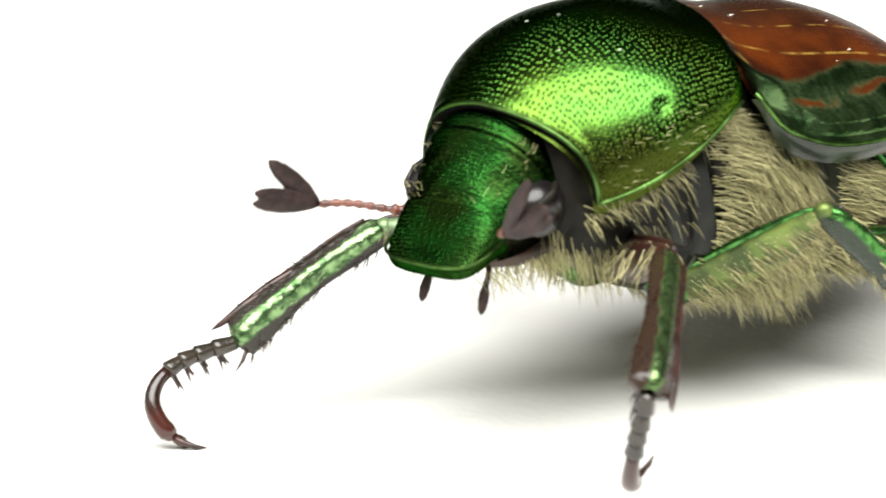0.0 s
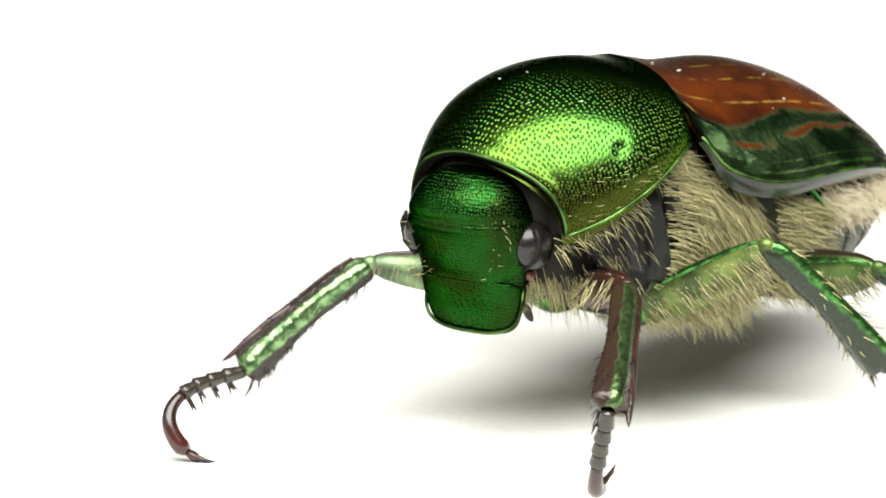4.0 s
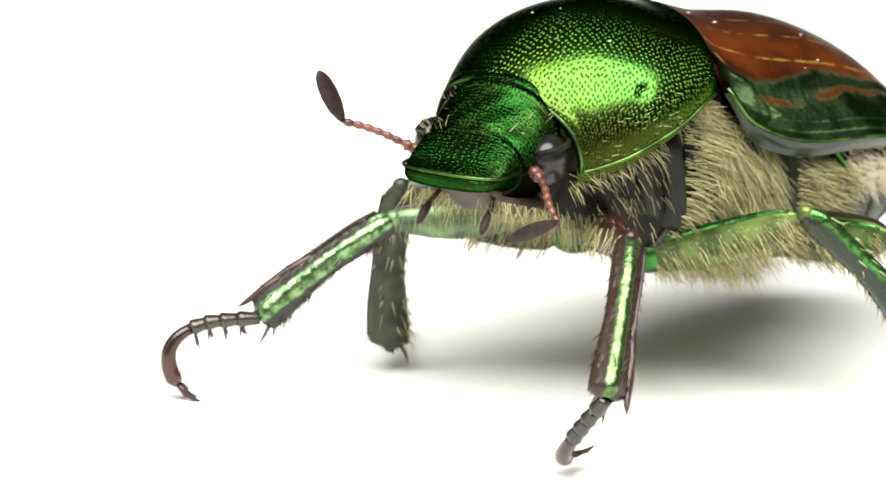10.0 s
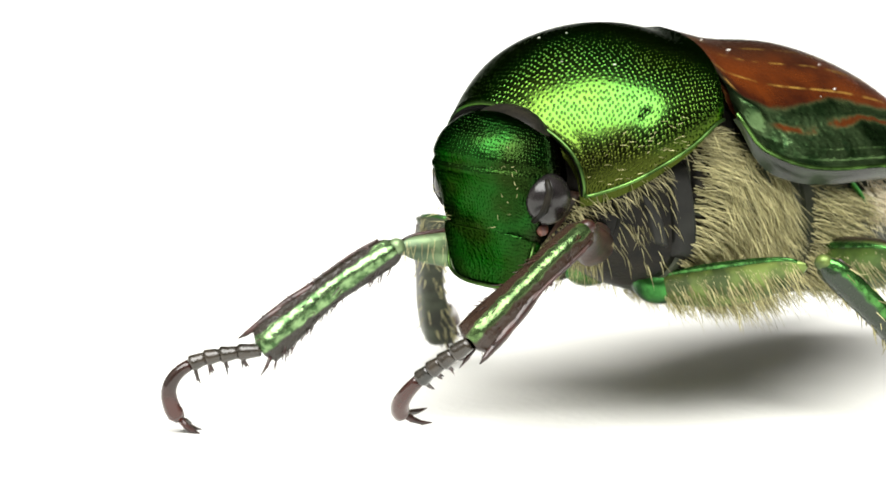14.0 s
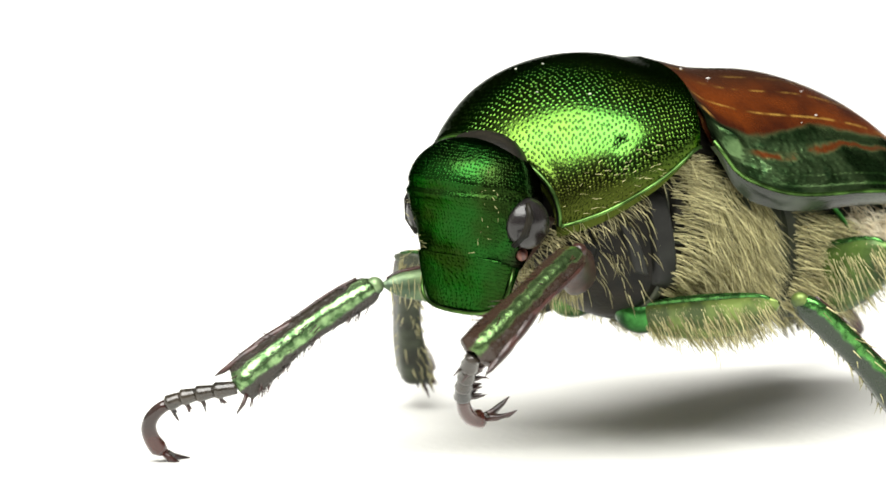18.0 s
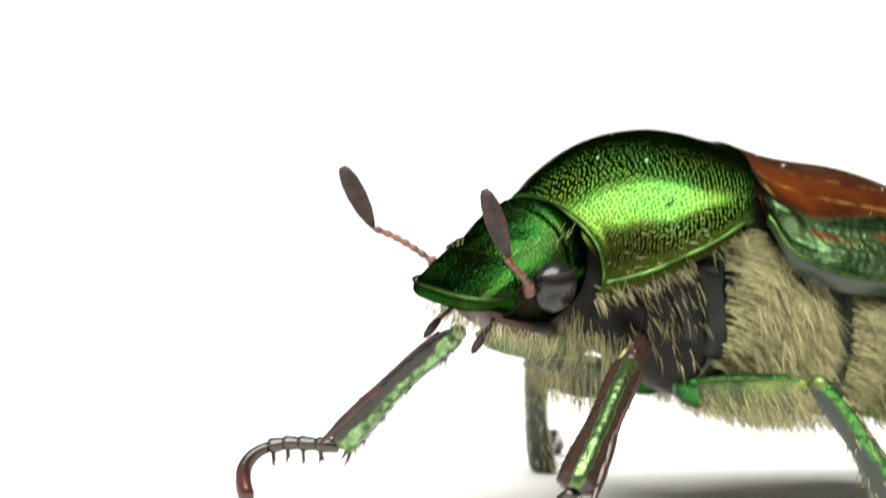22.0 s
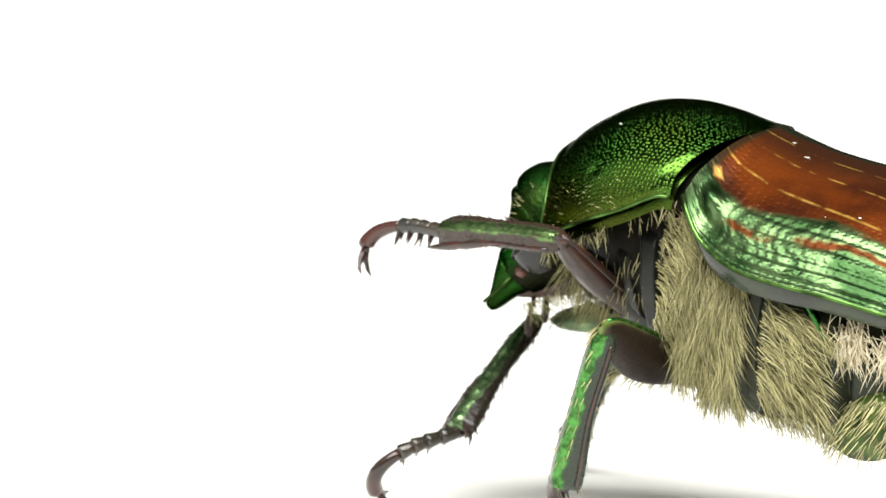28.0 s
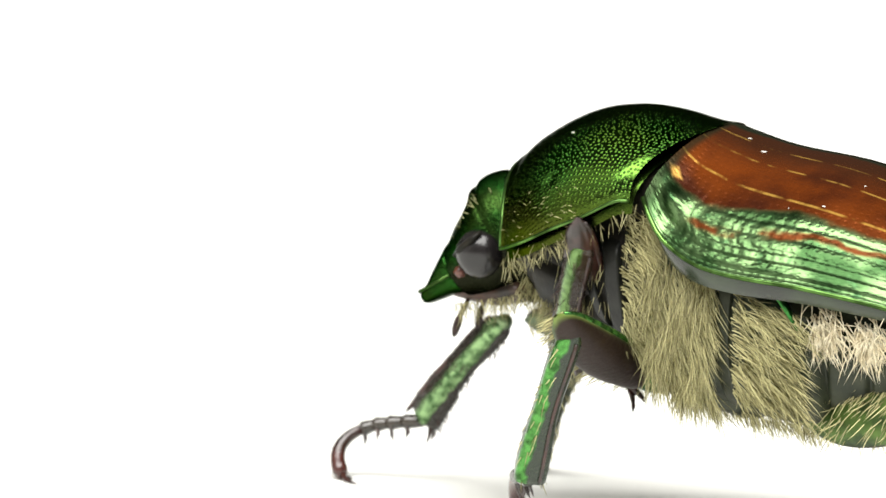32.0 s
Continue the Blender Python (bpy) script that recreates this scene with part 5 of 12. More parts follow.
    walk(left_antenna, [
        (0, bone((0.90, 0.92, -0.22), (1.63, 1.53, 0.43), (0, 0, 1))),
        (0.5, bone((0.90, 0.92, -0.22), (1.74, 1.38, 0.42), (0, 0, 1))),
        (1, bone((0.90, 0.92, -0.22), (1.72, 0.97, 0.59), (0, 0, 1))),
        (1.5, bone((0.90, 0.92, -0.22), (1.68, 1.38, 0.49), (0, 0, 1))),
        (2, bone((0.90, 0.92, -0.22), (1.32, 1.68, 0.54), (0, 0, 1))),
        (2.5, bone((0.90, 0.92, -0.22), (1.67, 1.47, 0.43), (0, 0, 1))),
        (3, bone((0.90, 0.92, -0.22), (0.42, 0.29, -1.05), (0, 0, 1))),
        (3.5, bone((0.90, 0.92, -0.22), (0.42, 0.29, -1.05), (0, 0, 1))),
        (4, bone((0.90, 0.92, -0.22), (0.42, 0.29, -1.05), (0, 0, 1))),
        (4.5, bone((0.90, 0.92, -0.22), (0.42, 0.29, -1.05), (0, 0, 1))),
        (6.5, bone((0.90, 0.92, -0.22), (0.42, 0.29, -1.05), (0, 0, 1))),
        (7, bone((0.90, 0.92, -0.22), (0.42, 0.29, -1.05), (0, 0, 1))),
        (7.5, bone((0.90, 0.92, -0.22), (0.42, 0.29, -1.05), (0, 0, 1))),
        (8, bone((0.90, 0.92, -0.22), (0.42, 0.29, -1.05), (0, 0, 1))),
        (8.5, bone((0.90, 0.92, -0.22), (0.42, 0.29, -1.05), (0, 0, 1))),
        (9, bone((0.90, 0.92, -0.22), (1.10, 2.03, 0.03), (0, 0, 1))),
        (9.5, bone((0.90, 0.92, -0.22), (1.73, 1.70, -0.38), (0, 0, 1))),
        (10, bone((0.90, 0.92, -0.22), (1.59, 1.72, -0.67), (0, 0, 1))),
        (10.5, bone((0.90, 0.92, -0.22), (1.54, 1.86, -0.36), (0, 0, 1))),
        (11, bone((0.90, 0.92, -0.22), (0.94, 1.78, 0.54), (0, 0, 1))),
        (11.5, bone((0.90, 0.92, -0.22), (1.35, 1.94, 0.06), (0, 0, 1))),
        (12, bone((0.90, 0.92, -0.22), (0.42, 0.29, -1.05), (0, 0, 1))),
        (12.5, bone((0.90, 0.92, -0.22), (0.42, 0.29, -1.05), (0, 0, 1))),
        (13, bone((0.90, 0.92, -0.22), (0.42, 0.29, -1.05), (0, 0, 1))),
        (13.5, bone((0.90, 0.92, -0.22), (0.42, 0.29, -1.05), (0, 0, 1))),
        (15.5, bone((0.90, 0.92, -0.22), (0.42, 0.29, -1.05), (0, 0, 1))),
        (16, bone((0.90, 0.92, -0.22), (0.42, 0.29, -1.05), (0, 0, 1))),
        (16.5, bone((0.90, 0.92, -0.22), (0.42, 0.29, -1.05), (0, 0, 1))),
        (17, bone((0.90, 0.92, -0.22), (0.42, 0.29, -1.05), (0, 0, 1))),
        (17.5, bone((0.90, 0.92, -0.22), (0.42, 0.29, -1.05), (0, 0, 1))),
        (18, bone((0.90, 0.92, -0.22), (0.42, 0.29, -1.05), (0, 0, 1))),
        (18.5, bone((0.90, 0.92, -0.22), (0.42, 0.29, -1.05), (0, 0, 1))),
        (19, bone((0.90, 0.92, -0.22), (0.42, 0.29, -1.05), (0, 0, 1))),
        (19.5, bone((0.90, 0.92, -0.22), (0.42, 0.29, -1.05), (0, 0, 1))),
        (20, bone((0.90, 0.92, -0.22), (0.42, 0.29, -1.05), (0, 0, 1))),
        (20.5, bone((0.90, 0.92, -0.22), (1.59, 1.63, 0.37), (0, 0, 1))),
        (21, bone((0.90, 0.92, -0.22), (1.74, 1.50, 0.30), (0, 0, 1))),
        (21.5, bone((0.90, 0.92, -0.22), (1.75, 1.40, 0.39), (0, 0, 1))),
        (22, bone((0.90, 0.92, -0.22), (1.69, 1.33, 0.51), (0, 0, 1))),
        (22.5, bone((0.90, 0.92, -0.22), (1.88, 1.42, 0.13), (0, 0, 1))),
        (23, bone((0.90, 0.92, -0.22), (1.89, 1.30, 0.22), (0, 0, 1))),
        (23.5, bone((0.90, 0.92, -0.22), (1.83, 1.53, 0.08), (0, 0, 1))),
        (24, bone((0.90, 0.92, -0.22), (1.78, 1.62, 0.02), (0, 0, 1))),
        (24.5, bone((0.90, 0.92, -0.22), (2.01, 1.20, -0.12), (0, 0, 1))),
        (26.5, bone((0.90, 0.92, -0.22), (1.93, 1.38, 0.01), (0, 0, 1))),
        (27, bone((0.90, 0.92, -0.22), (1.39, 1.93, 0.04), (0, 0, 1))),
        (27.5, bone((0.90, 0.92, -0.22), (1.37, 1.44, -1.13), (0, 0, 1))),
        (28, bone((0.90, 0.92, -0.22), (0.42, 0.29, -1.05), (0, 0, 1))),
        (28.5, bone((0.90, 0.92, -0.22), (0.42, 0.29, -1.05), (0, 0, 1))),
        (29, bone((0.90, 0.92, -0.22), (0.42, 0.29, -1.05), (0, 0, 1))),
        (29.5, bone((0.90, 0.92, -0.22), (0.42, 0.29, -1.05), (0, 0, 1))),
        (30, bone((0.90, 0.92, -0.22), (0.42, 0.29, -1.05), (0, 0, 1))),
        (30.5, bone((0.90, 0.92, -0.22), (0.42, 0.29, -1.05), (0, 0, 1))),
        (31, bone((0.90, 0.92, -0.22), (0.42, 0.29, -1.05), (0, 0, 1))),
        (31.5, bone((0.90, 0.92, -0.22), (0.42, 0.29, -1.05), (0, 0, 1))),
        (32, bone((0.90, 0.92, -0.22), (0.42, 0.29, -1.05), (0, 0, 1))),
    ])
    club = [
        (0, bone((1.63, 1.53, 0.43), (1.52, 2.32, 1.03), (-0.3, 0, 1))),
        (0.5, bone((1.74, 1.38, 0.42), (1.86, 2.13, 1.07), (-0.3, 0, 1))),
        (1, bone((1.72, 0.97, 0.59), (2.29, 1.22, 1.37), (-0.3, 0, 1))),
        (1.5, bone((1.68, 1.38, 0.49), (2.25, 1.69, 1.26), (-0.3, 0, 1))),
        (2, bone((1.32, 1.68, 0.54), (1.89, 1.91, 1.32), (-0.3, 0, 1))),
        (2.5, bone((1.67, 1.47, 0.43), (2.34, 1.81, 1.09), (-0.3, 0, 1))),
        (3, bone((0.42, 0.29, -1.05), (-0.56, 0.08, -1.15), (-0.3, 0, 1))),
        (3.5, bone((0.42, 0.29, -1.05), (-0.56, 0.08, -1.15), (-0.3, 0, 1))),
        (4, bone((0.42, 0.29, -1.05), (-0.56, 0.08, -1.15), (-0.3, 0, 1))),
        (4.5, bone((0.42, 0.29, -1.05), (-0.56, 0.08, -1.15), (-0.3, 0, 1))),
        (6.5, bone((0.42, 0.29, -1.05), (-0.56, 0.08, -1.15), (-0.3, 0, 1))),
        (7, bone((0.42, 0.29, -1.05), (-0.56, 0.08, -1.15), (-0.3, 0, 1))),
        (7.5, bone((0.42, 0.29, -1.05), (-0.56, 0.08, -1.15), (-0.3, 0, 1))),
        (8, bone((0.42, 0.29, -1.05), (-0.56, 0.08, -1.15), (-0.3, 0, 1))),
        (8.5, bone((0.42, 0.29, -1.05), (-0.56, 0.08, -1.15), (-0.3, 0, 1))),
        (9, bone((1.10, 2.03, 0.03), (2.02, 2.18, 0.38), (-0.3, 0, 1))),
        (9.5, bone((1.73, 1.70, -0.38), (2.73, 1.70, -0.38), (-0.3, 0, 1))),
        (10, bone((1.59, 1.72, -0.67), (2.56, 1.48, -0.70), (-0.3, 0, 1))),
        (10.5, bone((1.54, 1.86, -0.36), (2.53, 1.77, -0.21), (-0.3, 0, 1))),
        (11, bone((0.94, 1.78, 0.54), (1.47, 2.12, 1.32), (-0.3, 0, 1))),
        (11.5, bone((1.35, 1.94, 0.06), (2.20, 1.98, 0.59), (-0.3, 0, 1))),
        (12, bone((0.42, 0.29, -1.05), (-0.56, 0.08, -1.15), (-0.3, 0, 1))),
        (12.5, bone((0.42, 0.29, -1.05), (-0.56, 0.08, -1.15), (-0.3, 0, 1))),
        (13, bone((0.42, 0.29, -1.05), (-0.56, 0.08, -1.15), (-0.3, 0, 1))),
        (13.5, bone((0.42, 0.29, -1.05), (-0.56, 0.08, -1.15), (-0.3, 0, 1))),
        (15.5, bone((0.42, 0.29, -1.05), (-0.56, 0.08, -1.15), (-0.3, 0, 1))),
        (16, bone((0.42, 0.29, -1.05), (-0.56, 0.08, -1.15), (-0.3, 0, 1))),
        (16.5, bone((0.42, 0.29, -1.05), (-0.56, 0.08, -1.15), (-0.3, 0, 1))),
        (17, bone((0.42, 0.29, -1.05), (-0.56, 0.08, -1.15), (-0.3, 0, 1))),
        (17.5, bone((0.42, 0.29, -1.05), (-0.56, 0.08, -1.15), (-0.3, 0, 1))),
        (18, bone((0.42, 0.29, -1.05), (-0.56, 0.08, -1.15), (-0.3, 0, 1))),
        (18.5, bone((0.42, 0.29, -1.05), (-0.56, 0.08, -1.15), (-0.3, 0, 1))),
        (19, bone((0.42, 0.29, -1.05), (-0.56, 0.08, -1.15), (-0.3, 0, 1))),
        (19.5, bone((0.42, 0.29, -1.05), (-0.56, 0.08, -1.15), (-0.3, 0, 1))),
        (20, bone((0.42, 0.29, -1.05), (-0.56, 0.08, -1.15), (-0.3, 0, 1))),
        (20.5, bone((1.59, 1.63, 0.37), (2.33, 1.45, 1.02), (-0.3, 0, 1))),
        (21, bone((1.74, 1.50, 0.30), (2.32, 1.47, 1.12), (-0.3, 0, 1))),
        (21.5, bone((1.75, 1.40, 0.39), (1.98, 1.02, 1.29), (-0.3, 0, 1))),
        (22, bone((1.69, 1.33, 0.51), (1.83, 0.98, 1.44), (-0.3, 0, 1))),
        (22.5, bone((1.88, 1.42, 0.13), (2.58, 1.70, 0.79), (-0.3, 0, 1))),
        (23, bone((1.89, 1.30, 0.22), (2.44, 1.73, 0.94), (-0.3, 0, 1))),
        (23.5, bone((1.83, 1.53, 0.08), (2.47, 1.68, 0.83), (-0.3, 0, 1))),
        (24, bone((1.78, 1.62, 0.02), (2.50, 1.68, 0.72), (-0.3, 0, 1))),
        (24.5, bone((2.01, 1.20, -0.12), (2.79, 1.35, 0.49), (-0.3, 0, 1))),
        (26.5, bone((1.93, 1.38, 0.01), (2.68, 1.71, 0.59), (-0.3, 0, 1))),
        (27, bone((1.39, 1.93, 0.04), (2.23, 2.16, 0.52), (-0.3, 0, 1))),
        (27.5, bone((1.37, 1.44, -1.13), (1.98, 2.23, -1.18), (-0.3, 0, 1))),
        (28, bone((0.42, 0.29, -1.05), (-0.56, 0.08, -1.15), (-0.3, 0, 1))),
        (28.5, bone((0.42, 0.29, -1.05), (-0.56, 0.08, -1.15), (-0.3, 0, 1))),
        (29, bone((0.42, 0.29, -1.05), (-0.56, 0.08, -1.15), (-0.3, 0, 1))),
        (29.5, bone((0.42, 0.29, -1.05), (-0.56, 0.08, -1.15), (-0.3, 0, 1))),
        (30, bone((0.42, 0.29, -1.05), (-0.56, 0.08, -1.15), (-0.3, 0, 1))),
        (30.5, bone((0.42, 0.29, -1.05), (-0.56, 0.08, -1.15), (-0.3, 0, 1))),
        (31, bone((0.42, 0.29, -1.05), (-0.56, 0.08, -1.15), (-0.3, 0, 1))),
        (31.5, bone((0.42, 0.29, -1.05), (-0.56, 0.08, -1.15), (-0.3, 0, 1))),
        (32, bone((0.42, 0.29, -1.05), (-0.56, 0.08, -1.15), (-0.3, 0, 1))),
    ]
    spread(left_club, club, [(0, 0.9), (3, 0.8), (4.5, 0.15), (22.5, 0.1), (23.5, 0.9), (27, 0.9), (32, 0.6)])
    walk(left_front_femur, [
        (0, bone((1.25, 0.62, -1.15), (2.19, 2.33, -0.71), (-0.34, 0.32, 0.88))),
        (0.5, bone((1.25, 0.62, -1.15), (2.21, 2.36, -0.69), (-0.31, 0.33, 0.88))),
        (1, bone((1.25, 0.62, -1.15), (2.47, 2.73, -0.65), (-0.36, 0.38, 0.85))),
        (1.5, bone((1.25, 0.62, -1.15), (2.24, 2.53, -0.70), (-0.32, 0.40, 0.86))),
        (2, bone((1.25, 0.62, -1.15), (2.30, 2.46, -0.86), (-0.30, 0.43, 0.85))),
        (2.5, bone((1.25, 0.62, -1.15), (2.31, 2.46, -0.85), (-0.28, 0.43, 0.85))),
        (3, bone((1.25, 0.62, -1.15), (2.26, 2.44, -0.83), (-0.32, 0.41, 0.85))),
        (3.5, bone((1.25, 0.62, -1.15), (2.26, 2.45, -0.80), (-0.30, 0.41, 0.86))),
        (4, bone((1.25, 0.62, -1.15), (2.32, 2.40, -0.78), (-0.34, 0.38, 0.87))),
        (4.5, bone((1.25, 0.62, -1.15), (2.34, 2.35, -0.77), (-0.33, 0.37, 0.87))),
        (5, bone((1.25, 0.62, -1.15), (2.38, 2.37, -0.67), (-0.36, 0.43, 0.83))),
        (5.5, bone((1.25, 0.62, -1.15), (2.39, 2.35, -0.48), (-0.40, 0.55, 0.73))),
        (6, bone((1.25, 0.62, -1.15), (2.41, 2.33, -0.30), (-0.40, 0.64, 0.65))),
        (6.5, bone((1.25, 0.62, -1.15), (2.44, 2.33, -0.21), (-0.40, 0.68, 0.62))),
        (6.75, bone((1.25, 0.62, -1.15), (2.29, 2.24, -0.31), (-0.42, 0.64, 0.65))),
        (7, bone((1.25, 0.62, -1.15), (2.15, 2.14, -0.40), (-0.43, 0.60, 0.67))),
        (7.25, bone((1.25, 0.62, -1.15), (2.54, 2.06, -0.43), (-0.32, 0.61, 0.73))),
        (7.5, bone((1.25, 0.62, -1.15), (2.89, 1.95, -0.47), (-0.20, 0.61, 0.77))),
        (7.75, bone((1.25, 0.62, -1.15), (3.04, 1.82, -0.64), (-0.18, 0.56, 0.81))),
        (8, bone((1.25, 0.62, -1.15), (3.16, 1.68, -0.82), (-0.14, 0.49, 0.87))),
        (8.167, bone((1.25, 0.62, -1.15), (3.01, 1.94, -0.72), (-0.20, 0.46, 0.86))),
        (8.333, bone((1.25, 0.62, -1.15), (2.58, 2.36, -0.56), (-0.33, 0.41, 0.85))),
        (8.5, bone((1.25, 0.62, -1.15), (2.32, 2.52, -0.48), (-0.43, 0.35, 0.83))),
        (9, bone((1.25, 0.62, -1.15), (2.47, 2.53, -0.50), (-0.31, 0.27, 0.91))),
        (9.5, bone((1.25, 0.62, -1.15), (2.36, 2.58, -0.78), (-0.26, 0.38, 0.89))),
        (9.75, bone((1.25, 0.62, -1.15), (2.46, 2.57, -0.81), (-0.12, 0.39, 0.91))),
        (10, bone((1.25, 0.62, -1.15), (2.56, 2.55, -0.86), (0.01, 0.41, 0.92))),
        (10.5, bone((1.25, 0.62, -1.15), (2.73, 2.37, -0.94), (0.22, 0.37, 0.90))),
        (10.667, bone((1.25, 0.62, -1.15), (2.72, 2.36, -0.92), (0.15, 0.32, 0.94))),
        (10.833, bone((1.25, 0.62, -1.15), (2.70, 2.36, -0.90), (-0.01, 0.22, 0.97))),
        (11, bone((1.25, 0.62, -1.15), (2.70, 2.34, -0.90), (-0.11, 0.16, 0.98))),
        (11.25, bone((1.25, 0.62, -1.15), (2.55, 2.49, -0.62), (-0.29, 0.23, 0.93))),
        (11.5, bone((1.25, 0.62, -1.15), (2.36, 2.58, -0.36), (-0.42, 0.24, 0.87))),
        (11.75, bone((1.25, 0.62, -1.15), (2.48, 2.63, -0.59), (-0.34, 0.26, 0.90))),
        (12, bone((1.25, 0.62, -1.15), (2.55, 2.65, -0.83), (-0.26, 0.27, 0.93))),
        (12.125, bone((1.25, 0.62, -1.15), (2.62, 2.61, -0.75), (-0.27, 0.36, 0.89))),
        (12.25, bone((1.25, 0.62, -1.15), (2.73, 2.49, -0.59), (-0.24, 0.56, 0.79))),
        (12.375, bone((1.25, 0.62, -1.15), (2.83, 2.35, -0.42), (-0.15, 0.70, 0.70))),
        (12.5, bone((1.25, 0.62, -1.15), (2.86, 2.30, -0.35), (-0.11, 0.73, 0.67))),
        (12.75, bone((1.25, 0.62, -1.15), (2.87, 2.29, -0.32), (-0.14, 0.72, 0.68))),
        (13, bone((1.25, 0.62, -1.15), (2.87, 2.29, -0.29), (-0.15, 0.71, 0.69))),
        (13.25, bone((1.25, 0.62, -1.15), (2.96, 2.25, -0.31), (-0.17, 0.63, 0.76))),
        (13.5, bone((1.25, 0.62, -1.15), (3.04, 2.21, -0.33), (-0.16, 0.52, 0.84))),
        (14, bone((1.25, 0.62, -1.15), (3.14, 2.27, -0.37), (-0.16, 0.53, 0.83))),
        (14.5, bone((1.25, 0.62, -1.15), (3.28, 2.32, -0.52), (-0.16, 0.53, 0.83))),
        (15, bone((1.25, 0.62, -1.15), (3.41, 2.36, -0.67), (-0.17, 0.55, 0.82))),
        (15.5, bone((1.25, 0.62, -1.15), (3.51, 2.42, -0.71), (-0.18, 0.54, 0.81))),
        (16, bone((1.25, 0.62, -1.15), (3.49, 2.39, -0.45), (-0.11, 0.56, 0.83))),
        (16.25, bone((1.25, 0.62, -1.15), (3.57, 2.30, -0.63), (-0.12, 0.38, 0.91))),
        (16.5, bone((1.25, 0.62, -1.15), (3.63, 2.20, -0.81), (-0.07, 0.04, 1.00))),
        (16.667, bone((1.25, 0.62, -1.15), (3.40, 2.50, -0.51), (-0.34, 0.40, 0.85))),
        (16.833, bone((1.25, 0.62, -1.15), (2.68, 2.90, 0.01), (-0.60, 0.61, 0.50))),
        (17, bone((1.25, 0.62, -1.15), (2.26, 2.99, 0.20), (-0.70, 0.61, 0.38))),
        (17.125, bone((1.25, 0.62, -1.15), (2.50, 2.92, 0.09), (-0.64, 0.61, 0.45))),
        (17.25, bone((1.25, 0.62, -1.15), (3.08, 2.67, -0.27), (-0.52, 0.55, 0.66))),
        (17.375, bone((1.25, 0.62, -1.15), (3.51, 2.25, -0.70), (-0.23, 0.10, 0.97))),
        (17.5, bone((1.25, 0.62, -1.15), (3.61, 2.02, -0.89), (0.01, -0.27, 0.97))),
        (17.75, bone((1.25, 0.62, -1.15), (3.40, 2.33, -0.57), (-0.21, 0.29, 0.93))),
        (18, bone((1.25, 0.62, -1.15), (3.11, 2.58, -0.26), (-0.30, 0.47, 0.83))),
        (18.167, bone((1.25, 0.62, -1.15), (2.94, 2.76, -0.30), (-0.33, 0.51, 0.79))),
        (18.333, bone((1.25, 0.62, -1.15), (2.54, 3.04, -0.41), (-0.41, 0.54, 0.73))),
        (18.5, bone((1.25, 0.62, -1.15), (2.31, 3.15, -0.48), (-0.46, 0.54, 0.71))),
        (18.667, bone((1.25, 0.62, -1.15), (2.52, 3.08, -0.39), (-0.44, 0.56, 0.71))),
        (18.833, bone((1.25, 0.62, -1.15), (2.84, 2.86, -0.23), (-0.42, 0.58, 0.70))),
        (19, bone((1.25, 0.62, -1.15), (3.01, 2.73, -0.16), (-0.41, 0.58, 0.70))),
        (19.25, bone((1.25, 0.62, -1.15), (3.03, 2.79, -0.33), (-0.36, 0.52, 0.77))),
        (19.5, bone((1.25, 0.62, -1.15), (3.06, 2.84, -0.49), (-0.28, 0.46, 0.84))),
        (19.667, bone((1.25, 0.62, -1.15), (2.72, 2.83, -0.46), (-0.31, 0.40, 0.87))),
        (19.833, bone((1.25, 0.62, -1.15), (2.14, 2.88, -0.37), (-0.39, 0.25, 0.89))),
        (20, bone((1.25, 0.62, -1.15), (1.78, 2.80, -0.35), (-0.42, 0.16, 0.89))),
        (20.25, bone((1.25, 0.62, -1.15), (1.84, 2.86, -0.60), (-0.40, 0.25, 0.88))),
        (20.5, bone((1.25, 0.62, -1.15), (1.89, 2.88, -0.86), (-0.40, 0.33, 0.86))),
        (20.667, bone((1.25, 0.62, -1.15), (2.24, 2.85, -0.80), (-0.33, 0.39, 0.86))),
        (20.833, bone((1.25, 0.62, -1.15), (2.75, 2.63, -0.70), (-0.24, 0.47, 0.85))),
        (21, bone((1.25, 0.62, -1.15), (3.04, 2.51, -0.66), (-0.20, 0.51, 0.84))),
        (21.167, bone((1.25, 0.62, -1.15), (2.97, 2.62, -0.75), (-0.21, 0.49, 0.85))),
        (21.333, bone((1.25, 0.62, -1.15), (2.82, 2.78, -0.91), (-0.21, 0.45, 0.87))),
        (21.5, bone((1.25, 0.62, -1.15), (2.73, 2.87, -1.00), (-0.22, 0.42, 0.87))),
        (22, bone((1.25, 0.62, -1.15), (2.82, 2.81, -1.09), (-0.11, 0.41, 0.91))),
        (22.25, bone((1.25, 0.62, -1.15), (2.70, 2.90, -1.18), (-0.13, 0.36, 0.93))),
        (22.5, bone((1.25, 0.62, -1.15), (2.57, 2.98, -1.26), (-0.14, 0.32, 0.94))),
        (23, bone((1.25, 0.62, -1.15), (2.12, 2.79, -1.11), (-0.17, 0.31, 0.93))),
        (23.125, bone((1.25, 0.62, -1.15), (2.26, 2.71, -1.12), (-0.12, 0.36, 0.92))),
        (23.25, bone((1.25, 0.62, -1.15), (2.55, 2.50, -1.13), (-0.04, 0.44, 0.90))),
        (23.375, bone((1.25, 0.62, -1.15), (2.82, 2.26, -1.15), (0.03, 0.51, 0.86))),
        (23.5, bone((1.25, 0.62, -1.15), (2.91, 2.12, -1.17), (0.06, 0.54, 0.84))),
        (23.667, bone((1.25, 0.62, -1.15), (2.91, 2.07, -1.18), (0.05, 0.51, 0.86))),
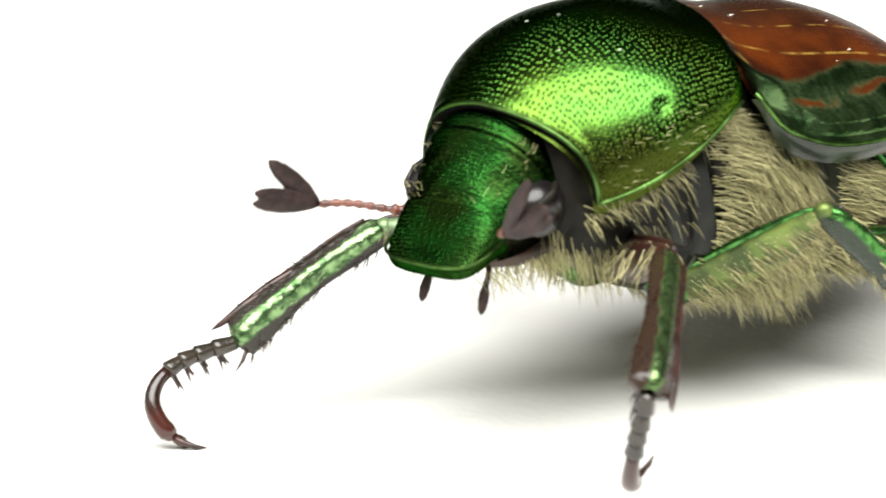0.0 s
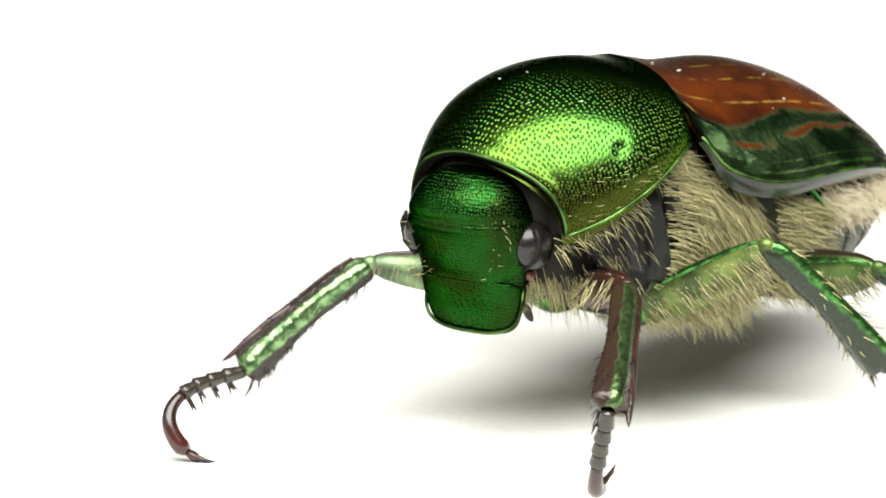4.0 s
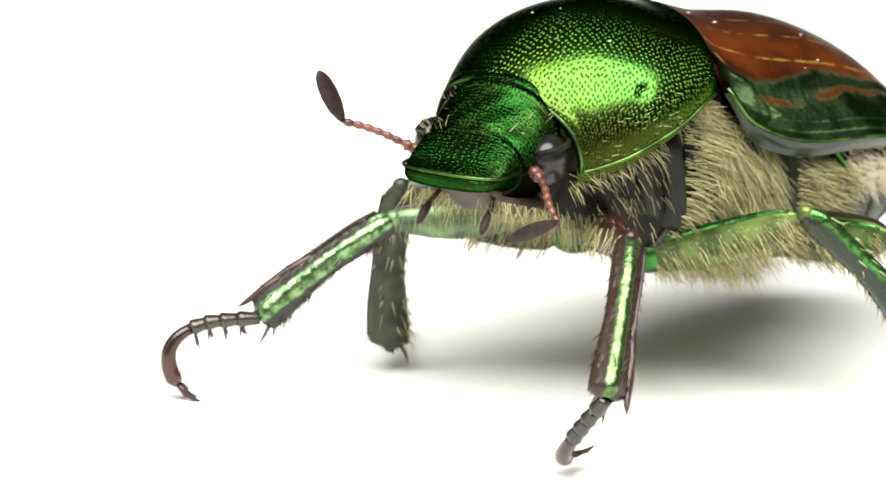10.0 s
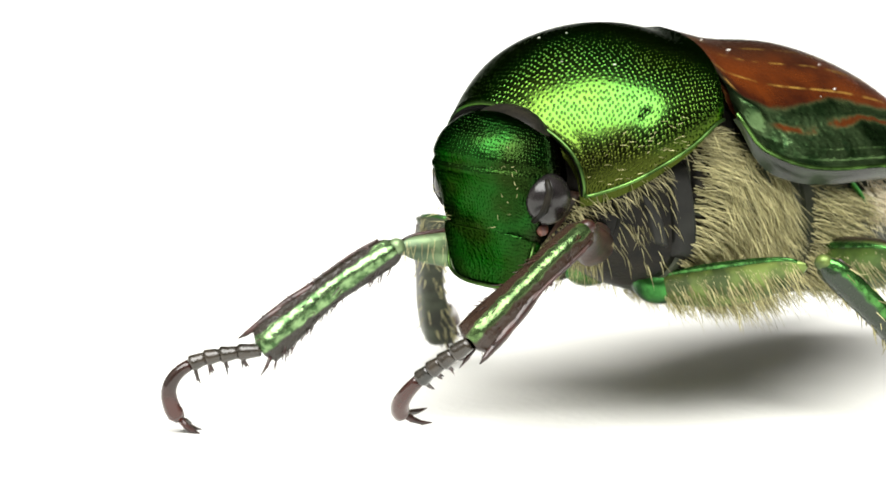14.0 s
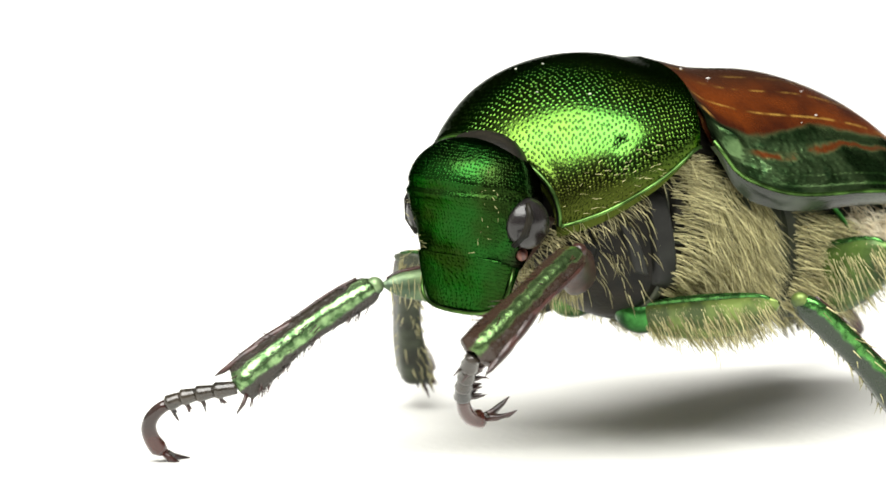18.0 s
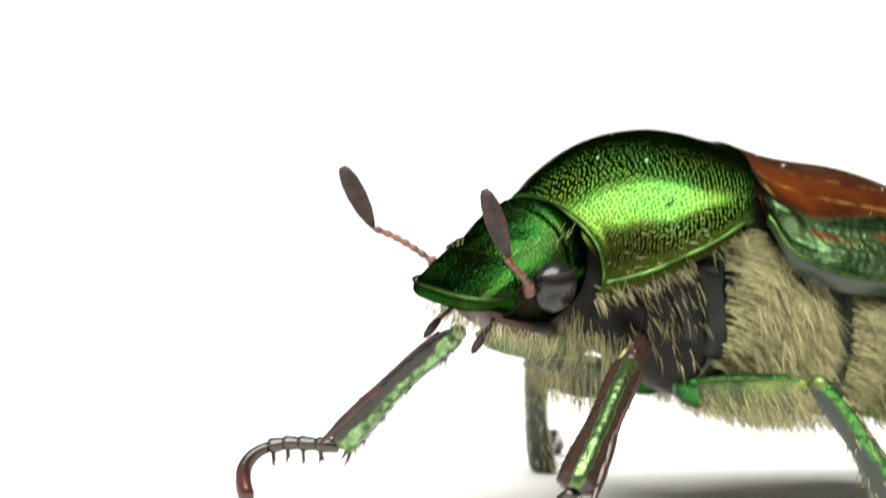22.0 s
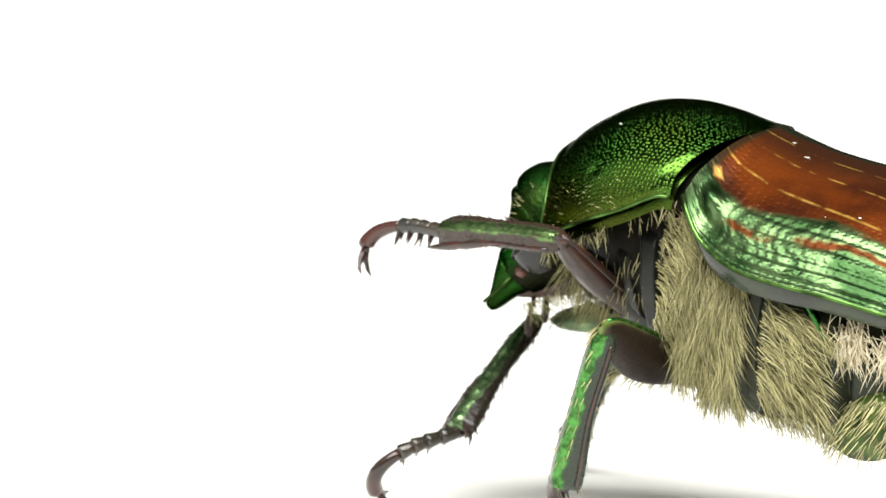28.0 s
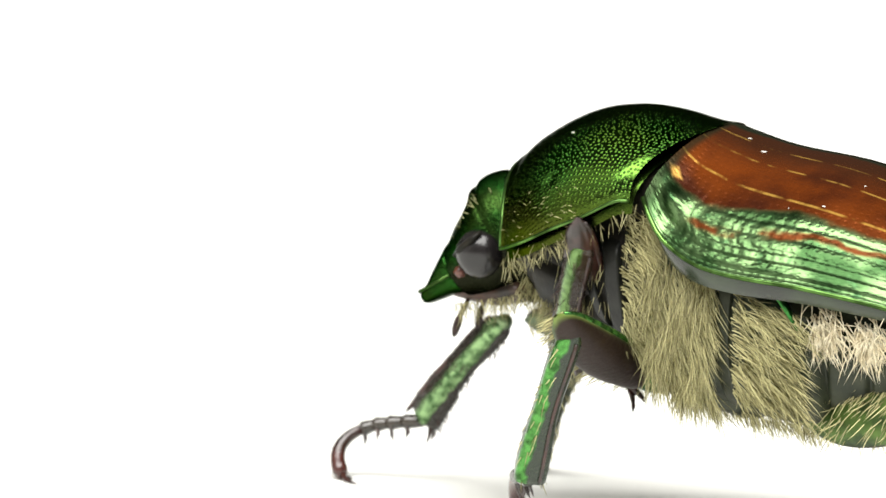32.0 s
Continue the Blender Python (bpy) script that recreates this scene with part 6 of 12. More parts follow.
        (23.833, bone((1.25, 0.62, -1.15), (2.90, 2.02, -1.22), (0.05, 0.46, 0.88))),
        (24, bone((1.25, 0.62, -1.15), (2.88, 1.96, -1.24), (0.05, 0.43, 0.90))),
        (24.5, bone((1.25, 0.62, -1.15), (2.66, 2.19, -1.36), (0.01, 0.45, 0.89))),
        (25, bone((1.25, 0.62, -1.15), (2.63, 2.23, -1.39), (0.03, 0.44, 0.90))),
        (25.5, bone((1.25, 0.62, -1.15), (2.62, 2.28, -1.40), (0.09, 0.42, 0.90))),
        (26, bone((1.25, 0.62, -1.15), (2.60, 2.34, -1.40), (0.15, 0.41, 0.90))),
        (26.5, bone((1.25, 0.62, -1.15), (2.57, 2.38, -1.42), (0.16, 0.41, 0.90))),
        (26.75, bone((1.25, 0.62, -1.15), (2.47, 2.43, -1.45), (0.05, 0.51, 0.86))),
        (27, bone((1.25, 0.62, -1.15), (2.38, 2.47, -1.48), (-0.05, 0.60, 0.79))),
        (27.5, bone((1.25, 0.62, -1.15), (2.35, 2.52, -1.50), (-0.07, 0.59, 0.80))),
        (27.625, bone((1.25, 0.62, -1.15), (2.28, 2.56, -1.27), (-0.19, 0.62, 0.76))),
        (27.75, bone((1.25, 0.62, -1.15), (2.07, 2.56, -0.74), (-0.39, 0.68, 0.61))),
        (27.875, bone((1.25, 0.62, -1.15), (1.81, 2.42, -0.23), (-0.51, 0.70, 0.50))),
        (28, bone((1.25, 0.62, -1.15), (1.70, 2.32, -0.05), (-0.56, 0.70, 0.45))),
        (28.125, bone((1.25, 0.62, -1.15), (1.91, 2.32, -0.13), (-0.44, 0.75, 0.49))),
        (28.25, bone((1.25, 0.62, -1.15), (2.35, 2.28, -0.37), (-0.13, 0.82, 0.55))),
        (28.375, bone((1.25, 0.62, -1.15), (2.75, 2.15, -0.64), (0.16, 0.81, 0.56))),
        (28.5, bone((1.25, 0.62, -1.15), (2.90, 2.04, -0.77), (0.28, 0.80, 0.55))),
        (28.667, bone((1.25, 0.62, -1.15), (2.51, 2.27, -0.67), (0.18, 0.82, 0.55))),
        (28.833, bone((1.25, 0.62, -1.15), (1.59, 2.51, -0.58), (-0.10, 0.82, 0.56))),
        (29, bone((1.25, 0.62, -1.15), (1.12, 2.47, -0.59), (-0.24, 0.78, 0.57))),
        (29.25, bone((1.25, 0.62, -1.15), (1.08, 2.41, -0.53), (-0.26, 0.78, 0.56))),
        (29.5, bone((1.25, 0.62, -1.15), (1.02, 2.35, -0.47), (-0.27, 0.80, 0.55))),
        (29.625, bone((1.25, 0.62, -1.15), (1.14, 2.32, -0.39), (-0.25, 0.79, 0.56))),
        (29.75, bone((1.25, 0.62, -1.15), (1.38, 2.26, -0.26), (-0.21, 0.78, 0.60))),
        (29.875, bone((1.25, 0.62, -1.15), (1.60, 2.18, -0.13), (-0.18, 0.75, 0.63))),
        (30, bone((1.25, 0.62, -1.15), (1.72, 2.12, -0.07), (-0.16, 0.75, 0.64))),
        (30.167, bone((1.25, 0.62, -1.15), (1.57, 2.07, 0.01), (-0.22, 0.69, 0.68))),
        (30.333, bone((1.25, 0.62, -1.15), (1.29, 1.97, 0.11), (-0.33, 0.59, 0.74))),
        (30.5, bone((1.25, 0.62, -1.15), (1.13, 1.89, 0.16), (-0.39, 0.52, 0.76))),
        (30.75, bone((1.25, 0.62, -1.15), (1.43, 2.09, -0.08), (-0.31, 0.64, 0.70))),
        (31, bone((1.25, 0.62, -1.15), (1.71, 2.21, -0.37), (-0.23, 0.74, 0.64))),
        (31.167, bone((1.25, 0.62, -1.15), (2.16, 2.17, -0.45), (-0.05, 0.80, 0.61))),
        (31.333, bone((1.25, 0.62, -1.15), (2.95, 1.86, -0.71), (0.27, 0.81, 0.51))),
        (31.5, bone((1.25, 0.62, -1.15), (3.28, 1.60, -0.88), (0.41, 0.79, 0.46))),
        (31.625, bone((1.25, 0.62, -1.15), (3.05, 1.76, -0.66), (0.34, 0.80, 0.50))),
        (31.75, bone((1.25, 0.62, -1.15), (2.28, 2.01, -0.19), (0.09, 0.80, 0.61))),
        (31.875, bone((1.25, 0.62, -1.15), (1.39, 1.93, 0.10), (-0.20, 0.71, 0.68))),
        (32, bone((1.25, 0.62, -1.15), (1.05, 1.80, 0.16), (-0.30, 0.65, 0.71))),
    ])
    walk(left_front_tibia, [
        (0, bone((2.19, 2.33, -0.71), (4.01, 3.58, -1.76), (-0.34, 0.32, 0.88))),
        (0.5, bone((2.21, 2.36, -0.69), (3.96, 3.59, -1.87), (-0.31, 0.33, 0.88))),
        (1, bone((2.47, 2.73, -0.65), (4.24, 3.94, -1.84), (-0.36, 0.38, 0.85))),
        (1.5, bone((2.24, 2.53, -0.70), (3.96, 3.69, -2.01), (-0.32, 0.40, 0.86))),
        (2, bone((2.30, 2.46, -0.86), (4.03, 3.59, -2.18), (-0.30, 0.43, 0.85))),
        (2.5, bone((2.31, 2.46, -0.85), (4.02, 3.54, -2.22), (-0.28, 0.43, 0.85))),
        (3, bone((2.26, 2.44, -0.83), (4.01, 3.60, -2.10), (-0.32, 0.41, 0.85))),
        (3.5, bone((2.26, 2.45, -0.80), (4.00, 3.59, -2.12), (-0.30, 0.41, 0.86))),
        (4, bone((2.32, 2.40, -0.78), (4.14, 3.59, -1.91), (-0.34, 0.38, 0.87))),
        (4.5, bone((2.34, 2.35, -0.77), (4.17, 3.55, -1.87), (-0.33, 0.37, 0.87))),
        (5, bone((2.38, 2.37, -0.67), (4.32, 3.37, -1.77), (-0.36, 0.43, 0.83))),
        (5.5, bone((2.39, 2.35, -0.48), (4.57, 2.89, -1.50), (-0.40, 0.55, 0.73))),
        (6, bone((2.41, 2.33, -0.30), (4.70, 2.38, -1.17), (-0.40, 0.64, 0.65))),
        (6.5, bone((2.44, 2.33, -0.21), (4.74, 2.18, -1.01), (-0.40, 0.68, 0.62))),
        (6.75, bone((2.29, 2.24, -0.31), (4.60, 2.33, -1.13), (-0.42, 0.64, 0.65))),
        (7, bone((2.15, 2.14, -0.40), (4.43, 2.47, -1.24), (-0.43, 0.60, 0.67))),
        (7.25, bone((2.54, 2.06, -0.43), (4.78, 2.21, -1.41), (-0.32, 0.61, 0.73))),
        (7.5, bone((2.89, 1.95, -0.47), (5.08, 1.94, -1.57), (-0.20, 0.61, 0.77))),
        (7.75, bone((3.04, 1.82, -0.64), (5.23, 1.96, -1.74), (-0.18, 0.56, 0.81))),
        (8, bone((3.16, 1.68, -0.82), (5.34, 2.00, -1.89), (-0.14, 0.49, 0.87))),
        (8.167, bone((3.01, 1.94, -0.72), (5.14, 2.48, -1.81), (-0.20, 0.46, 0.86))),
        (8.333, bone((2.58, 2.36, -0.56), (4.58, 3.31, -1.61), (-0.33, 0.41, 0.85))),
        (8.5, bone((2.32, 2.52, -0.48), (4.23, 3.74, -1.45), (-0.43, 0.35, 0.83))),
        (9, bone((2.47, 2.53, -0.50), (4.25, 3.85, -1.56), (-0.31, 0.27, 0.91))),
        (9.5, bone((2.36, 2.58, -0.78), (4.01, 3.78, -2.13), (-0.26, 0.38, 0.89))),
        (9.75, bone((2.46, 2.57, -0.81), (3.96, 3.63, -2.45), (-0.12, 0.39, 0.91))),
        (10, bone((2.56, 2.55, -0.86), (3.87, 3.44, -2.72), (0.01, 0.41, 0.92))),
        (10.5, bone((2.73, 2.37, -0.94), (3.73, 3.15, -3.03), (0.22, 0.37, 0.90))),
        (10.667, bone((2.72, 2.36, -0.92), (3.92, 3.35, -2.81), (0.15, 0.32, 0.94))),
        (10.833, bone((2.70, 2.36, -0.90), (4.22, 3.69, -2.29), (-0.01, 0.22, 0.97))),
        (11, bone((2.70, 2.34, -0.90), (4.32, 3.82, -1.98), (-0.11, 0.16, 0.98))),
        (11.25, bone((2.55, 2.49, -0.62), (4.28, 3.92, -1.59), (-0.29, 0.23, 0.93))),
        (11.5, bone((2.36, 2.58, -0.36), (4.20, 3.97, -1.20), (-0.42, 0.24, 0.87))),
        (11.75, bone((2.48, 2.63, -0.59), (4.21, 4.04, -1.56), (-0.34, 0.26, 0.90))),
        (12, bone((2.55, 2.65, -0.83), (4.20, 4.10, -1.92), (-0.26, 0.27, 0.93))),
        (12.125, bone((2.62, 2.61, -0.75), (4.41, 3.77, -1.95), (-0.27, 0.36, 0.89))),
        (12.25, bone((2.73, 2.49, -0.59), (4.72, 2.83, -1.96), (-0.24, 0.56, 0.79))),
        (12.375, bone((2.83, 2.35, -0.42), (4.79, 1.85, -1.80), (-0.15, 0.70, 0.70))),
        (12.5, bone((2.86, 2.30, -0.35), (4.76, 1.49, -1.67), (-0.11, 0.73, 0.67))),
        (12.75, bone((2.87, 2.29, -0.32), (4.82, 1.55, -1.61), (-0.14, 0.72, 0.68))),
        (13, bone((2.87, 2.29, -0.29), (4.87, 1.62, -1.55), (-0.15, 0.71, 0.69))),
        (13.25, bone((2.96, 2.25, -0.31), (5.01, 1.93, -1.60), (-0.17, 0.63, 0.76))),
        (13.5, bone((3.04, 2.21, -0.33), (5.10, 2.23, -1.63), (-0.16, 0.52, 0.84))),
        (14, bone((3.14, 2.27, -0.37), (5.23, 2.33, -1.65), (-0.16, 0.53, 0.83))),
        (14.5, bone((3.28, 2.32, -0.52), (5.39, 2.48, -1.74), (-0.16, 0.53, 0.83))),
        (15, bone((3.41, 2.36, -0.67), (5.56, 2.61, -1.83), (-0.17, 0.55, 0.82))),
        (15.5, bone((3.51, 2.42, -0.71), (5.67, 2.72, -1.83), (-0.18, 0.54, 0.81))),
        (16, bone((3.49, 2.39, -0.45), (5.53, 2.33, -1.80), (-0.11, 0.56, 0.83))),
        (16.25, bone((3.57, 2.30, -0.63), (5.67, 2.79, -1.79), (-0.12, 0.38, 0.91))),
        (16.5, bone((3.63, 2.20, -0.81), (5.67, 3.22, -1.70), (-0.07, 0.04, 1.00))),
        (16.667, bone((3.40, 2.50, -0.51), (5.61, 3.27, -1.22), (-0.34, 0.40, 0.85))),
        (16.833, bone((2.68, 2.90, 0.01), (5.11, 3.18, -0.15), (-0.60, 0.61, 0.50))),
        (17, bone((2.26, 2.99, 0.20), (4.69, 3.14, 0.40), (-0.70, 0.61, 0.38))),
        (17.125, bone((2.50, 2.92, 0.09), (4.94, 3.16, 0.09), (-0.64, 0.61, 0.45))),
        (17.25, bone((3.08, 2.67, -0.27), (5.43, 3.26, -0.64), (-0.52, 0.55, 0.66))),
        (17.375, bone((3.51, 2.25, -0.70), (5.63, 3.30, -1.32), (-0.23, 0.10, 0.97))),
        (17.5, bone((3.61, 2.02, -0.89), (5.62, 3.24, -1.58), (0.01, -0.27, 0.97))),
        (17.75, bone((3.40, 2.33, -0.57), (5.52, 3.16, -1.48), (-0.21, 0.29, 0.93))),
        (18, bone((3.11, 2.58, -0.26), (5.29, 3.03, -1.30), (-0.30, 0.47, 0.83))),
        (18.167, bone((2.94, 2.76, -0.30), (5.05, 3.22, -1.45), (-0.33, 0.51, 0.79))),
        (18.333, bone((2.54, 3.04, -0.41), (4.56, 3.58, -1.70), (-0.41, 0.54, 0.73))),
        (18.5, bone((2.31, 3.15, -0.48), (4.27, 3.76, -1.82), (-0.46, 0.54, 0.71))),
        (18.667, bone((2.52, 3.08, -0.39), (4.58, 3.55, -1.62), (-0.44, 0.56, 0.71))),
        (18.833, bone((2.84, 2.86, -0.23), (5.08, 3.13, -1.20), (-0.42, 0.58, 0.70))),
        (19, bone((3.01, 2.73, -0.16), (5.32, 2.91, -0.97), (-0.41, 0.58, 0.70))),
        (19.25, bone((3.03, 2.79, -0.33), (5.21, 3.23, -1.37), (-0.36, 0.52, 0.77))),
        (19.5, bone((3.06, 2.84, -0.49), (5.05, 3.54, -1.74), (-0.28, 0.46, 0.84))),
        (19.667, bone((2.72, 2.83, -0.46), (4.60, 3.77, -1.71), (-0.31, 0.40, 0.87))),
        (19.833, bone((2.14, 2.88, -0.37), (3.73, 4.34, -1.53), (-0.39, 0.25, 0.89))),
        (20, bone((1.78, 2.80, -0.35), (3.16, 4.51, -1.41), (-0.42, 0.16, 0.89))),
        (20.25, bone((1.84, 2.86, -0.60), (3.23, 4.47, -1.81), (-0.40, 0.25, 0.88))),
        (20.5, bone((1.89, 2.88, -0.86), (3.29, 4.40, -2.18), (-0.40, 0.33, 0.86))),
        (20.667, bone((2.24, 2.85, -0.80), (3.82, 4.10, -2.18), (-0.33, 0.39, 0.86))),
        (20.833, bone((2.75, 2.63, -0.70), (4.63, 3.36, -2.10), (-0.24, 0.47, 0.85))),
        (21, bone((3.04, 2.51, -0.66), (5.03, 2.97, -2.01), (-0.20, 0.51, 0.84))),
        (21.167, bone((2.97, 2.62, -0.75), (4.87, 3.26, -2.15), (-0.21, 0.49, 0.85))),
        (21.333, bone((2.82, 2.78, -0.91), (4.54, 3.73, -2.38), (-0.21, 0.45, 0.87))),
        (21.5, bone((2.73, 2.87, -1.00), (4.32, 3.98, -2.49), (-0.22, 0.42, 0.87))),
        (22, bone((2.82, 2.81, -1.09), (4.33, 3.92, -2.68), (-0.11, 0.41, 0.91))),
        (22.25, bone((2.70, 2.90, -1.18), (4.09, 4.23, -2.69), (-0.13, 0.36, 0.93))),
        (22.5, bone((2.57, 2.98, -1.26), (3.83, 4.52, -2.68), (-0.14, 0.32, 0.94))),
        (23, bone((2.12, 2.79, -1.11), (3.24, 4.38, -2.61), (-0.17, 0.31, 0.93))),
        (23.125, bone((2.26, 2.71, -1.12), (3.46, 4.10, -2.73), (-0.12, 0.36, 0.92))),
        (23.25, bone((2.55, 2.50, -1.13), (3.92, 3.47, -2.93), (-0.04, 0.44, 0.90))),
        (23.375, bone((2.82, 2.26, -1.15), (4.29, 2.78, -3.04), (0.03, 0.51, 0.86))),
        (23.5, bone((2.91, 2.12, -1.17), (4.44, 2.45, -3.06), (0.06, 0.54, 0.84))),
        (23.667, bone((2.91, 2.07, -1.18), (4.44, 2.50, -3.05), (0.05, 0.51, 0.86))),
        (23.833, bone((2.90, 2.02, -1.22), (4.42, 2.67, -3.02), (0.05, 0.46, 0.88))),
        (24, bone((2.88, 1.96, -1.24), (4.42, 2.72, -3.01), (0.05, 0.43, 0.90))),
        (24.5, bone((2.66, 2.19, -1.36), (4.05, 3.09, -3.17), (0.01, 0.45, 0.89))),
        (25, bone((2.63, 2.23, -1.39), (3.94, 3.17, -3.24), (0.03, 0.44, 0.90))),
        (25.5, bone((2.62, 2.28, -1.40), (3.74, 3.25, -3.34), (0.09, 0.42, 0.90))),
        (26, bone((2.60, 2.34, -1.40), (3.52, 3.32, -3.44), (0.15, 0.41, 0.90))),
        (26.5, bone((2.57, 2.38, -1.42), (3.41, 3.37, -3.50), (0.16, 0.41, 0.90))),
        (26.75, bone((2.47, 2.43, -1.45), (3.48, 3.18, -3.55), (0.05, 0.51, 0.86))),
        (27, bone((2.38, 2.47, -1.48), (3.55, 2.97, -3.57), (-0.05, 0.60, 0.79))),
        (27.5, bone((2.35, 2.52, -1.50), (3.50, 3.14, -3.58), (-0.07, 0.59, 0.80))),
        (27.625, bone((2.28, 2.56, -1.27), (3.70, 2.92, -3.24), (-0.19, 0.62, 0.76))),
        (27.75, bone((2.07, 2.56, -0.74), (4.03, 2.34, -2.19), (-0.39, 0.68, 0.61))),
        (27.875, bone((1.81, 2.42, -0.23), (4.07, 1.80, -0.93), (-0.51, 0.70, 0.50))),
        (28, bone((1.70, 2.32, -0.05), (4.02, 1.59, -0.39), (-0.56, 0.70, 0.45))),
        (28.125, bone((1.91, 2.32, -0.13), (4.04, 1.31, -0.77), (-0.44, 0.75, 0.49))),
        (28.25, bone((2.35, 2.28, -0.37), (3.81, 0.76, -1.61), (-0.13, 0.82, 0.55))),
        (28.375, bone((2.75, 2.15, -0.64), (3.35, 0.43, -2.28), (0.16, 0.81, 0.56))),
        (28.5, bone((2.90, 2.04, -0.77), (3.19, 0.33, -2.50), (0.28, 0.80, 0.55))),
        (28.667, bone((2.51, 2.27, -0.67), (2.84, 0.58, -2.41), (0.18, 0.82, 0.55))),
        (28.833, bone((1.59, 2.51, -0.58), (2.20, 0.94, -2.38), (-0.10, 0.82, 0.56))),
        (29, bone((1.12, 2.47, -0.59), (1.89, 1.05, -2.44), (-0.24, 0.78, 0.57))),
        (29.25, bone((1.08, 2.41, -0.53), (1.84, 0.91, -2.30), (-0.26, 0.78, 0.56))),
        (29.5, bone((1.02, 2.35, -0.47), (1.80, 0.76, -2.17), (-0.27, 0.80, 0.55))),
        (29.625, bone((1.14, 2.32, -0.39), (1.93, 0.74, -2.09), (-0.25, 0.79, 0.56))),
        (29.75, bone((1.38, 2.26, -0.26), (2.21, 0.71, -1.95), (-0.21, 0.78, 0.60))),
        (29.875, bone((1.60, 2.18, -0.13), (2.48, 0.66, -1.83), (-0.18, 0.75, 0.63))),
        (30, bone((1.72, 2.12, -0.07), (2.63, 0.61, -1.77), (-0.16, 0.75, 0.64))),
        (30.167, bone((1.57, 2.07, 0.01), (2.59, 0.78, -1.81), (-0.22, 0.69, 0.68))),
        (30.333, bone((1.29, 1.97, 0.11), (2.51, 1.13, -1.84), (-0.33, 0.59, 0.74))),
        (30.5, bone((1.13, 1.89, 0.16), (2.46, 1.32, -1.82), (-0.39, 0.52, 0.76))),
        (30.75, bone((1.43, 2.09, -0.08), (2.63, 1.21, -2.02), (-0.31, 0.64, 0.70))),
        (31, bone((1.71, 2.21, -0.37), (2.83, 1.10, -2.24), (-0.23, 0.74, 0.64))),
        (31.167, bone((2.16, 2.17, -0.45), (2.93, 0.74, -2.28), (-0.05, 0.80, 0.61))),
        (31.333, bone((2.95, 1.86, -0.71), (3.12, 0.06, -2.38), (0.27, 0.81, 0.51))),
        (31.5, bone((3.28, 1.60, -0.88), (3.23, -0.30, -2.43), (0.41, 0.79, 0.46))),
        (31.625, bone((3.05, 1.76, -0.66), (3.02, -0.10, -2.25), (0.34, 0.80, 0.50))),
        (31.75, bone((2.28, 2.01, -0.19), (2.53, 0.28, -1.90), (0.09, 0.80, 0.61))),
        (31.875, bone((1.39, 1.93, 0.10), (2.05, 0.47, -1.75), (-0.20, 0.71, 0.68))),
        (32, bone((1.05, 1.80, 0.16), (1.88, 0.50, -1.74), (-0.30, 0.65, 0.71))),
    ])
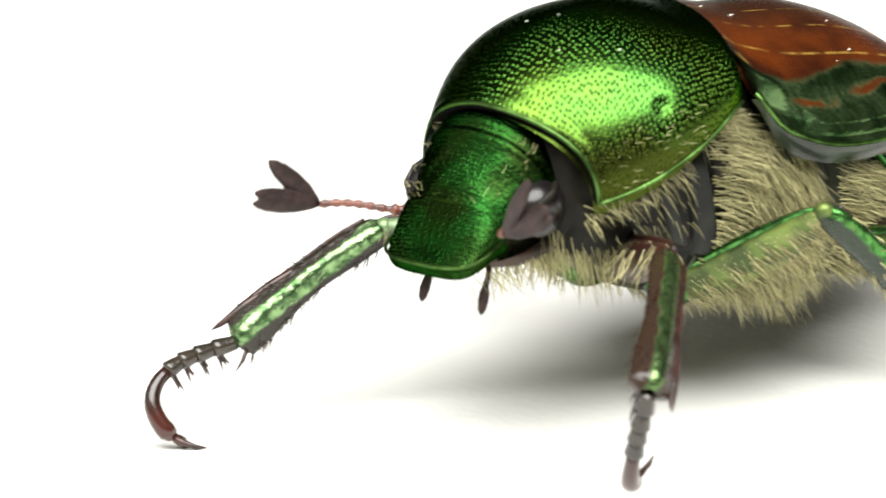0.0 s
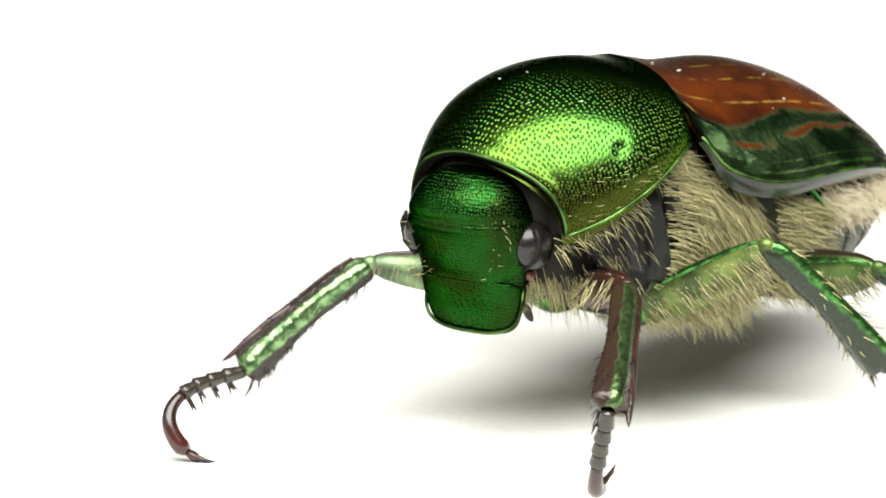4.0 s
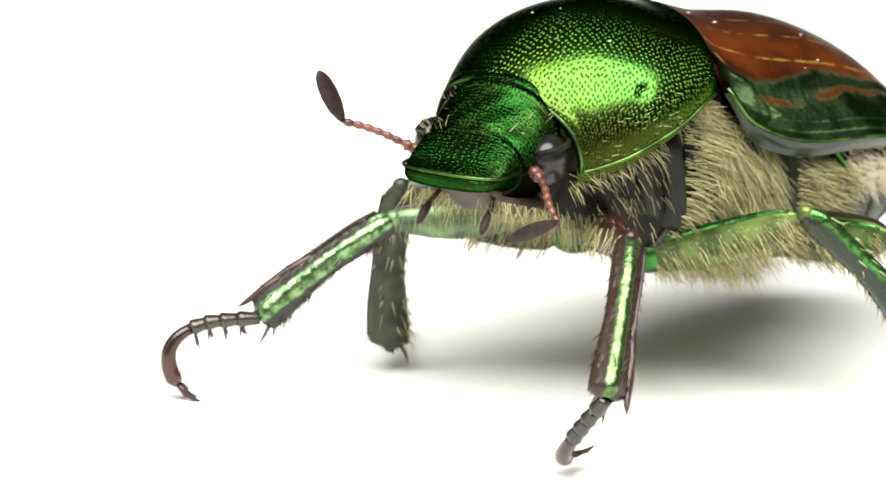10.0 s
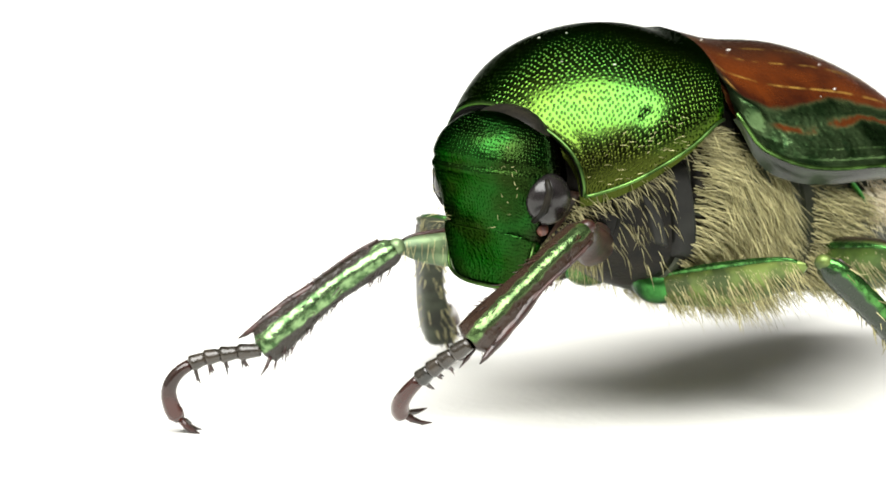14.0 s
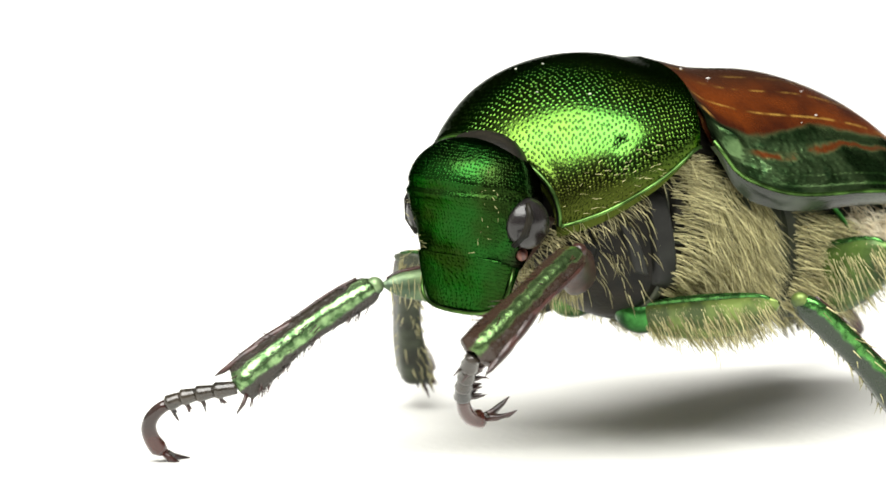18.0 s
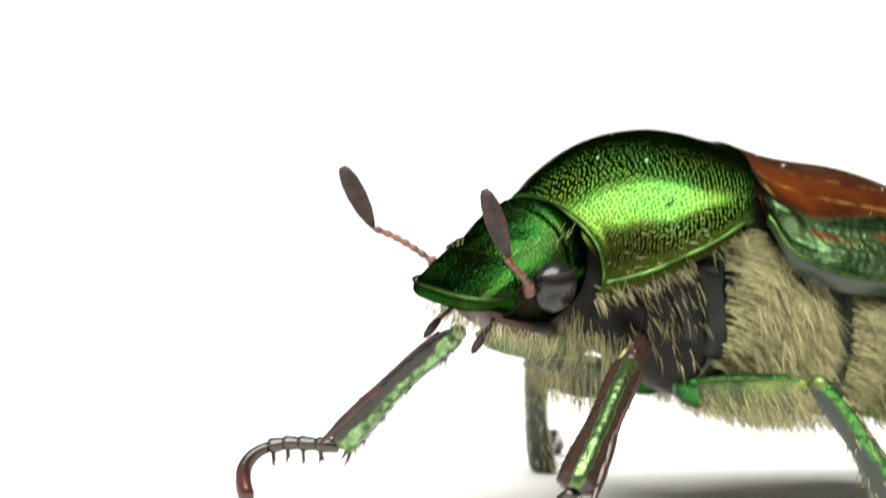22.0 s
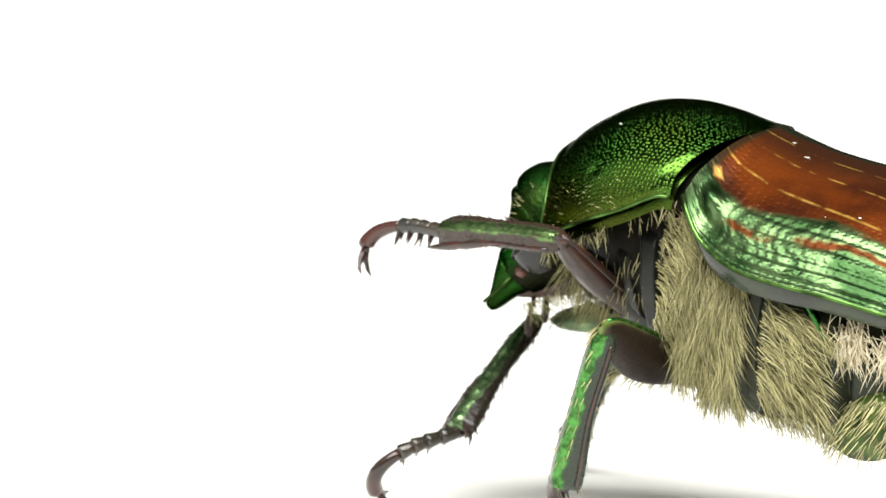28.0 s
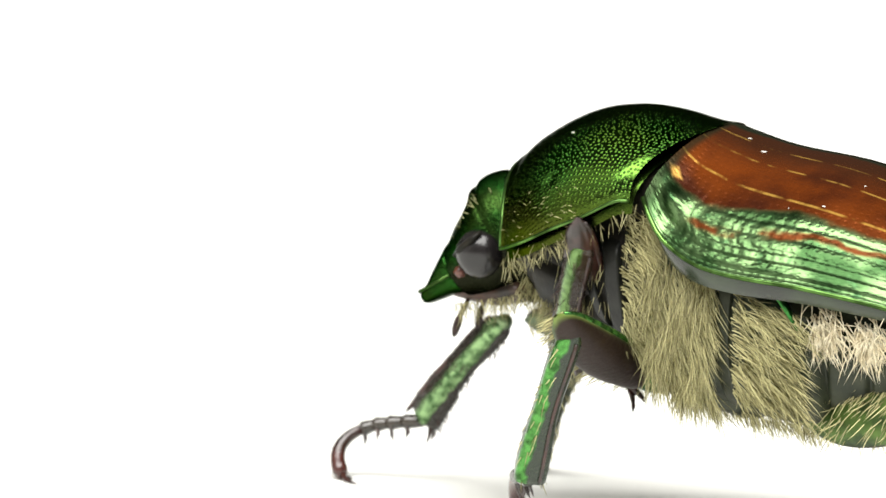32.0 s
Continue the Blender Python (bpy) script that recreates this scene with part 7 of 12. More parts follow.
    walk(left_front_tarsus, [
        (0, bone((4.01, 3.58, -1.76), (3.41, 2.77, -3.20), (0.75, 0.51, 0.29))),
        (0.5, bone((3.96, 3.59, -1.87), (3.50, 2.87, -3.38), (0.71, 0.52, 0.30))),
        (1, bone((4.24, 3.94, -1.84), (3.61, 3.06, -3.21), (0.72, 0.51, 0.29))),
        (1.5, bone((3.96, 3.69, -2.01), (3.42, 2.91, -3.49), (0.70, 0.49, 0.29))),
        (2, bone((4.03, 3.59, -2.18), (3.38, 2.72, -3.56), (0.71, 0.49, 0.28))),
        (2.5, bone((4.02, 3.54, -2.22), (3.43, 2.75, -3.67), (0.70, 0.48, 0.28))),
        (3, bone((4.01, 3.60, -2.10), (3.34, 2.74, -3.48), (0.71, 0.50, 0.29))),
        (3.5, bone((4.00, 3.59, -2.12), (3.38, 2.78, -3.53), (0.70, 0.49, 0.29))),
        (4, bone((4.14, 3.59, -1.91), (3.51, 2.77, -3.33), (0.73, 0.51, 0.30))),
        (4.5, bone((4.17, 3.55, -1.87), (3.54, 2.70, -3.26), (0.74, 0.51, 0.30))),
        (5, bone((4.32, 3.37, -1.77), (3.89, 2.51, -3.10), (0.79, 0.43, 0.30))),
        (5.5, bone((4.57, 2.89, -1.50), (4.66, 2.05, -2.72), (0.88, 0.24, 0.30))),
        (6, bone((4.70, 2.38, -1.17), (5.43, 1.60, -2.35), (0.93, 0.04, 0.30))),
        (6.5, bone((4.74, 2.18, -1.01), (5.79, 1.41, -2.19), (0.95, -0.04, 0.30))),
        (6.75, bone((4.60, 2.33, -1.13), (5.27, 1.50, -2.45), (0.95, 0.06, 0.29))),
        (7, bone((4.43, 2.47, -1.24), (4.74, 1.59, -2.70), (0.94, 0.16, 0.28))),
        (7.25, bone((4.78, 2.21, -1.41), (5.13, 1.22, -2.79), (0.93, 0.10, 0.28))),
        (7.5, bone((5.08, 1.94, -1.57), (5.53, 0.86, -2.87), (0.90, 0.04, 0.29))),
        (7.75, bone((5.23, 1.96, -1.74), (5.68, 0.93, -3.05), (0.90, 0.10, 0.28))),
        (8, bone((5.34, 2.00, -1.89), (5.82, 0.99, -3.24), (0.90, 0.17, 0.28))),
        (8.167, bone((5.14, 2.48, -1.81), (5.39, 1.43, -3.11), (0.87, 0.25, 0.29))),
        (8.333, bone((4.58, 3.31, -1.61), (4.54, 2.20, -2.93), (0.80, 0.42, 0.29))),
        (8.5, bone((4.23, 3.74, -1.45), (4.08, 2.64, -2.82), (0.76, 0.51, 0.30))),
        (9, bone((4.25, 3.85, -1.56), (4.01, 2.79, -2.93), (0.71, 0.56, 0.29))),
        (9.5, bone((4.01, 3.78, -2.13), (3.71, 2.59, -3.38), (0.68, 0.51, 0.28))),
        (9.75, bone((3.96, 3.63, -2.45), (3.56, 2.43, -3.66), (0.62, 0.46, 0.28))),
        (10, bone((3.87, 3.44, -2.72), (3.40, 2.27, -3.93), (0.55, 0.40, 0.28))),
        (10.5, bone((3.73, 3.15, -3.03), (2.98, 2.15, -4.26), (0.43, 0.37, 0.28))),
        (10.667, bone((3.92, 3.35, -2.81), (3.18, 2.39, -4.04), (0.51, 0.45, 0.27))),
        (10.833, bone((4.22, 3.69, -2.29), (3.51, 2.82, -3.65), (0.63, 0.58, 0.27))),
        (11, bone((4.32, 3.82, -1.98), (3.70, 3.05, -3.44), (0.66, 0.63, 0.27))),
        (11.25, bone((4.28, 3.92, -1.59), (3.69, 3.04, -3.02), (0.71, 0.60, 0.29))),
        (11.5, bone((4.20, 3.97, -1.20), (3.68, 3.02, -2.60), (0.74, 0.56, 0.31))),
        (11.75, bone((4.21, 4.04, -1.56), (3.62, 3.10, -2.93), (0.71, 0.58, 0.30))),
        (12, bone((4.20, 4.10, -1.92), (3.53, 3.18, -3.26), (0.68, 0.60, 0.29))),
        (12.125, bone((4.41, 3.77, -1.95), (3.78, 2.73, -3.20), (0.74, 0.48, 0.29))),
        (12.25, bone((4.72, 2.83, -1.96), (4.30, 1.71, -3.07), (0.82, 0.14, 0.29))),
        (12.375, bone((4.79, 1.85, -1.80), (4.82, 0.68, -2.92), (0.80, -0.20, 0.30))),
        (12.5, bone((4.76, 1.49, -1.67), (5.07, 0.24, -2.86), (0.77, -0.33, 0.30))),
        (12.75, bone((4.82, 1.55, -1.61), (5.28, 0.43, -2.84), (0.79, -0.30, 0.30))),
        (13, bone((4.87, 1.62, -1.55), (5.48, 0.62, -2.83), (0.82, -0.27, 0.30))),
        (13.25, bone((5.01, 1.93, -1.60), (5.44, 0.85, -2.88), (0.84, -0.13, 0.29))),
        (13.5, bone((5.10, 2.23, -1.63), (5.39, 1.09, -2.92), (0.85, 0.01, 0.29))),
        (14, bone((5.23, 2.33, -1.65), (5.41, 1.17, -2.89), (0.85, 0.03, 0.30))),
        (14.5, bone((5.39, 2.48, -1.74), (5.34, 1.23, -2.89), (0.86, 0.06, 0.31))),
        (15, bone((5.56, 2.61, -1.83), (5.28, 1.29, -2.89), (0.86, 0.09, 0.31))),
        (15.5, bone((5.67, 2.72, -1.83), (5.29, 1.36, -2.86), (0.86, 0.11, 0.32))),
        (16, bone((5.53, 2.33, -1.80), (5.42, 1.01, -2.93), (0.81, -0.04, 0.32))),
        (16.25, bone((5.67, 2.79, -1.79), (5.45, 1.38, -2.77), (0.84, 0.19, 0.32))),
        (16.5, bone((5.67, 3.22, -1.70), (5.47, 1.74, -2.61), (0.81, 0.40, 0.33))),
        (16.667, bone((5.61, 3.27, -1.22), (5.32, 1.69, -1.98), (0.89, 0.30, 0.33))),
        (16.833, bone((5.11, 3.18, -0.15), (5.01, 1.57, -0.82), (0.98, 0.10, 0.44))),
        (17, bone((4.69, 3.14, 0.40), (4.85, 1.51, -0.20), (0.98, 0.06, 0.59))),
        (17.125, bone((4.94, 3.16, 0.09), (4.90, 1.56, -0.57), (0.99, 0.09, 0.50))),
        (17.25, bone((5.43, 3.26, -0.64), (5.04, 1.68, -1.38), (0.95, 0.23, 0.35))),
        (17.375, bone((5.63, 3.30, -1.32), (5.17, 1.82, -2.20), (0.85, 0.42, 0.33))),
        (17.5, bone((5.62, 3.24, -1.58), (5.21, 1.85, -2.57), (0.80, 0.48, 0.33))),
        (17.75, bone((5.52, 3.16, -1.48), (4.76, 2.01, -2.52), (0.84, 0.32, 0.33))),
        (18, bone((5.29, 3.03, -1.30), (4.31, 2.18, -2.47), (0.87, 0.17, 0.33))),
        (18.167, bone((5.05, 3.22, -1.45), (4.34, 2.19, -2.51), (0.85, 0.17, 0.32))),
        (18.333, bone((4.56, 3.58, -1.70), (4.38, 2.22, -2.60), (0.80, 0.20, 0.32))),
        (18.5, bone((4.27, 3.76, -1.82), (4.41, 2.23, -2.65), (0.78, 0.23, 0.32))),
        (18.667, bone((4.58, 3.55, -1.62), (4.52, 2.12, -2.54), (0.82, 0.18, 0.32))),
        (18.833, bone((5.08, 3.13, -1.20), (4.73, 1.91, -2.34), (0.89, 0.10, 0.32))),
        (19, bone((5.32, 2.91, -0.97), (4.84, 1.80, -2.23), (0.92, 0.06, 0.32))),
        (19.25, bone((5.21, 3.23, -1.37), (4.97, 2.05, -2.60), (0.87, 0.17, 0.32))),
        (19.5, bone((5.05, 3.54, -1.74), (5.08, 2.29, -2.97), (0.80, 0.27, 0.32))),
        (19.667, bone((4.60, 3.77, -1.71), (4.39, 2.72, -3.01), (0.75, 0.38, 0.32))),
        (19.833, bone((3.73, 4.34, -1.53), (3.24, 3.68, -3.00), (0.63, 0.59, 0.31))),
        (20, bone((3.16, 4.51, -1.41), (2.58, 4.13, -3.02), (0.56, 0.70, 0.30))),
        (20.25, bone((3.23, 4.47, -1.81), (2.43, 4.13, -3.30), (0.57, 0.66, 0.30))),
        (20.5, bone((3.29, 4.40, -2.18), (2.29, 4.13, -3.58), (0.56, 0.62, 0.30))),
        (20.667, bone((3.82, 4.10, -2.18), (3.06, 3.66, -3.58), (0.64, 0.51, 0.30))),
        (20.833, bone((4.63, 3.36, -2.10), (4.40, 2.72, -3.58), (0.76, 0.29, 0.30))),
        (21, bone((5.03, 2.97, -2.01), (5.17, 2.23, -3.59), (0.81, 0.19, 0.30))),
        (21.167, bone((4.87, 3.26, -2.15), (4.87, 2.36, -3.59), (0.78, 0.27, 0.30))),
        (21.333, bone((4.54, 3.73, -2.38), (4.32, 2.54, -3.57), (0.70, 0.40, 0.30))),
        (21.5, bone((4.32, 3.98, -2.49), (4.01, 2.65, -3.58), (0.65, 0.47, 0.30))),
        (22, bone((4.33, 3.92, -2.68), (3.93, 2.62, -3.77), (0.61, 0.47, 0.30))),
        (22.25, bone((4.09, 4.23, -2.69), (3.60, 2.93, -3.75), (0.56, 0.55, 0.30))),
        (22.5, bone((3.83, 4.52, -2.68), (3.26, 3.25, -3.74), (0.51, 0.63, 0.30))),
        (23, bone((3.24, 4.38, -2.61), (2.76, 3.14, -3.75), (0.46, 0.63, 0.31))),
        (23.125, bone((3.46, 4.10, -2.73), (3.21, 3.16, -3.77), (0.49, 0.56, 0.30))),
        (23.25, bone((3.92, 3.47, -2.93), (4.23, 3.23, -3.81), (0.57, 0.37, 0.30))),
        (23.375, bone((4.29, 2.78, -3.04), (5.24, 3.31, -3.86), (0.61, 0.19, 0.30))),
        (23.5, bone((4.44, 2.45, -3.06), (5.70, 3.33, -3.88), (0.63, 0.11, 0.30))),
        (23.667, bone((4.44, 2.50, -3.05), (5.74, 3.04, -3.91), (0.63, 0.16, 0.30))),
        (23.833, bone((4.42, 2.67, -3.02), (5.77, 2.61, -3.97), (0.62, 0.25, 0.30))),
        (24, bone((4.42, 2.72, -3.01), (5.79, 2.33, -4.01), (0.63, 0.30, 0.30))),
        (24.5, bone((4.05, 3.09, -3.17), (5.43, 2.59, -4.09), (0.57, 0.32, 0.31))),
        (25, bone((3.94, 3.17, -3.24), (5.33, 2.74, -4.19), (0.55, 0.33, 0.31))),
        (25.5, bone((3.74, 3.25, -3.34), (5.13, 3.00, -4.33), (0.47, 0.35, 0.31))),
        (26, bone((3.52, 3.32, -3.44), (4.92, 3.25, -4.49), (0.41, 0.37, 0.30))),
        (26.5, bone((3.41, 3.37, -3.50), (4.80, 3.38, -4.58), (0.37, 0.38, 0.30))),
        (26.75, bone((3.48, 3.18, -3.55), (4.87, 3.15, -4.59), (0.44, 0.28, 0.30))),
        (27, bone((3.55, 2.97, -3.57), (4.96, 2.93, -4.61), (0.51, 0.18, 0.29))),
        (27.5, bone((3.50, 3.14, -3.58), (4.88, 3.16, -4.64), (0.50, 0.23, 0.29))),
        (27.625, bone((3.70, 2.92, -3.24), (5.00, 2.88, -4.07), (0.60, 0.12, 0.29))),
        (27.75, bone((4.03, 2.34, -2.19), (5.24, 2.25, -2.83), (0.82, -0.11, 0.28))),
        (27.875, bone((4.07, 1.80, -0.93), (5.49, 1.63, -1.60), (0.94, -0.27, 0.27))),
        (28, bone((4.02, 1.59, -0.39), (5.62, 1.36, -1.04), (0.95, -0.31, 0.36))),
        (28.125, bone((4.04, 1.31, -0.77), (5.02, 1.11, -1.40), (0.88, -0.42, 0.27))),
        (28.25, bone((3.81, 0.76, -1.61), (3.69, 0.61, -2.23), (0.61, -0.63, 0.27))),
        (28.375, bone((3.35, 0.43, -2.28), (2.37, 0.13, -3.06), (0.27, -0.72, 0.28))),
        (28.5, bone((3.19, 0.33, -2.50), (1.76, -0.10, -3.43), (0.14, -0.72, 0.28))),
        (28.667, bone((2.84, 0.58, -2.41), (1.56, -0.18, -3.24), (0.14, -0.71, 0.28))),
        (28.833, bone((2.20, 0.94, -2.38), (1.16, -0.31, -2.91), (0.26, -0.66, 0.28))),
        (29, bone((1.89, 1.05, -2.44), (0.95, -0.39, -2.72), (0.32, -0.60, 0.28))),
        (29.25, bone((1.84, 0.91, -2.30), (1.28, -0.64, -2.67), (0.32, -0.63, 0.28))),
        (29.5, bone((1.80, 0.76, -2.17), (1.59, -0.91, -2.62), (0.32, -0.67, 0.28))),
        (29.625, bone((1.93, 0.74, -2.09), (1.56, -0.74, -2.66), (0.32, -0.67, 0.28))),
        (29.75, bone((2.21, 0.71, -1.95), (1.50, -0.34, -2.79), (0.33, -0.66, 0.28))),
        (29.875, bone((2.48, 0.66, -1.83), (1.42, 0.05, -2.92), (0.35, -0.65, 0.28))),
        (30, bone((2.63, 0.61, -1.77), (1.40, 0.21, -2.98), (0.36, -0.64, 0.29))),
        (30.167, bone((2.59, 0.78, -1.81), (1.40, 0.16, -2.77), (0.41, -0.56, 0.29))),
        (30.333, bone((2.51, 1.13, -1.84), (1.37, 0.07, -2.41), (0.49, -0.37, 0.30))),
        (30.5, bone((2.46, 1.32, -1.82), (1.36, 0.02, -2.21), (0.52, -0.26, 0.30))),
        (30.75, bone((2.63, 1.21, -2.02), (1.30, 0.20, -2.33), (0.48, -0.39, 0.30))),
        (31, bone((2.83, 1.10, -2.24), (1.23, 0.39, -2.44), (0.43, -0.49, 0.30))),
        (31.167, bone((2.93, 0.74, -2.28), (1.32, 0.05, -2.46), (0.29, -0.61, 0.29))),
        (31.333, bone((3.12, 0.06, -2.38), (1.49, -0.57, -2.49), (0.05, -0.76, 0.28))),
        (31.5, bone((3.23, -0.30, -2.43), (1.58, -0.91, -2.51), (-0.04, -0.80, 0.28))),
        (31.625, bone((3.02, -0.10, -2.25), (1.54, -0.93, -2.48), (-0.04, -0.79, 0.28))),
        (31.75, bone((2.53, 0.28, -1.90), (1.45, -0.96, -2.46), (0.08, -0.73, 0.29))),
        (31.875, bone((2.05, 0.47, -1.75), (1.36, -1.00, -2.42), (0.25, -0.62, 0.29))),
        (32, bone((1.88, 0.50, -1.74), (1.33, -1.02, -2.40), (0.31, -0.55, 0.30))),
    ])
    walk(right_front_femur, [
        (0, bone((1.25, -0.62, -1.15), (2.52, -2.27, -1.00), (-0.11, -0.33, 0.93))),
        (0.5, bone((1.25, -0.62, -1.15), (2.72, -2.21, -0.98), (-0.10, -0.33, 0.93))),
        (1, bone((1.25, -0.62, -1.15), (2.99, -1.95, -0.91), (-0.13, -0.41, 0.90))),
        (1.5, bone((1.25, -0.62, -1.15), (2.80, -2.14, -1.03), (-0.11, -0.40, 0.91))),
        (2, bone((1.25, -0.62, -1.15), (2.75, -2.18, -1.08), (-0.08, -0.37, 0.93))),
        (2.5, bone((1.25, -0.62, -1.15), (2.74, -2.19, -1.08), (-0.07, -0.36, 0.92))),
        (3, bone((1.25, -0.62, -1.15), (2.74, -2.21, -1.05), (-0.07, -0.35, 0.93))),
        (3.5, bone((1.25, -0.62, -1.15), (2.73, -2.22, -1.05), (-0.09, -0.34, 0.94))),
        (4, bone((1.25, -0.62, -1.15), (2.71, -2.23, -0.95), (-0.08, -0.34, 0.94))),
        (4.5, bone((1.25, -0.62, -1.15), (2.66, -2.26, -0.92), (-0.10, -0.31, 0.94))),
        (5, bone((1.25, -0.62, -1.15), (2.67, -2.23, -0.90), (-0.09, -0.30, 0.95))),
        (5.5, bone((1.25, -0.62, -1.15), (2.68, -2.21, -0.85), (-0.07, -0.27, 0.96))),
        (6, bone((1.25, -0.62, -1.15), (2.69, -2.18, -0.82), (-0.05, -0.25, 0.97))),
        (6.5, bone((1.25, -0.62, -1.15), (2.70, -2.16, -0.79), (-0.03, -0.23, 0.97))),
        (7, bone((1.25, -0.62, -1.15), (2.36, -2.42, -0.87), (-0.01, -0.24, 0.97))),
        (7.25, bone((1.25, -0.62, -1.15), (2.60, -2.24, -0.82), (0.22, -0.04, 0.97))),
        (7.5, bone((1.25, -0.62, -1.15), (2.83, -2.06, -0.77), (0.43, 0.13, 0.89))),
        (8, bone((1.25, -0.62, -1.15), (2.93, -1.95, -0.95), (0.47, 0.09, 0.88))),
        (8.25, bone((1.25, -0.62, -1.15), (2.96, -1.92, -0.73), (0.43, 0.11, 0.90))),
        (8.5, bone((1.25, -0.62, -1.15), (2.96, -1.90, -0.52), (0.37, 0.13, 0.92))),
        (8.667, bone((1.25, -0.62, -1.15), (2.94, -1.92, -0.57), (0.28, 0.08, 0.95))),
        (8.833, bone((1.25, -0.62, -1.15), (2.92, -1.98, -0.68), (0.04, -0.09, 0.99))),
        (9, bone((1.25, -0.62, -1.15), (2.89, -2.01, -0.73), (-0.10, -0.23, 0.97))),
        (9.5, bone((1.25, -0.62, -1.15), (2.94, -1.95, -1.05), (-0.04, -0.28, 0.96))),
        (10, bone((1.25, -0.62, -1.15), (2.98, -1.85, -1.33), (0.02, -0.33, 0.94))),
        (10.5, bone((1.25, -0.62, -1.15), (2.96, -1.75, -1.61), (0.06, -0.34, 0.93))),
        (11, bone((1.25, -0.62, -1.15), (3.00, -1.91, -1.25), (-0.02, -0.32, 0.94))),
        (11.25, bone((1.25, -0.62, -1.15), (2.97, -1.97, -0.88), (-0.06, -0.29, 0.96))),
        (11.5, bone((1.25, -0.62, -1.15), (2.86, -2.00, -0.52), (-0.12, -0.26, 0.96))),
        (11.75, bone((1.25, -0.62, -1.15), (2.99, -1.90, -0.76), (-0.04, -0.29, 0.96))),
        (12, bone((1.25, -0.62, -1.15), (3.08, -1.77, -0.99), (0.04, -0.30, 0.95))),
        (12.25, bone((1.25, -0.62, -1.15), (3.10, -1.76, -0.99), (0.02, -0.31, 0.95))),
        (12.5, bone((1.25, -0.62, -1.15), (3.12, -1.74, -1.00), (-0.00, -0.30, 0.95))),
        (12.75, bone((1.25, -0.62, -1.15), (3.13, -1.74, -1.02), (-0.01, -0.32, 0.95))),
        (13, bone((1.25, -0.62, -1.15), (3.13, -1.73, -1.04), (-0.03, -0.33, 0.94))),
        (13.5, bone((1.25, -0.62, -1.15), (3.20, -1.64, -1.24), (0.00, -0.36, 0.93))),
        (14, bone((1.25, -0.62, -1.15), (3.29, -1.57, -1.23), (-0.00, -0.36, 0.93))),
        (14.5, bone((1.25, -0.62, -1.15), (3.38, -1.50, -1.23), (-0.02, -0.39, 0.92))),
        (15, bone((1.25, -0.62, -1.15), (3.46, -1.43, -1.23), (-0.05, -0.41, 0.90))),
        (15.5, bone((1.25, -0.62, -1.15), (3.55, -1.37, -1.22), (-0.05, -0.42, 0.90))),
        (16, bone((1.25, -0.62, -1.15), (3.57, -1.34, -1.25), (-0.04, -0.40, 0.91))),
        (16.5, bone((1.25, -0.62, -1.15), (3.54, -1.35, -1.31), (-0.04, -0.42, 0.90))),
        (17, bone((1.25, -0.62, -1.15), (3.57, -1.34, -1.18), (-0.05, -0.41, 0.91))),
        (17.5, bone((1.25, -0.62, -1.15), (3.47, -1.43, -1.32), (-0.06, -0.41, 0.91))),
        (18, bone((1.25, -0.62, -1.15), (3.49, -1.40, -1.25), (-0.04, -0.40, 0.92))),
        (18.5, bone((1.25, -0.62, -1.15), (3.47, -1.43, -1.20), (-0.06, -0.39, 0.92))),
        (19, bone((1.25, -0.62, -1.15), (3.52, -1.42, -1.12), (-0.04, -0.30, 0.95))),
        (19.5, bone((1.25, -0.62, -1.15), (3.52, -1.37, -1.18), (-0.06, -0.49, 0.86))),
        (19.75, bone((1.25, -0.62, -1.15), (3.22, -1.68, -1.07), (-0.08, -0.36, 0.94))),
        (20, bone((1.25, -0.62, -1.15), (2.91, -1.98, -0.96), (-0.09, -0.19, 0.98))),
        (20.167, bone((1.25, -0.62, -1.15), (2.95, -1.95, -1.04), (-0.07, -0.26, 0.96))),
        (20.333, bone((1.25, -0.62, -1.15), (2.99, -1.88, -1.20), (-0.04, -0.39, 0.92))),
        (20.5, bone((1.25, -0.62, -1.15), (3.02, -1.83, -1.28), (-0.02, -0.45, 0.89))),
        (20.75, bone((1.25, -0.62, -1.15), (3.14, -1.71, -1.19), (-0.05, -0.56, 0.83))),
        (21, bone((1.25, -0.62, -1.15), (3.27, -1.60, -1.11), (-0.06, -0.65, 0.76))),
        (21.25, bone((1.25, -0.62, -1.15), (3.41, -1.47, -1.16), (0.04, -0.61, 0.79))),
        (21.5, bone((1.25, -0.62, -1.15), (3.55, -1.34, -1.21), (0.14, -0.57, 0.82))),
        (21.667, bone((1.25, -0.62, -1.15), (3.67, -1.08, -1.16), (0.26, -0.30, 0.92))),
        (21.833, bone((1.25, -0.62, -1.15), (3.81, -0.55, -1.05), (0.40, 0.26, 0.88))),
        (22, bone((1.25, -0.62, -1.15), (3.82, -0.27, -1.00), (0.41, 0.47, 0.78))),
        (22.167, bone((1.25, -0.62, -1.15), (3.82, -0.28, -1.04), (0.38, 0.33, 0.86))),
        (22.333, bone((1.25, -0.62, -1.15), (3.81, -0.29, -1.12), (0.36, -0.04, 0.93))),
        (22.5, bone((1.25, -0.62, -1.15), (3.80, -0.29, -1.15), (0.35, -0.25, 0.90))),
        (23, bone((1.25, -0.62, -1.15), (3.56, -0.47, -1.10), (0.36, -0.30, 0.89))),
        (23.25, bone((1.25, -0.62, -1.15), (3.55, -0.66, -1.10), (0.36, -0.47, 0.81))),
        (23.5, bone((1.25, -0.62, -1.15), (3.52, -0.85, -1.10), (0.36, -0.60, 0.72))),
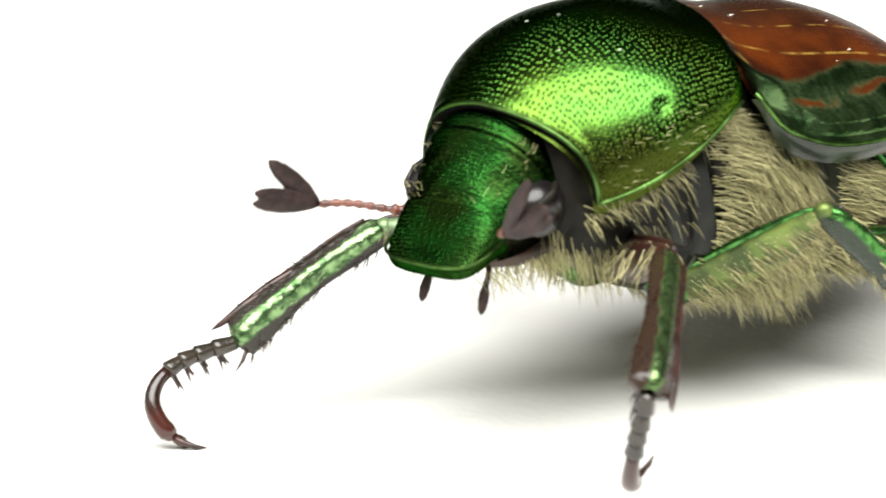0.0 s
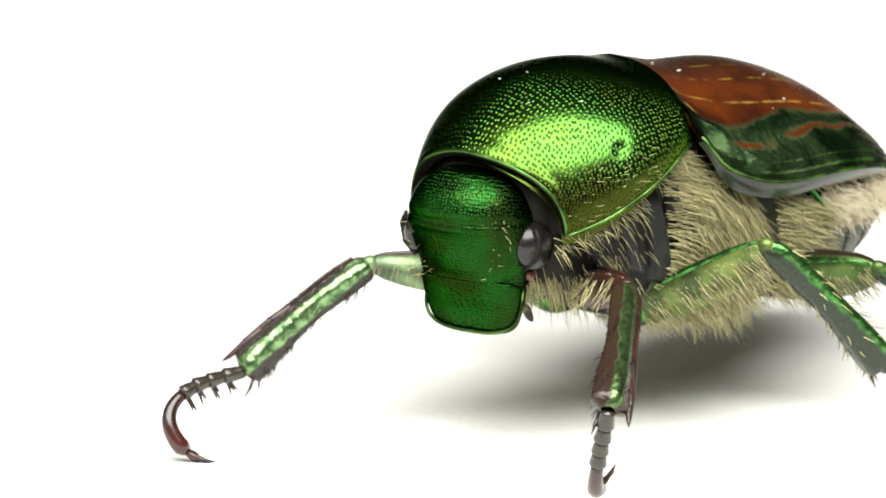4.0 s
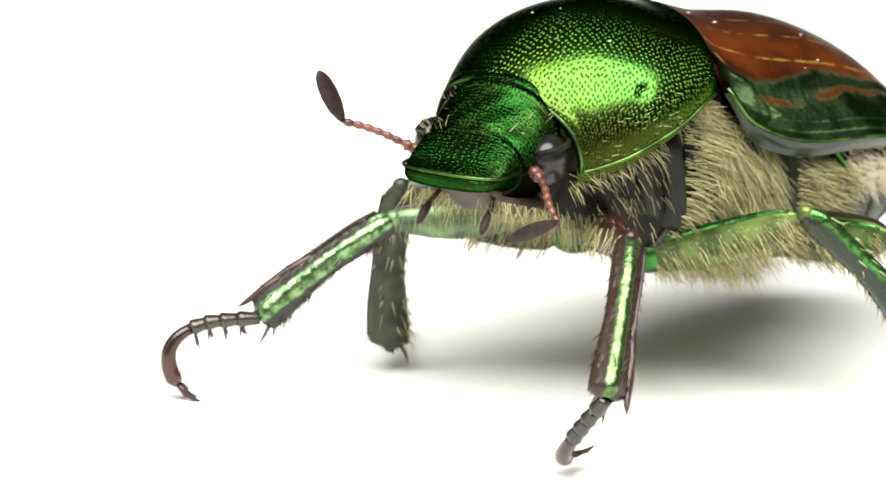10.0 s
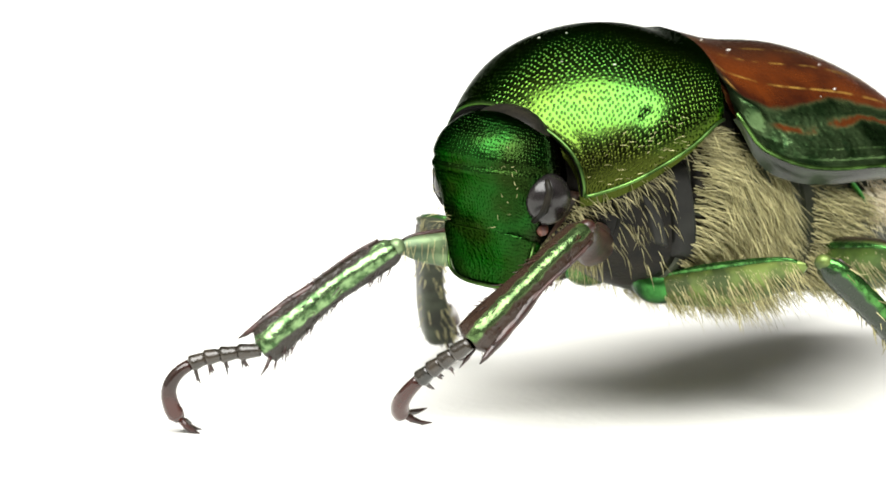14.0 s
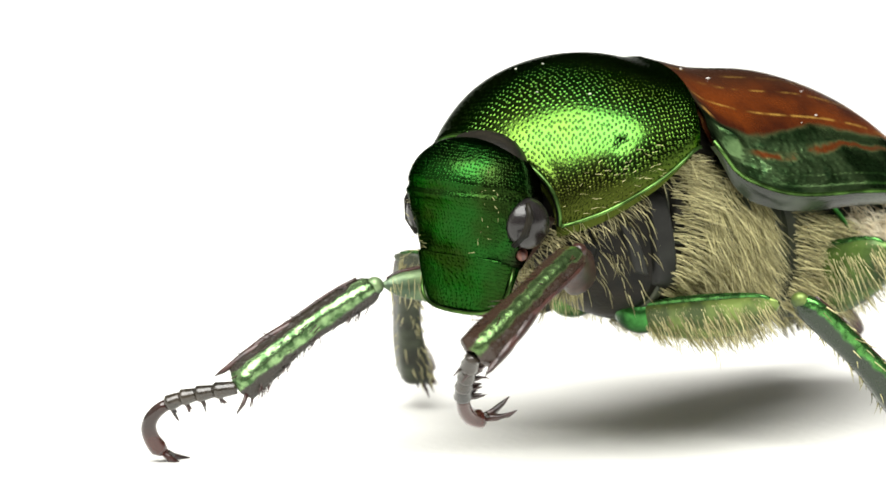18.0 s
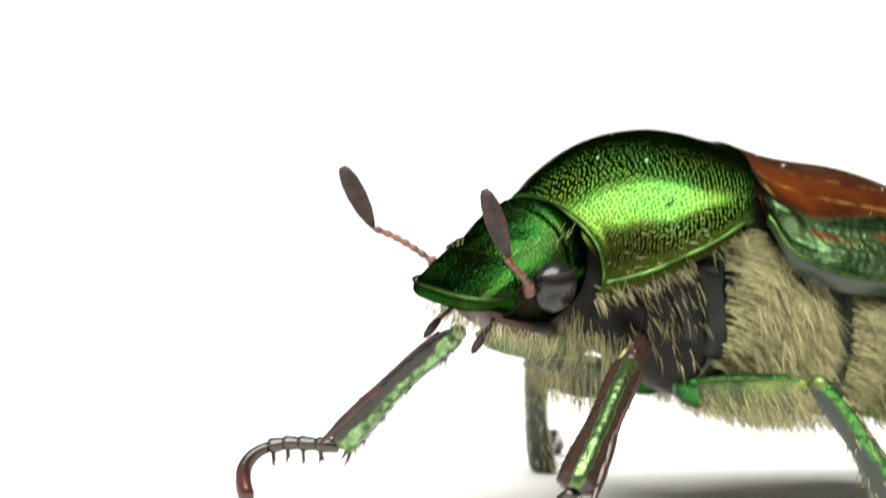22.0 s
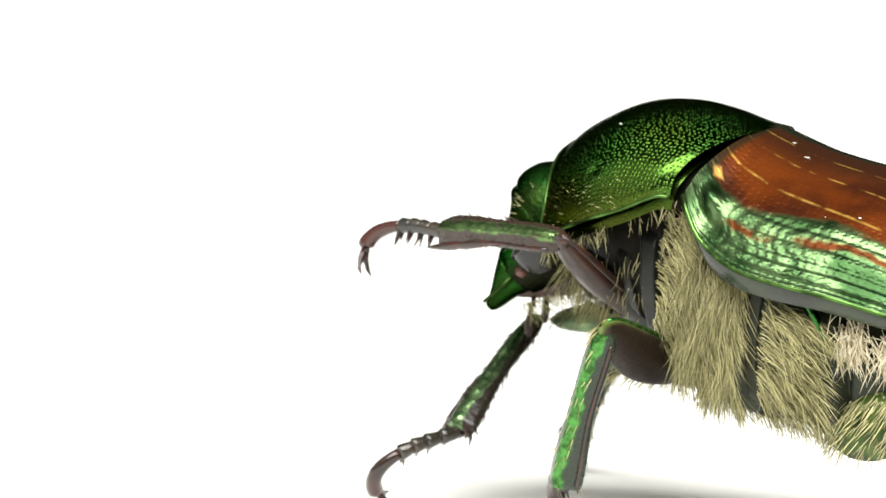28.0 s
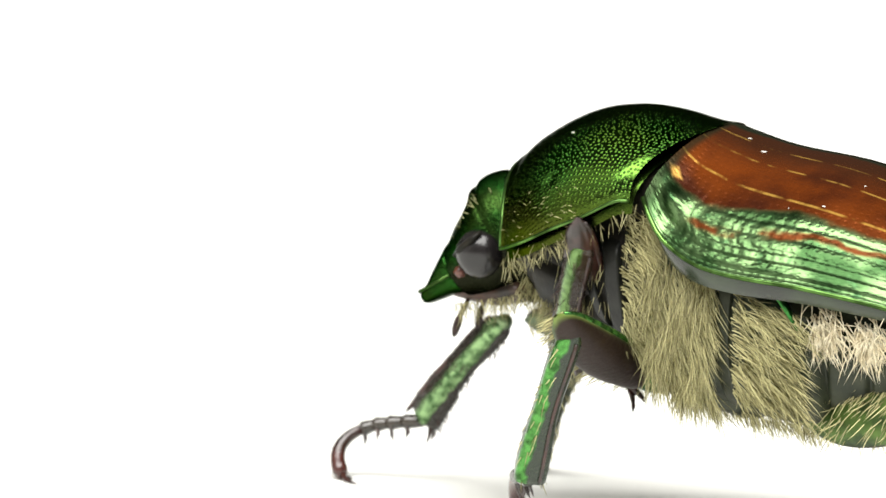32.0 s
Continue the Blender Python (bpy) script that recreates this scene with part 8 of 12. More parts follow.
        (23.625, bone((1.25, -0.62, -1.15), (3.48, -1.13, -1.17), (0.30, -0.75, 0.60))),
        (23.75, bone((1.25, -0.62, -1.15), (3.32, -1.66, -1.35), (0.11, -0.97, 0.23))),
        (23.875, bone((1.25, -0.62, -1.15), (3.04, -2.14, -1.50), (-0.06, -0.99, -0.13))),
        (24, bone((1.25, -0.62, -1.15), (2.87, -2.38, -1.57), (-0.11, -0.97, -0.24))),
        (24.125, bone((1.25, -0.62, -1.15), (3.06, -2.14, -1.57), (-0.10, -0.99, -0.15))),
        (24.25, bone((1.25, -0.62, -1.15), (3.39, -1.49, -1.44), (-0.00, -0.86, 0.49))),
        (24.375, bone((1.25, -0.62, -1.15), (3.49, -0.79, -1.30), (0.27, 0.17, 0.95))),
        (24.5, bone((1.25, -0.62, -1.15), (3.46, -0.51, -1.24), (0.30, 0.38, 0.88))),
        (25, bone((1.25, -0.62, -1.15), (3.50, -0.56, -1.28), (0.34, 0.24, 0.91))),
        (25.5, bone((1.25, -0.62, -1.15), (3.57, -0.74, -1.34), (0.44, -0.10, 0.89))),
        (26, bone((1.25, -0.62, -1.15), (3.60, -0.92, -1.40), (0.52, -0.36, 0.78))),
        (26.5, bone((1.25, -0.62, -1.15), (3.65, -0.97, -1.45), (0.55, -0.42, 0.72))),
        (27, bone((1.25, -0.62, -1.15), (3.51, -1.41, -1.58), (0.46, -0.62, 0.64))),
        (27.5, bone((1.25, -0.62, -1.15), (3.57, -1.40, -1.57), (0.46, -0.62, 0.64))),
        (27.667, bone((1.25, -0.62, -1.15), (3.61, -1.28, -1.66), (0.52, -0.64, 0.56))),
        (27.833, bone((1.25, -0.62, -1.15), (3.65, -1.04, -1.82), (0.63, -0.67, 0.40))),
        (28, bone((1.25, -0.62, -1.15), (3.66, -0.91, -1.91), (0.68, -0.67, 0.31))),
        (28.5, bone((1.25, -0.62, -1.15), (3.65, -1.01, -1.89), (0.66, -0.68, 0.31))),
        (29, bone((1.25, -0.62, -1.15), (3.64, -1.10, -1.84), (0.64, -0.69, 0.32))),
        (29.5, bone((1.25, -0.62, -1.15), (3.66, -1.19, -1.79), (0.63, -0.70, 0.33))),
        (30, bone((1.25, -0.62, -1.15), (3.66, -0.90, -1.96), (0.69, -0.69, 0.21))),
        (30.5, bone((1.25, -0.62, -1.15), (3.67, -1.01, -1.88), (0.68, -0.71, 0.22))),
        (30.625, bone((1.25, -0.62, -1.15), (3.66, -0.84, -1.86), (0.68, -0.64, 0.36))),
        (30.75, bone((1.25, -0.62, -1.15), (3.61, -0.44, -1.81), (0.52, -0.03, 0.85))),
        (30.875, bone((1.25, -0.62, -1.15), (3.48, -0.07, -1.74), (0.20, 0.78, 0.59))),
        (31, bone((1.25, -0.62, -1.15), (3.41, 0.08, -1.71), (0.14, 0.89, 0.45))),
        (31.5, bone((1.25, -0.62, -1.15), (3.47, 0.07, -1.71), (0.13, 0.88, 0.45))),
        (31.667, bone((1.25, -0.62, -1.15), (3.64, -0.28, -1.71), (0.24, 0.81, 0.54))),
        (31.833, bone((1.25, -0.62, -1.15), (3.80, -1.00, -1.69), (0.40, 0.46, 0.80))),
        (32, bone((1.25, -0.62, -1.15), (3.80, -1.38, -1.65), (0.40, 0.14, 0.90))),
    ])
    walk(right_front_tibia, [
        (0, bone((2.52, -2.27, -1.00), (4.32, -3.28, -2.32), (-0.11, -0.33, 0.93))),
        (0.5, bone((2.72, -2.21, -0.98), (4.58, -3.16, -2.28), (-0.10, -0.33, 0.93))),
        (1, bone((2.99, -1.95, -0.91), (4.86, -2.82, -2.24), (-0.13, -0.41, 0.90))),
        (1.5, bone((2.80, -2.14, -1.03), (4.65, -3.03, -2.37), (-0.11, -0.40, 0.91))),
        (2, bone((2.75, -2.18, -1.08), (4.53, -3.15, -2.45), (-0.08, -0.37, 0.93))),
        (2.5, bone((2.74, -2.19, -1.08), (4.52, -3.17, -2.46), (-0.07, -0.36, 0.92))),
        (3, bone((2.74, -2.21, -1.05), (4.50, -3.20, -2.43), (-0.07, -0.35, 0.93))),
        (3.5, bone((2.73, -2.22, -1.05), (4.51, -3.23, -2.40), (-0.09, -0.34, 0.94))),
        (4, bone((2.71, -2.23, -0.95), (4.48, -3.22, -2.32), (-0.08, -0.34, 0.94))),
        (4.5, bone((2.66, -2.26, -0.92), (4.43, -3.32, -2.22), (-0.10, -0.31, 0.94))),
        (5, bone((2.67, -2.23, -0.90), (4.43, -3.33, -2.21), (-0.09, -0.30, 0.95))),
        (5.5, bone((2.68, -2.21, -0.85), (4.39, -3.35, -2.19), (-0.07, -0.27, 0.96))),
        (6, bone((2.69, -2.18, -0.82), (4.35, -3.38, -2.18), (-0.05, -0.25, 0.97))),
        (6.5, bone((2.70, -2.16, -0.79), (4.34, -3.37, -2.16), (-0.03, -0.23, 0.97))),
        (7, bone((2.36, -2.42, -0.87), (3.93, -3.63, -2.32), (-0.01, -0.24, 0.97))),
        (7.25, bone((2.60, -2.24, -0.82), (3.83, -3.71, -2.34), (0.22, -0.04, 0.97))),
        (7.5, bone((2.83, -2.06, -0.77), (3.70, -3.75, -2.31), (0.43, 0.13, 0.89))),
        (8, bone((2.93, -1.95, -0.95), (3.83, -3.50, -2.63), (0.47, 0.09, 0.88))),
        (8.25, bone((2.96, -1.92, -0.73), (3.83, -3.51, -2.39), (0.43, 0.11, 0.90))),
        (8.5, bone((2.96, -1.90, -0.52), (3.83, -3.51, -2.14), (0.37, 0.13, 0.92))),
        (8.667, bone((2.94, -1.92, -0.57), (4.09, -3.44, -2.12), (0.28, 0.08, 0.95))),
        (8.833, bone((2.92, -1.98, -0.68), (4.52, -3.26, -2.01), (0.04, -0.09, 0.99))),
        (9, bone((2.89, -2.01, -0.73), (4.71, -3.13, -1.93), (-0.10, -0.23, 0.97))),
        (9.5, bone((2.94, -1.95, -1.05), (4.76, -2.99, -2.32), (-0.04, -0.28, 0.96))),
        (10, bone((2.98, -1.85, -1.33), (4.71, -2.83, -2.76), (0.02, -0.33, 0.94))),
        (10.5, bone((2.96, -1.75, -1.61), (4.68, -2.66, -3.11), (0.06, -0.34, 0.93))),
        (11, bone((3.00, -1.91, -1.25), (4.82, -2.88, -2.57), (-0.02, -0.32, 0.94))),
        (11.25, bone((2.97, -1.97, -0.88), (4.78, -2.93, -2.22), (-0.06, -0.29, 0.96))),
        (11.5, bone((2.86, -2.00, -0.52), (4.66, -2.99, -1.85), (-0.12, -0.26, 0.96))),
        (11.75, bone((2.99, -1.90, -0.76), (4.76, -2.81, -2.19), (-0.04, -0.29, 0.96))),
        (12, bone((3.08, -1.77, -0.99), (4.81, -2.62, -2.51), (0.04, -0.30, 0.95))),
        (12.25, bone((3.10, -1.76, -0.99), (4.87, -2.62, -2.46), (0.02, -0.31, 0.95))),
        (12.5, bone((3.12, -1.74, -1.00), (4.93, -2.60, -2.41), (-0.00, -0.30, 0.95))),
        (12.75, bone((3.13, -1.74, -1.02), (4.96, -2.59, -2.42), (-0.01, -0.32, 0.95))),
        (13, bone((3.13, -1.73, -1.04), (4.98, -2.58, -2.42), (-0.03, -0.33, 0.94))),
        (13.5, bone((3.20, -1.64, -1.24), (5.01, -2.46, -2.66), (0.00, -0.36, 0.93))),
        (14, bone((3.29, -1.57, -1.23), (5.12, -2.38, -2.64), (-0.00, -0.36, 0.93))),
        (14.5, bone((3.38, -1.50, -1.23), (5.25, -2.28, -2.61), (-0.02, -0.39, 0.92))),
        (15, bone((3.46, -1.43, -1.23), (5.36, -2.17, -2.58), (-0.05, -0.41, 0.90))),
        (15.5, bone((3.55, -1.37, -1.22), (5.47, -2.09, -2.56), (-0.05, -0.42, 0.90))),
        (16, bone((3.57, -1.34, -1.25), (5.47, -2.09, -2.59), (-0.04, -0.40, 0.91))),
        (16.5, bone((3.54, -1.35, -1.31), (5.46, -2.08, -2.67), (-0.04, -0.42, 0.90))),
        (17, bone((3.57, -1.34, -1.18), (5.48, -2.06, -2.54), (-0.05, -0.41, 0.91))),
        (17.5, bone((3.47, -1.43, -1.32), (5.38, -2.21, -2.63), (-0.06, -0.41, 0.91))),
        (18, bone((3.49, -1.40, -1.25), (5.39, -2.17, -2.59), (-0.04, -0.40, 0.92))),
        (18.5, bone((3.47, -1.43, -1.20), (5.39, -2.22, -2.51), (-0.06, -0.39, 0.92))),
        (19, bone((3.52, -1.42, -1.12), (5.38, -2.35, -2.41), (-0.04, -0.30, 0.95))),
        (19.5, bone((3.52, -1.37, -1.18), (5.45, -1.94, -2.59), (-0.06, -0.49, 0.86))),
        (19.75, bone((3.22, -1.68, -1.07), (5.10, -2.60, -2.37), (-0.08, -0.36, 0.94))),
        (20, bone((2.91, -1.98, -0.96), (4.70, -3.23, -2.09), (-0.09, -0.19, 0.98))),
        (20.167, bone((2.95, -1.95, -1.04), (4.75, -3.06, -2.28), (-0.07, -0.26, 0.96))),
        (20.333, bone((2.99, -1.88, -1.20), (4.81, -2.71, -2.61), (-0.04, -0.39, 0.92))),
        (20.5, bone((3.02, -1.83, -1.28), (4.83, -2.52, -2.78), (-0.02, -0.45, 0.89))),
        (20.75, bone((3.14, -1.71, -1.19), (5.04, -2.10, -2.70), (-0.05, -0.56, 0.83))),
        (21, bone((3.27, -1.60, -1.11), (5.20, -1.67, -2.60), (-0.06, -0.65, 0.76))),
        (21.25, bone((3.41, -1.47, -1.16), (5.24, -1.45, -2.80), (0.04, -0.61, 0.79))),
        (21.5, bone((3.55, -1.34, -1.21), (5.24, -1.24, -2.98), (0.14, -0.57, 0.82))),
        (21.667, bone((3.67, -1.08, -1.16), (5.27, -1.30, -3.01), (0.26, -0.30, 0.92))),
        (21.833, bone((3.81, -0.55, -1.05), (5.17, -1.42, -2.90), (0.40, 0.26, 0.88))),
        (22, bone((3.82, -0.27, -1.00), (5.07, -1.44, -2.77), (0.41, 0.47, 0.78))),
        (22.167, bone((3.82, -0.28, -1.04), (5.20, -1.05, -2.90), (0.38, 0.33, 0.86))),
        (22.333, bone((3.81, -0.29, -1.12), (5.34, -0.25, -3.03), (0.36, -0.04, 0.93))),
        (22.5, bone((3.80, -0.29, -1.15), (5.34, 0.17, -2.99), (0.35, -0.25, 0.90))),
        (23, bone((3.56, -0.47, -1.10), (5.06, 0.24, -2.91), (0.36, -0.30, 0.89))),
        (23.25, bone((3.55, -0.66, -1.10), (4.99, 0.30, -2.83), (0.36, -0.47, 0.81))),
        (23.5, bone((3.52, -0.85, -1.10), (4.90, 0.34, -2.74), (0.36, -0.60, 0.72))),
        (23.625, bone((3.48, -1.13, -1.17), (4.98, 0.19, -2.59), (0.30, -0.75, 0.60))),
        (23.75, bone((3.32, -1.66, -1.35), (5.09, -0.13, -2.08), (0.11, -0.97, 0.23))),
        (23.875, bone((3.04, -2.14, -1.50), (4.96, -0.64, -1.47), (-0.06, -0.99, -0.13))),
        (24, bone((2.87, -2.38, -1.57), (4.84, -0.95, -1.24), (-0.11, -0.97, -0.24))),
        (24.125, bone((3.06, -2.14, -1.57), (5.12, -0.82, -1.53), (-0.10, -0.99, -0.15))),
        (24.25, bone((3.39, -1.49, -1.44), (5.54, -0.82, -2.41), (-0.00, -0.86, 0.49))),
        (24.375, bone((3.49, -0.79, -1.30), (5.26, -1.05, -2.96), (0.27, 0.17, 0.95))),
        (24.5, bone((3.46, -0.51, -1.24), (5.06, -1.01, -3.03), (0.30, 0.38, 0.88))),
        (25, bone((3.50, -0.56, -1.28), (5.03, -0.82, -3.19), (0.34, 0.24, 0.91))),
        (25.5, bone((3.57, -0.74, -1.34), (4.79, -0.46, -3.46), (0.44, -0.10, 0.89))),
        (26, bone((3.60, -0.92, -1.40), (4.45, -0.11, -3.57), (0.52, -0.36, 0.78))),
        (26.5, bone((3.65, -0.97, -1.45), (4.29, 0.04, -3.58), (0.55, -0.42, 0.72))),
        (27, bone((3.51, -1.41, -1.58), (4.33, -0.29, -3.60), (0.46, -0.62, 0.64))),
        (27.5, bone((3.57, -1.40, -1.57), (4.39, -0.29, -3.59), (0.46, -0.62, 0.64))),
        (27.667, bone((3.61, -1.28, -1.66), (4.23, 0.09, -3.60), (0.52, -0.64, 0.56))),
        (27.833, bone((3.65, -1.04, -1.82), (3.90, 0.73, -3.50), (0.63, -0.67, 0.40))),
        (28, bone((3.66, -0.91, -1.91), (3.71, 1.02, -3.41), (0.68, -0.67, 0.31))),
        (28.5, bone((3.65, -1.01, -1.89), (3.76, 0.90, -3.40), (0.66, -0.68, 0.31))),
        (29, bone((3.64, -1.10, -1.84), (3.80, 0.86, -3.32), (0.64, -0.69, 0.32))),
        (29.5, bone((3.66, -1.19, -1.79), (3.88, 0.74, -3.28), (0.63, -0.70, 0.33))),
        (30, bone((3.66, -0.90, -1.96), (3.84, 1.20, -3.21), (0.69, -0.69, 0.21))),
        (30.5, bone((3.67, -1.01, -1.88), (3.90, 1.08, -3.14), (0.68, -0.71, 0.22))),
        (30.625, bone((3.66, -0.84, -1.86), (4.13, 1.02, -3.39), (0.68, -0.64, 0.36))),
        (30.75, bone((3.61, -0.44, -1.81), (4.77, 0.24, -3.86), (0.52, -0.03, 0.85))),
        (30.875, bone((3.48, -0.07, -1.74), (4.98, -0.80, -3.54), (0.20, 0.78, 0.59))),
        (31, bone((3.41, 0.08, -1.71), (4.93, -1.02, -3.30), (0.14, 0.89, 0.45))),
        (31.5, bone((3.47, 0.07, -1.71), (4.98, -1.02, -3.29), (0.13, 0.88, 0.45))),
        (31.667, bone((3.64, -0.28, -1.71), (5.13, -1.26, -3.38), (0.24, 0.81, 0.54))),
        (31.833, bone((3.80, -1.00, -1.69), (5.33, -1.66, -3.49), (0.40, 0.46, 0.80))),
        (32, bone((3.80, -1.38, -1.65), (5.37, -1.85, -3.47), (0.40, 0.14, 0.90))),
    ])
    walk(right_front_tarsus, [
        (0, bone((4.32, -3.28, -2.32), (5.41, -3.16, -3.41), (0.74, -0.41, 0.29))),
        (0.5, bone((4.58, -3.16, -2.28), (5.66, -3.03, -3.35), (0.75, -0.38, 0.31))),
        (1, bone((4.86, -2.82, -2.24), (5.96, -2.57, -3.25), (0.76, -0.34, 0.31))),
        (1.5, bone((4.65, -3.03, -2.37), (5.75, -2.83, -3.39), (0.75, -0.34, 0.31))),
        (2, bone((4.53, -3.15, -2.45), (5.65, -2.95, -3.48), (0.73, -0.36, 0.31))),
        (2.5, bone((4.52, -3.17, -2.46), (5.63, -2.96, -3.48), (0.72, -0.37, 0.31))),
        (3, bone((4.50, -3.20, -2.43), (5.62, -2.98, -3.43), (0.71, -0.37, 0.32))),
        (3.5, bone((4.51, -3.23, -2.40), (5.66, -3.01, -3.37), (0.72, -0.39, 0.32))),
        (4, bone((4.48, -3.22, -2.32), (5.63, -3.10, -3.33), (0.71, -0.39, 0.32))),
        (4.5, bone((4.43, -3.32, -2.22), (5.57, -3.23, -3.23), (0.71, -0.42, 0.32))),
        (5, bone((4.43, -3.33, -2.21), (5.56, -3.20, -3.21), (0.71, -0.42, 0.32))),
        (5.5, bone((4.39, -3.35, -2.19), (5.51, -3.14, -3.19), (0.70, -0.44, 0.32))),
        (6, bone((4.35, -3.38, -2.18), (5.46, -3.09, -3.17), (0.68, -0.46, 0.32))),
        (6.5, bone((4.34, -3.37, -2.16), (5.44, -3.06, -3.15), (0.67, -0.46, 0.31))),
        (7, bone((3.93, -3.63, -2.32), (5.06, -3.29, -3.28), (0.65, -0.46, 0.31))),
        (7.25, bone((3.83, -3.71, -2.34), (4.95, -3.21, -3.18), (0.52, -0.56, 0.32))),
        (7.5, bone((3.70, -3.75, -2.31), (4.84, -3.13, -3.07), (0.37, -0.63, 0.33))),
        (8, bone((3.83, -3.50, -2.63), (4.99, -2.80, -3.28), (0.38, -0.57, 0.33))),
        (8.25, bone((3.83, -3.51, -2.39), (5.05, -2.98, -3.06), (0.35, -0.60, 0.33))),
        (8.5, bone((3.83, -3.51, -2.14), (5.11, -3.18, -2.85), (0.33, -0.64, 0.32))),
        (8.667, bone((4.09, -3.44, -2.12), (5.29, -3.28, -2.86), (0.45, -0.60, 0.32))),
        (8.833, bone((4.52, -3.26, -2.01), (5.62, -3.48, -2.88), (0.65, -0.50, 0.32))),
        (9, bone((4.71, -3.13, -1.93), (5.81, -3.59, -2.89), (0.73, -0.44, 0.32))),
        (9.5, bone((4.76, -2.99, -2.32), (5.80, -3.49, -3.34), (0.75, -0.40, 0.31))),
        (10, bone((4.71, -2.83, -2.76), (5.73, -3.34, -3.84), (0.72, -0.37, 0.31))),
        (10.5, bone((4.68, -2.66, -3.11), (5.72, -3.17, -4.18), (0.71, -0.33, 0.30))),
        (11, bone((4.82, -2.88, -2.57), (5.88, -3.33, -3.59), (0.75, -0.36, 0.31))),
        (11.25, bone((4.78, -2.93, -2.22), (5.74, -3.40, -3.27), (0.73, -0.38, 0.31))),
        (11.5, bone((4.66, -2.99, -1.85), (5.60, -3.50, -2.96), (0.72, -0.41, 0.31))),
        (11.75, bone((4.76, -2.81, -2.19), (5.78, -3.11, -3.22), (0.72, -0.37, 0.30))),
        (12, bone((4.81, -2.62, -2.51), (5.96, -2.73, -3.49), (0.73, -0.34, 0.29))),
        (12.25, bone((4.87, -2.62, -2.46), (5.94, -2.83, -3.49), (0.73, -0.34, 0.30))),
        (12.5, bone((4.93, -2.60, -2.41), (5.94, -2.94, -3.50), (0.74, -0.36, 0.30))),
        (12.75, bone((4.96, -2.59, -2.42), (5.84, -3.09, -3.53), (0.74, -0.35, 0.30))),
        (13, bone((4.98, -2.58, -2.42), (5.74, -3.25, -3.57), (0.75, -0.34, 0.30))),
        (13.5, bone((5.01, -2.46, -2.66), (5.87, -3.04, -3.78), (0.76, -0.33, 0.29))),
        (14, bone((5.12, -2.38, -2.64), (5.95, -2.99, -3.75), (0.75, -0.33, 0.30))),
        (14.5, bone((5.25, -2.28, -2.61), (5.96, -2.98, -3.73), (0.75, -0.32, 0.30))),
        (15, bone((5.36, -2.17, -2.58), (5.98, -2.97, -3.71), (0.76, -0.31, 0.31))),
        (15.5, bone((5.47, -2.09, -2.56), (6.06, -2.92, -3.68), (0.76, -0.31, 0.31))),
        (16, bone((5.47, -2.09, -2.59), (6.01, -2.97, -3.71), (0.76, -0.32, 0.31))),
        (16.5, bone((5.46, -2.08, -2.67), (5.98, -2.98, -3.77), (0.76, -0.31, 0.31))),
        (17, bone((5.48, -2.06, -2.54), (5.93, -2.99, -3.65), (0.76, -0.31, 0.31))),
        (17.5, bone((5.38, -2.21, -2.63), (5.91, -3.12, -3.73), (0.76, -0.33, 0.32))),
        (18, bone((5.39, -2.17, -2.59), (5.92, -3.08, -3.70), (0.76, -0.33, 0.31))),
        (18.5, bone((5.39, -2.22, -2.51), (5.92, -3.12, -3.62), (0.76, -0.34, 0.31))),
        (19, bone((5.38, -2.35, -2.41), (5.92, -3.24, -3.51), (0.74, -0.39, 0.31))),
        (19.5, bone((5.45, -1.94, -2.59), (5.90, -2.95, -3.62), (0.77, -0.24, 0.32))),
        (19.75, bone((5.10, -2.60, -2.37), (5.59, -3.52, -3.42), (0.75, -0.38, 0.31))),
        (20, bone((4.70, -3.23, -2.09), (5.29, -4.08, -3.22), (0.73, -0.50, 0.30))),
        (20.167, bone((4.75, -3.06, -2.28), (5.51, -3.75, -3.30), (0.74, -0.45, 0.30))),
        (20.333, bone((4.81, -2.71, -2.61), (5.92, -3.15, -3.45), (0.74, -0.34, 0.30))),
        (20.5, bone((4.83, -2.52, -2.78), (6.15, -2.82, -3.53), (0.74, -0.28, 0.31))),
        (20.75, bone((5.04, -2.10, -2.70), (6.19, -2.36, -3.62), (0.77, -0.15, 0.30))),
        (21, bone((5.20, -1.67, -2.60), (6.24, -1.89, -3.71), (0.79, -0.03, 0.30))),
        (21.25, bone((5.24, -1.45, -2.80), (6.39, -1.40, -3.73), (0.74, 0.01, 0.30))),
        (21.5, bone((5.24, -1.24, -2.98), (6.50, -0.90, -3.75), (0.69, 0.05, 0.30))),
        (21.667, bone((5.27, -1.30, -3.01), (6.42, -1.15, -3.74), (0.65, -0.08, 0.30))),
        (21.833, bone((5.17, -1.42, -2.90), (6.25, -1.62, -3.71), (0.55, -0.35, 0.31))),
        (22, bone((5.07, -1.44, -2.77), (6.15, -1.87, -3.71), (0.51, -0.47, 0.31))),
        (22.167, bone((5.20, -1.05, -2.90), (6.24, -1.26, -3.78), (0.56, -0.31, 0.31))),
        (22.333, bone((5.34, -0.25, -3.03), (6.40, -0.16, -3.90), (0.62, 0.02, 0.30))),
        (22.5, bone((5.34, 0.17, -2.99), (6.48, 0.45, -3.97), (0.62, 0.19, 0.30))),
        (23, bone((5.06, 0.24, -2.91), (6.03, 0.46, -4.08), (0.62, 0.28, 0.30))),
        (23.25, bone((4.99, 0.30, -2.83), (5.90, 0.53, -4.03), (0.60, 0.37, 0.30))),
        (23.5, bone((4.90, 0.34, -2.74), (5.76, 0.61, -3.99), (0.57, 0.47, 0.30))),
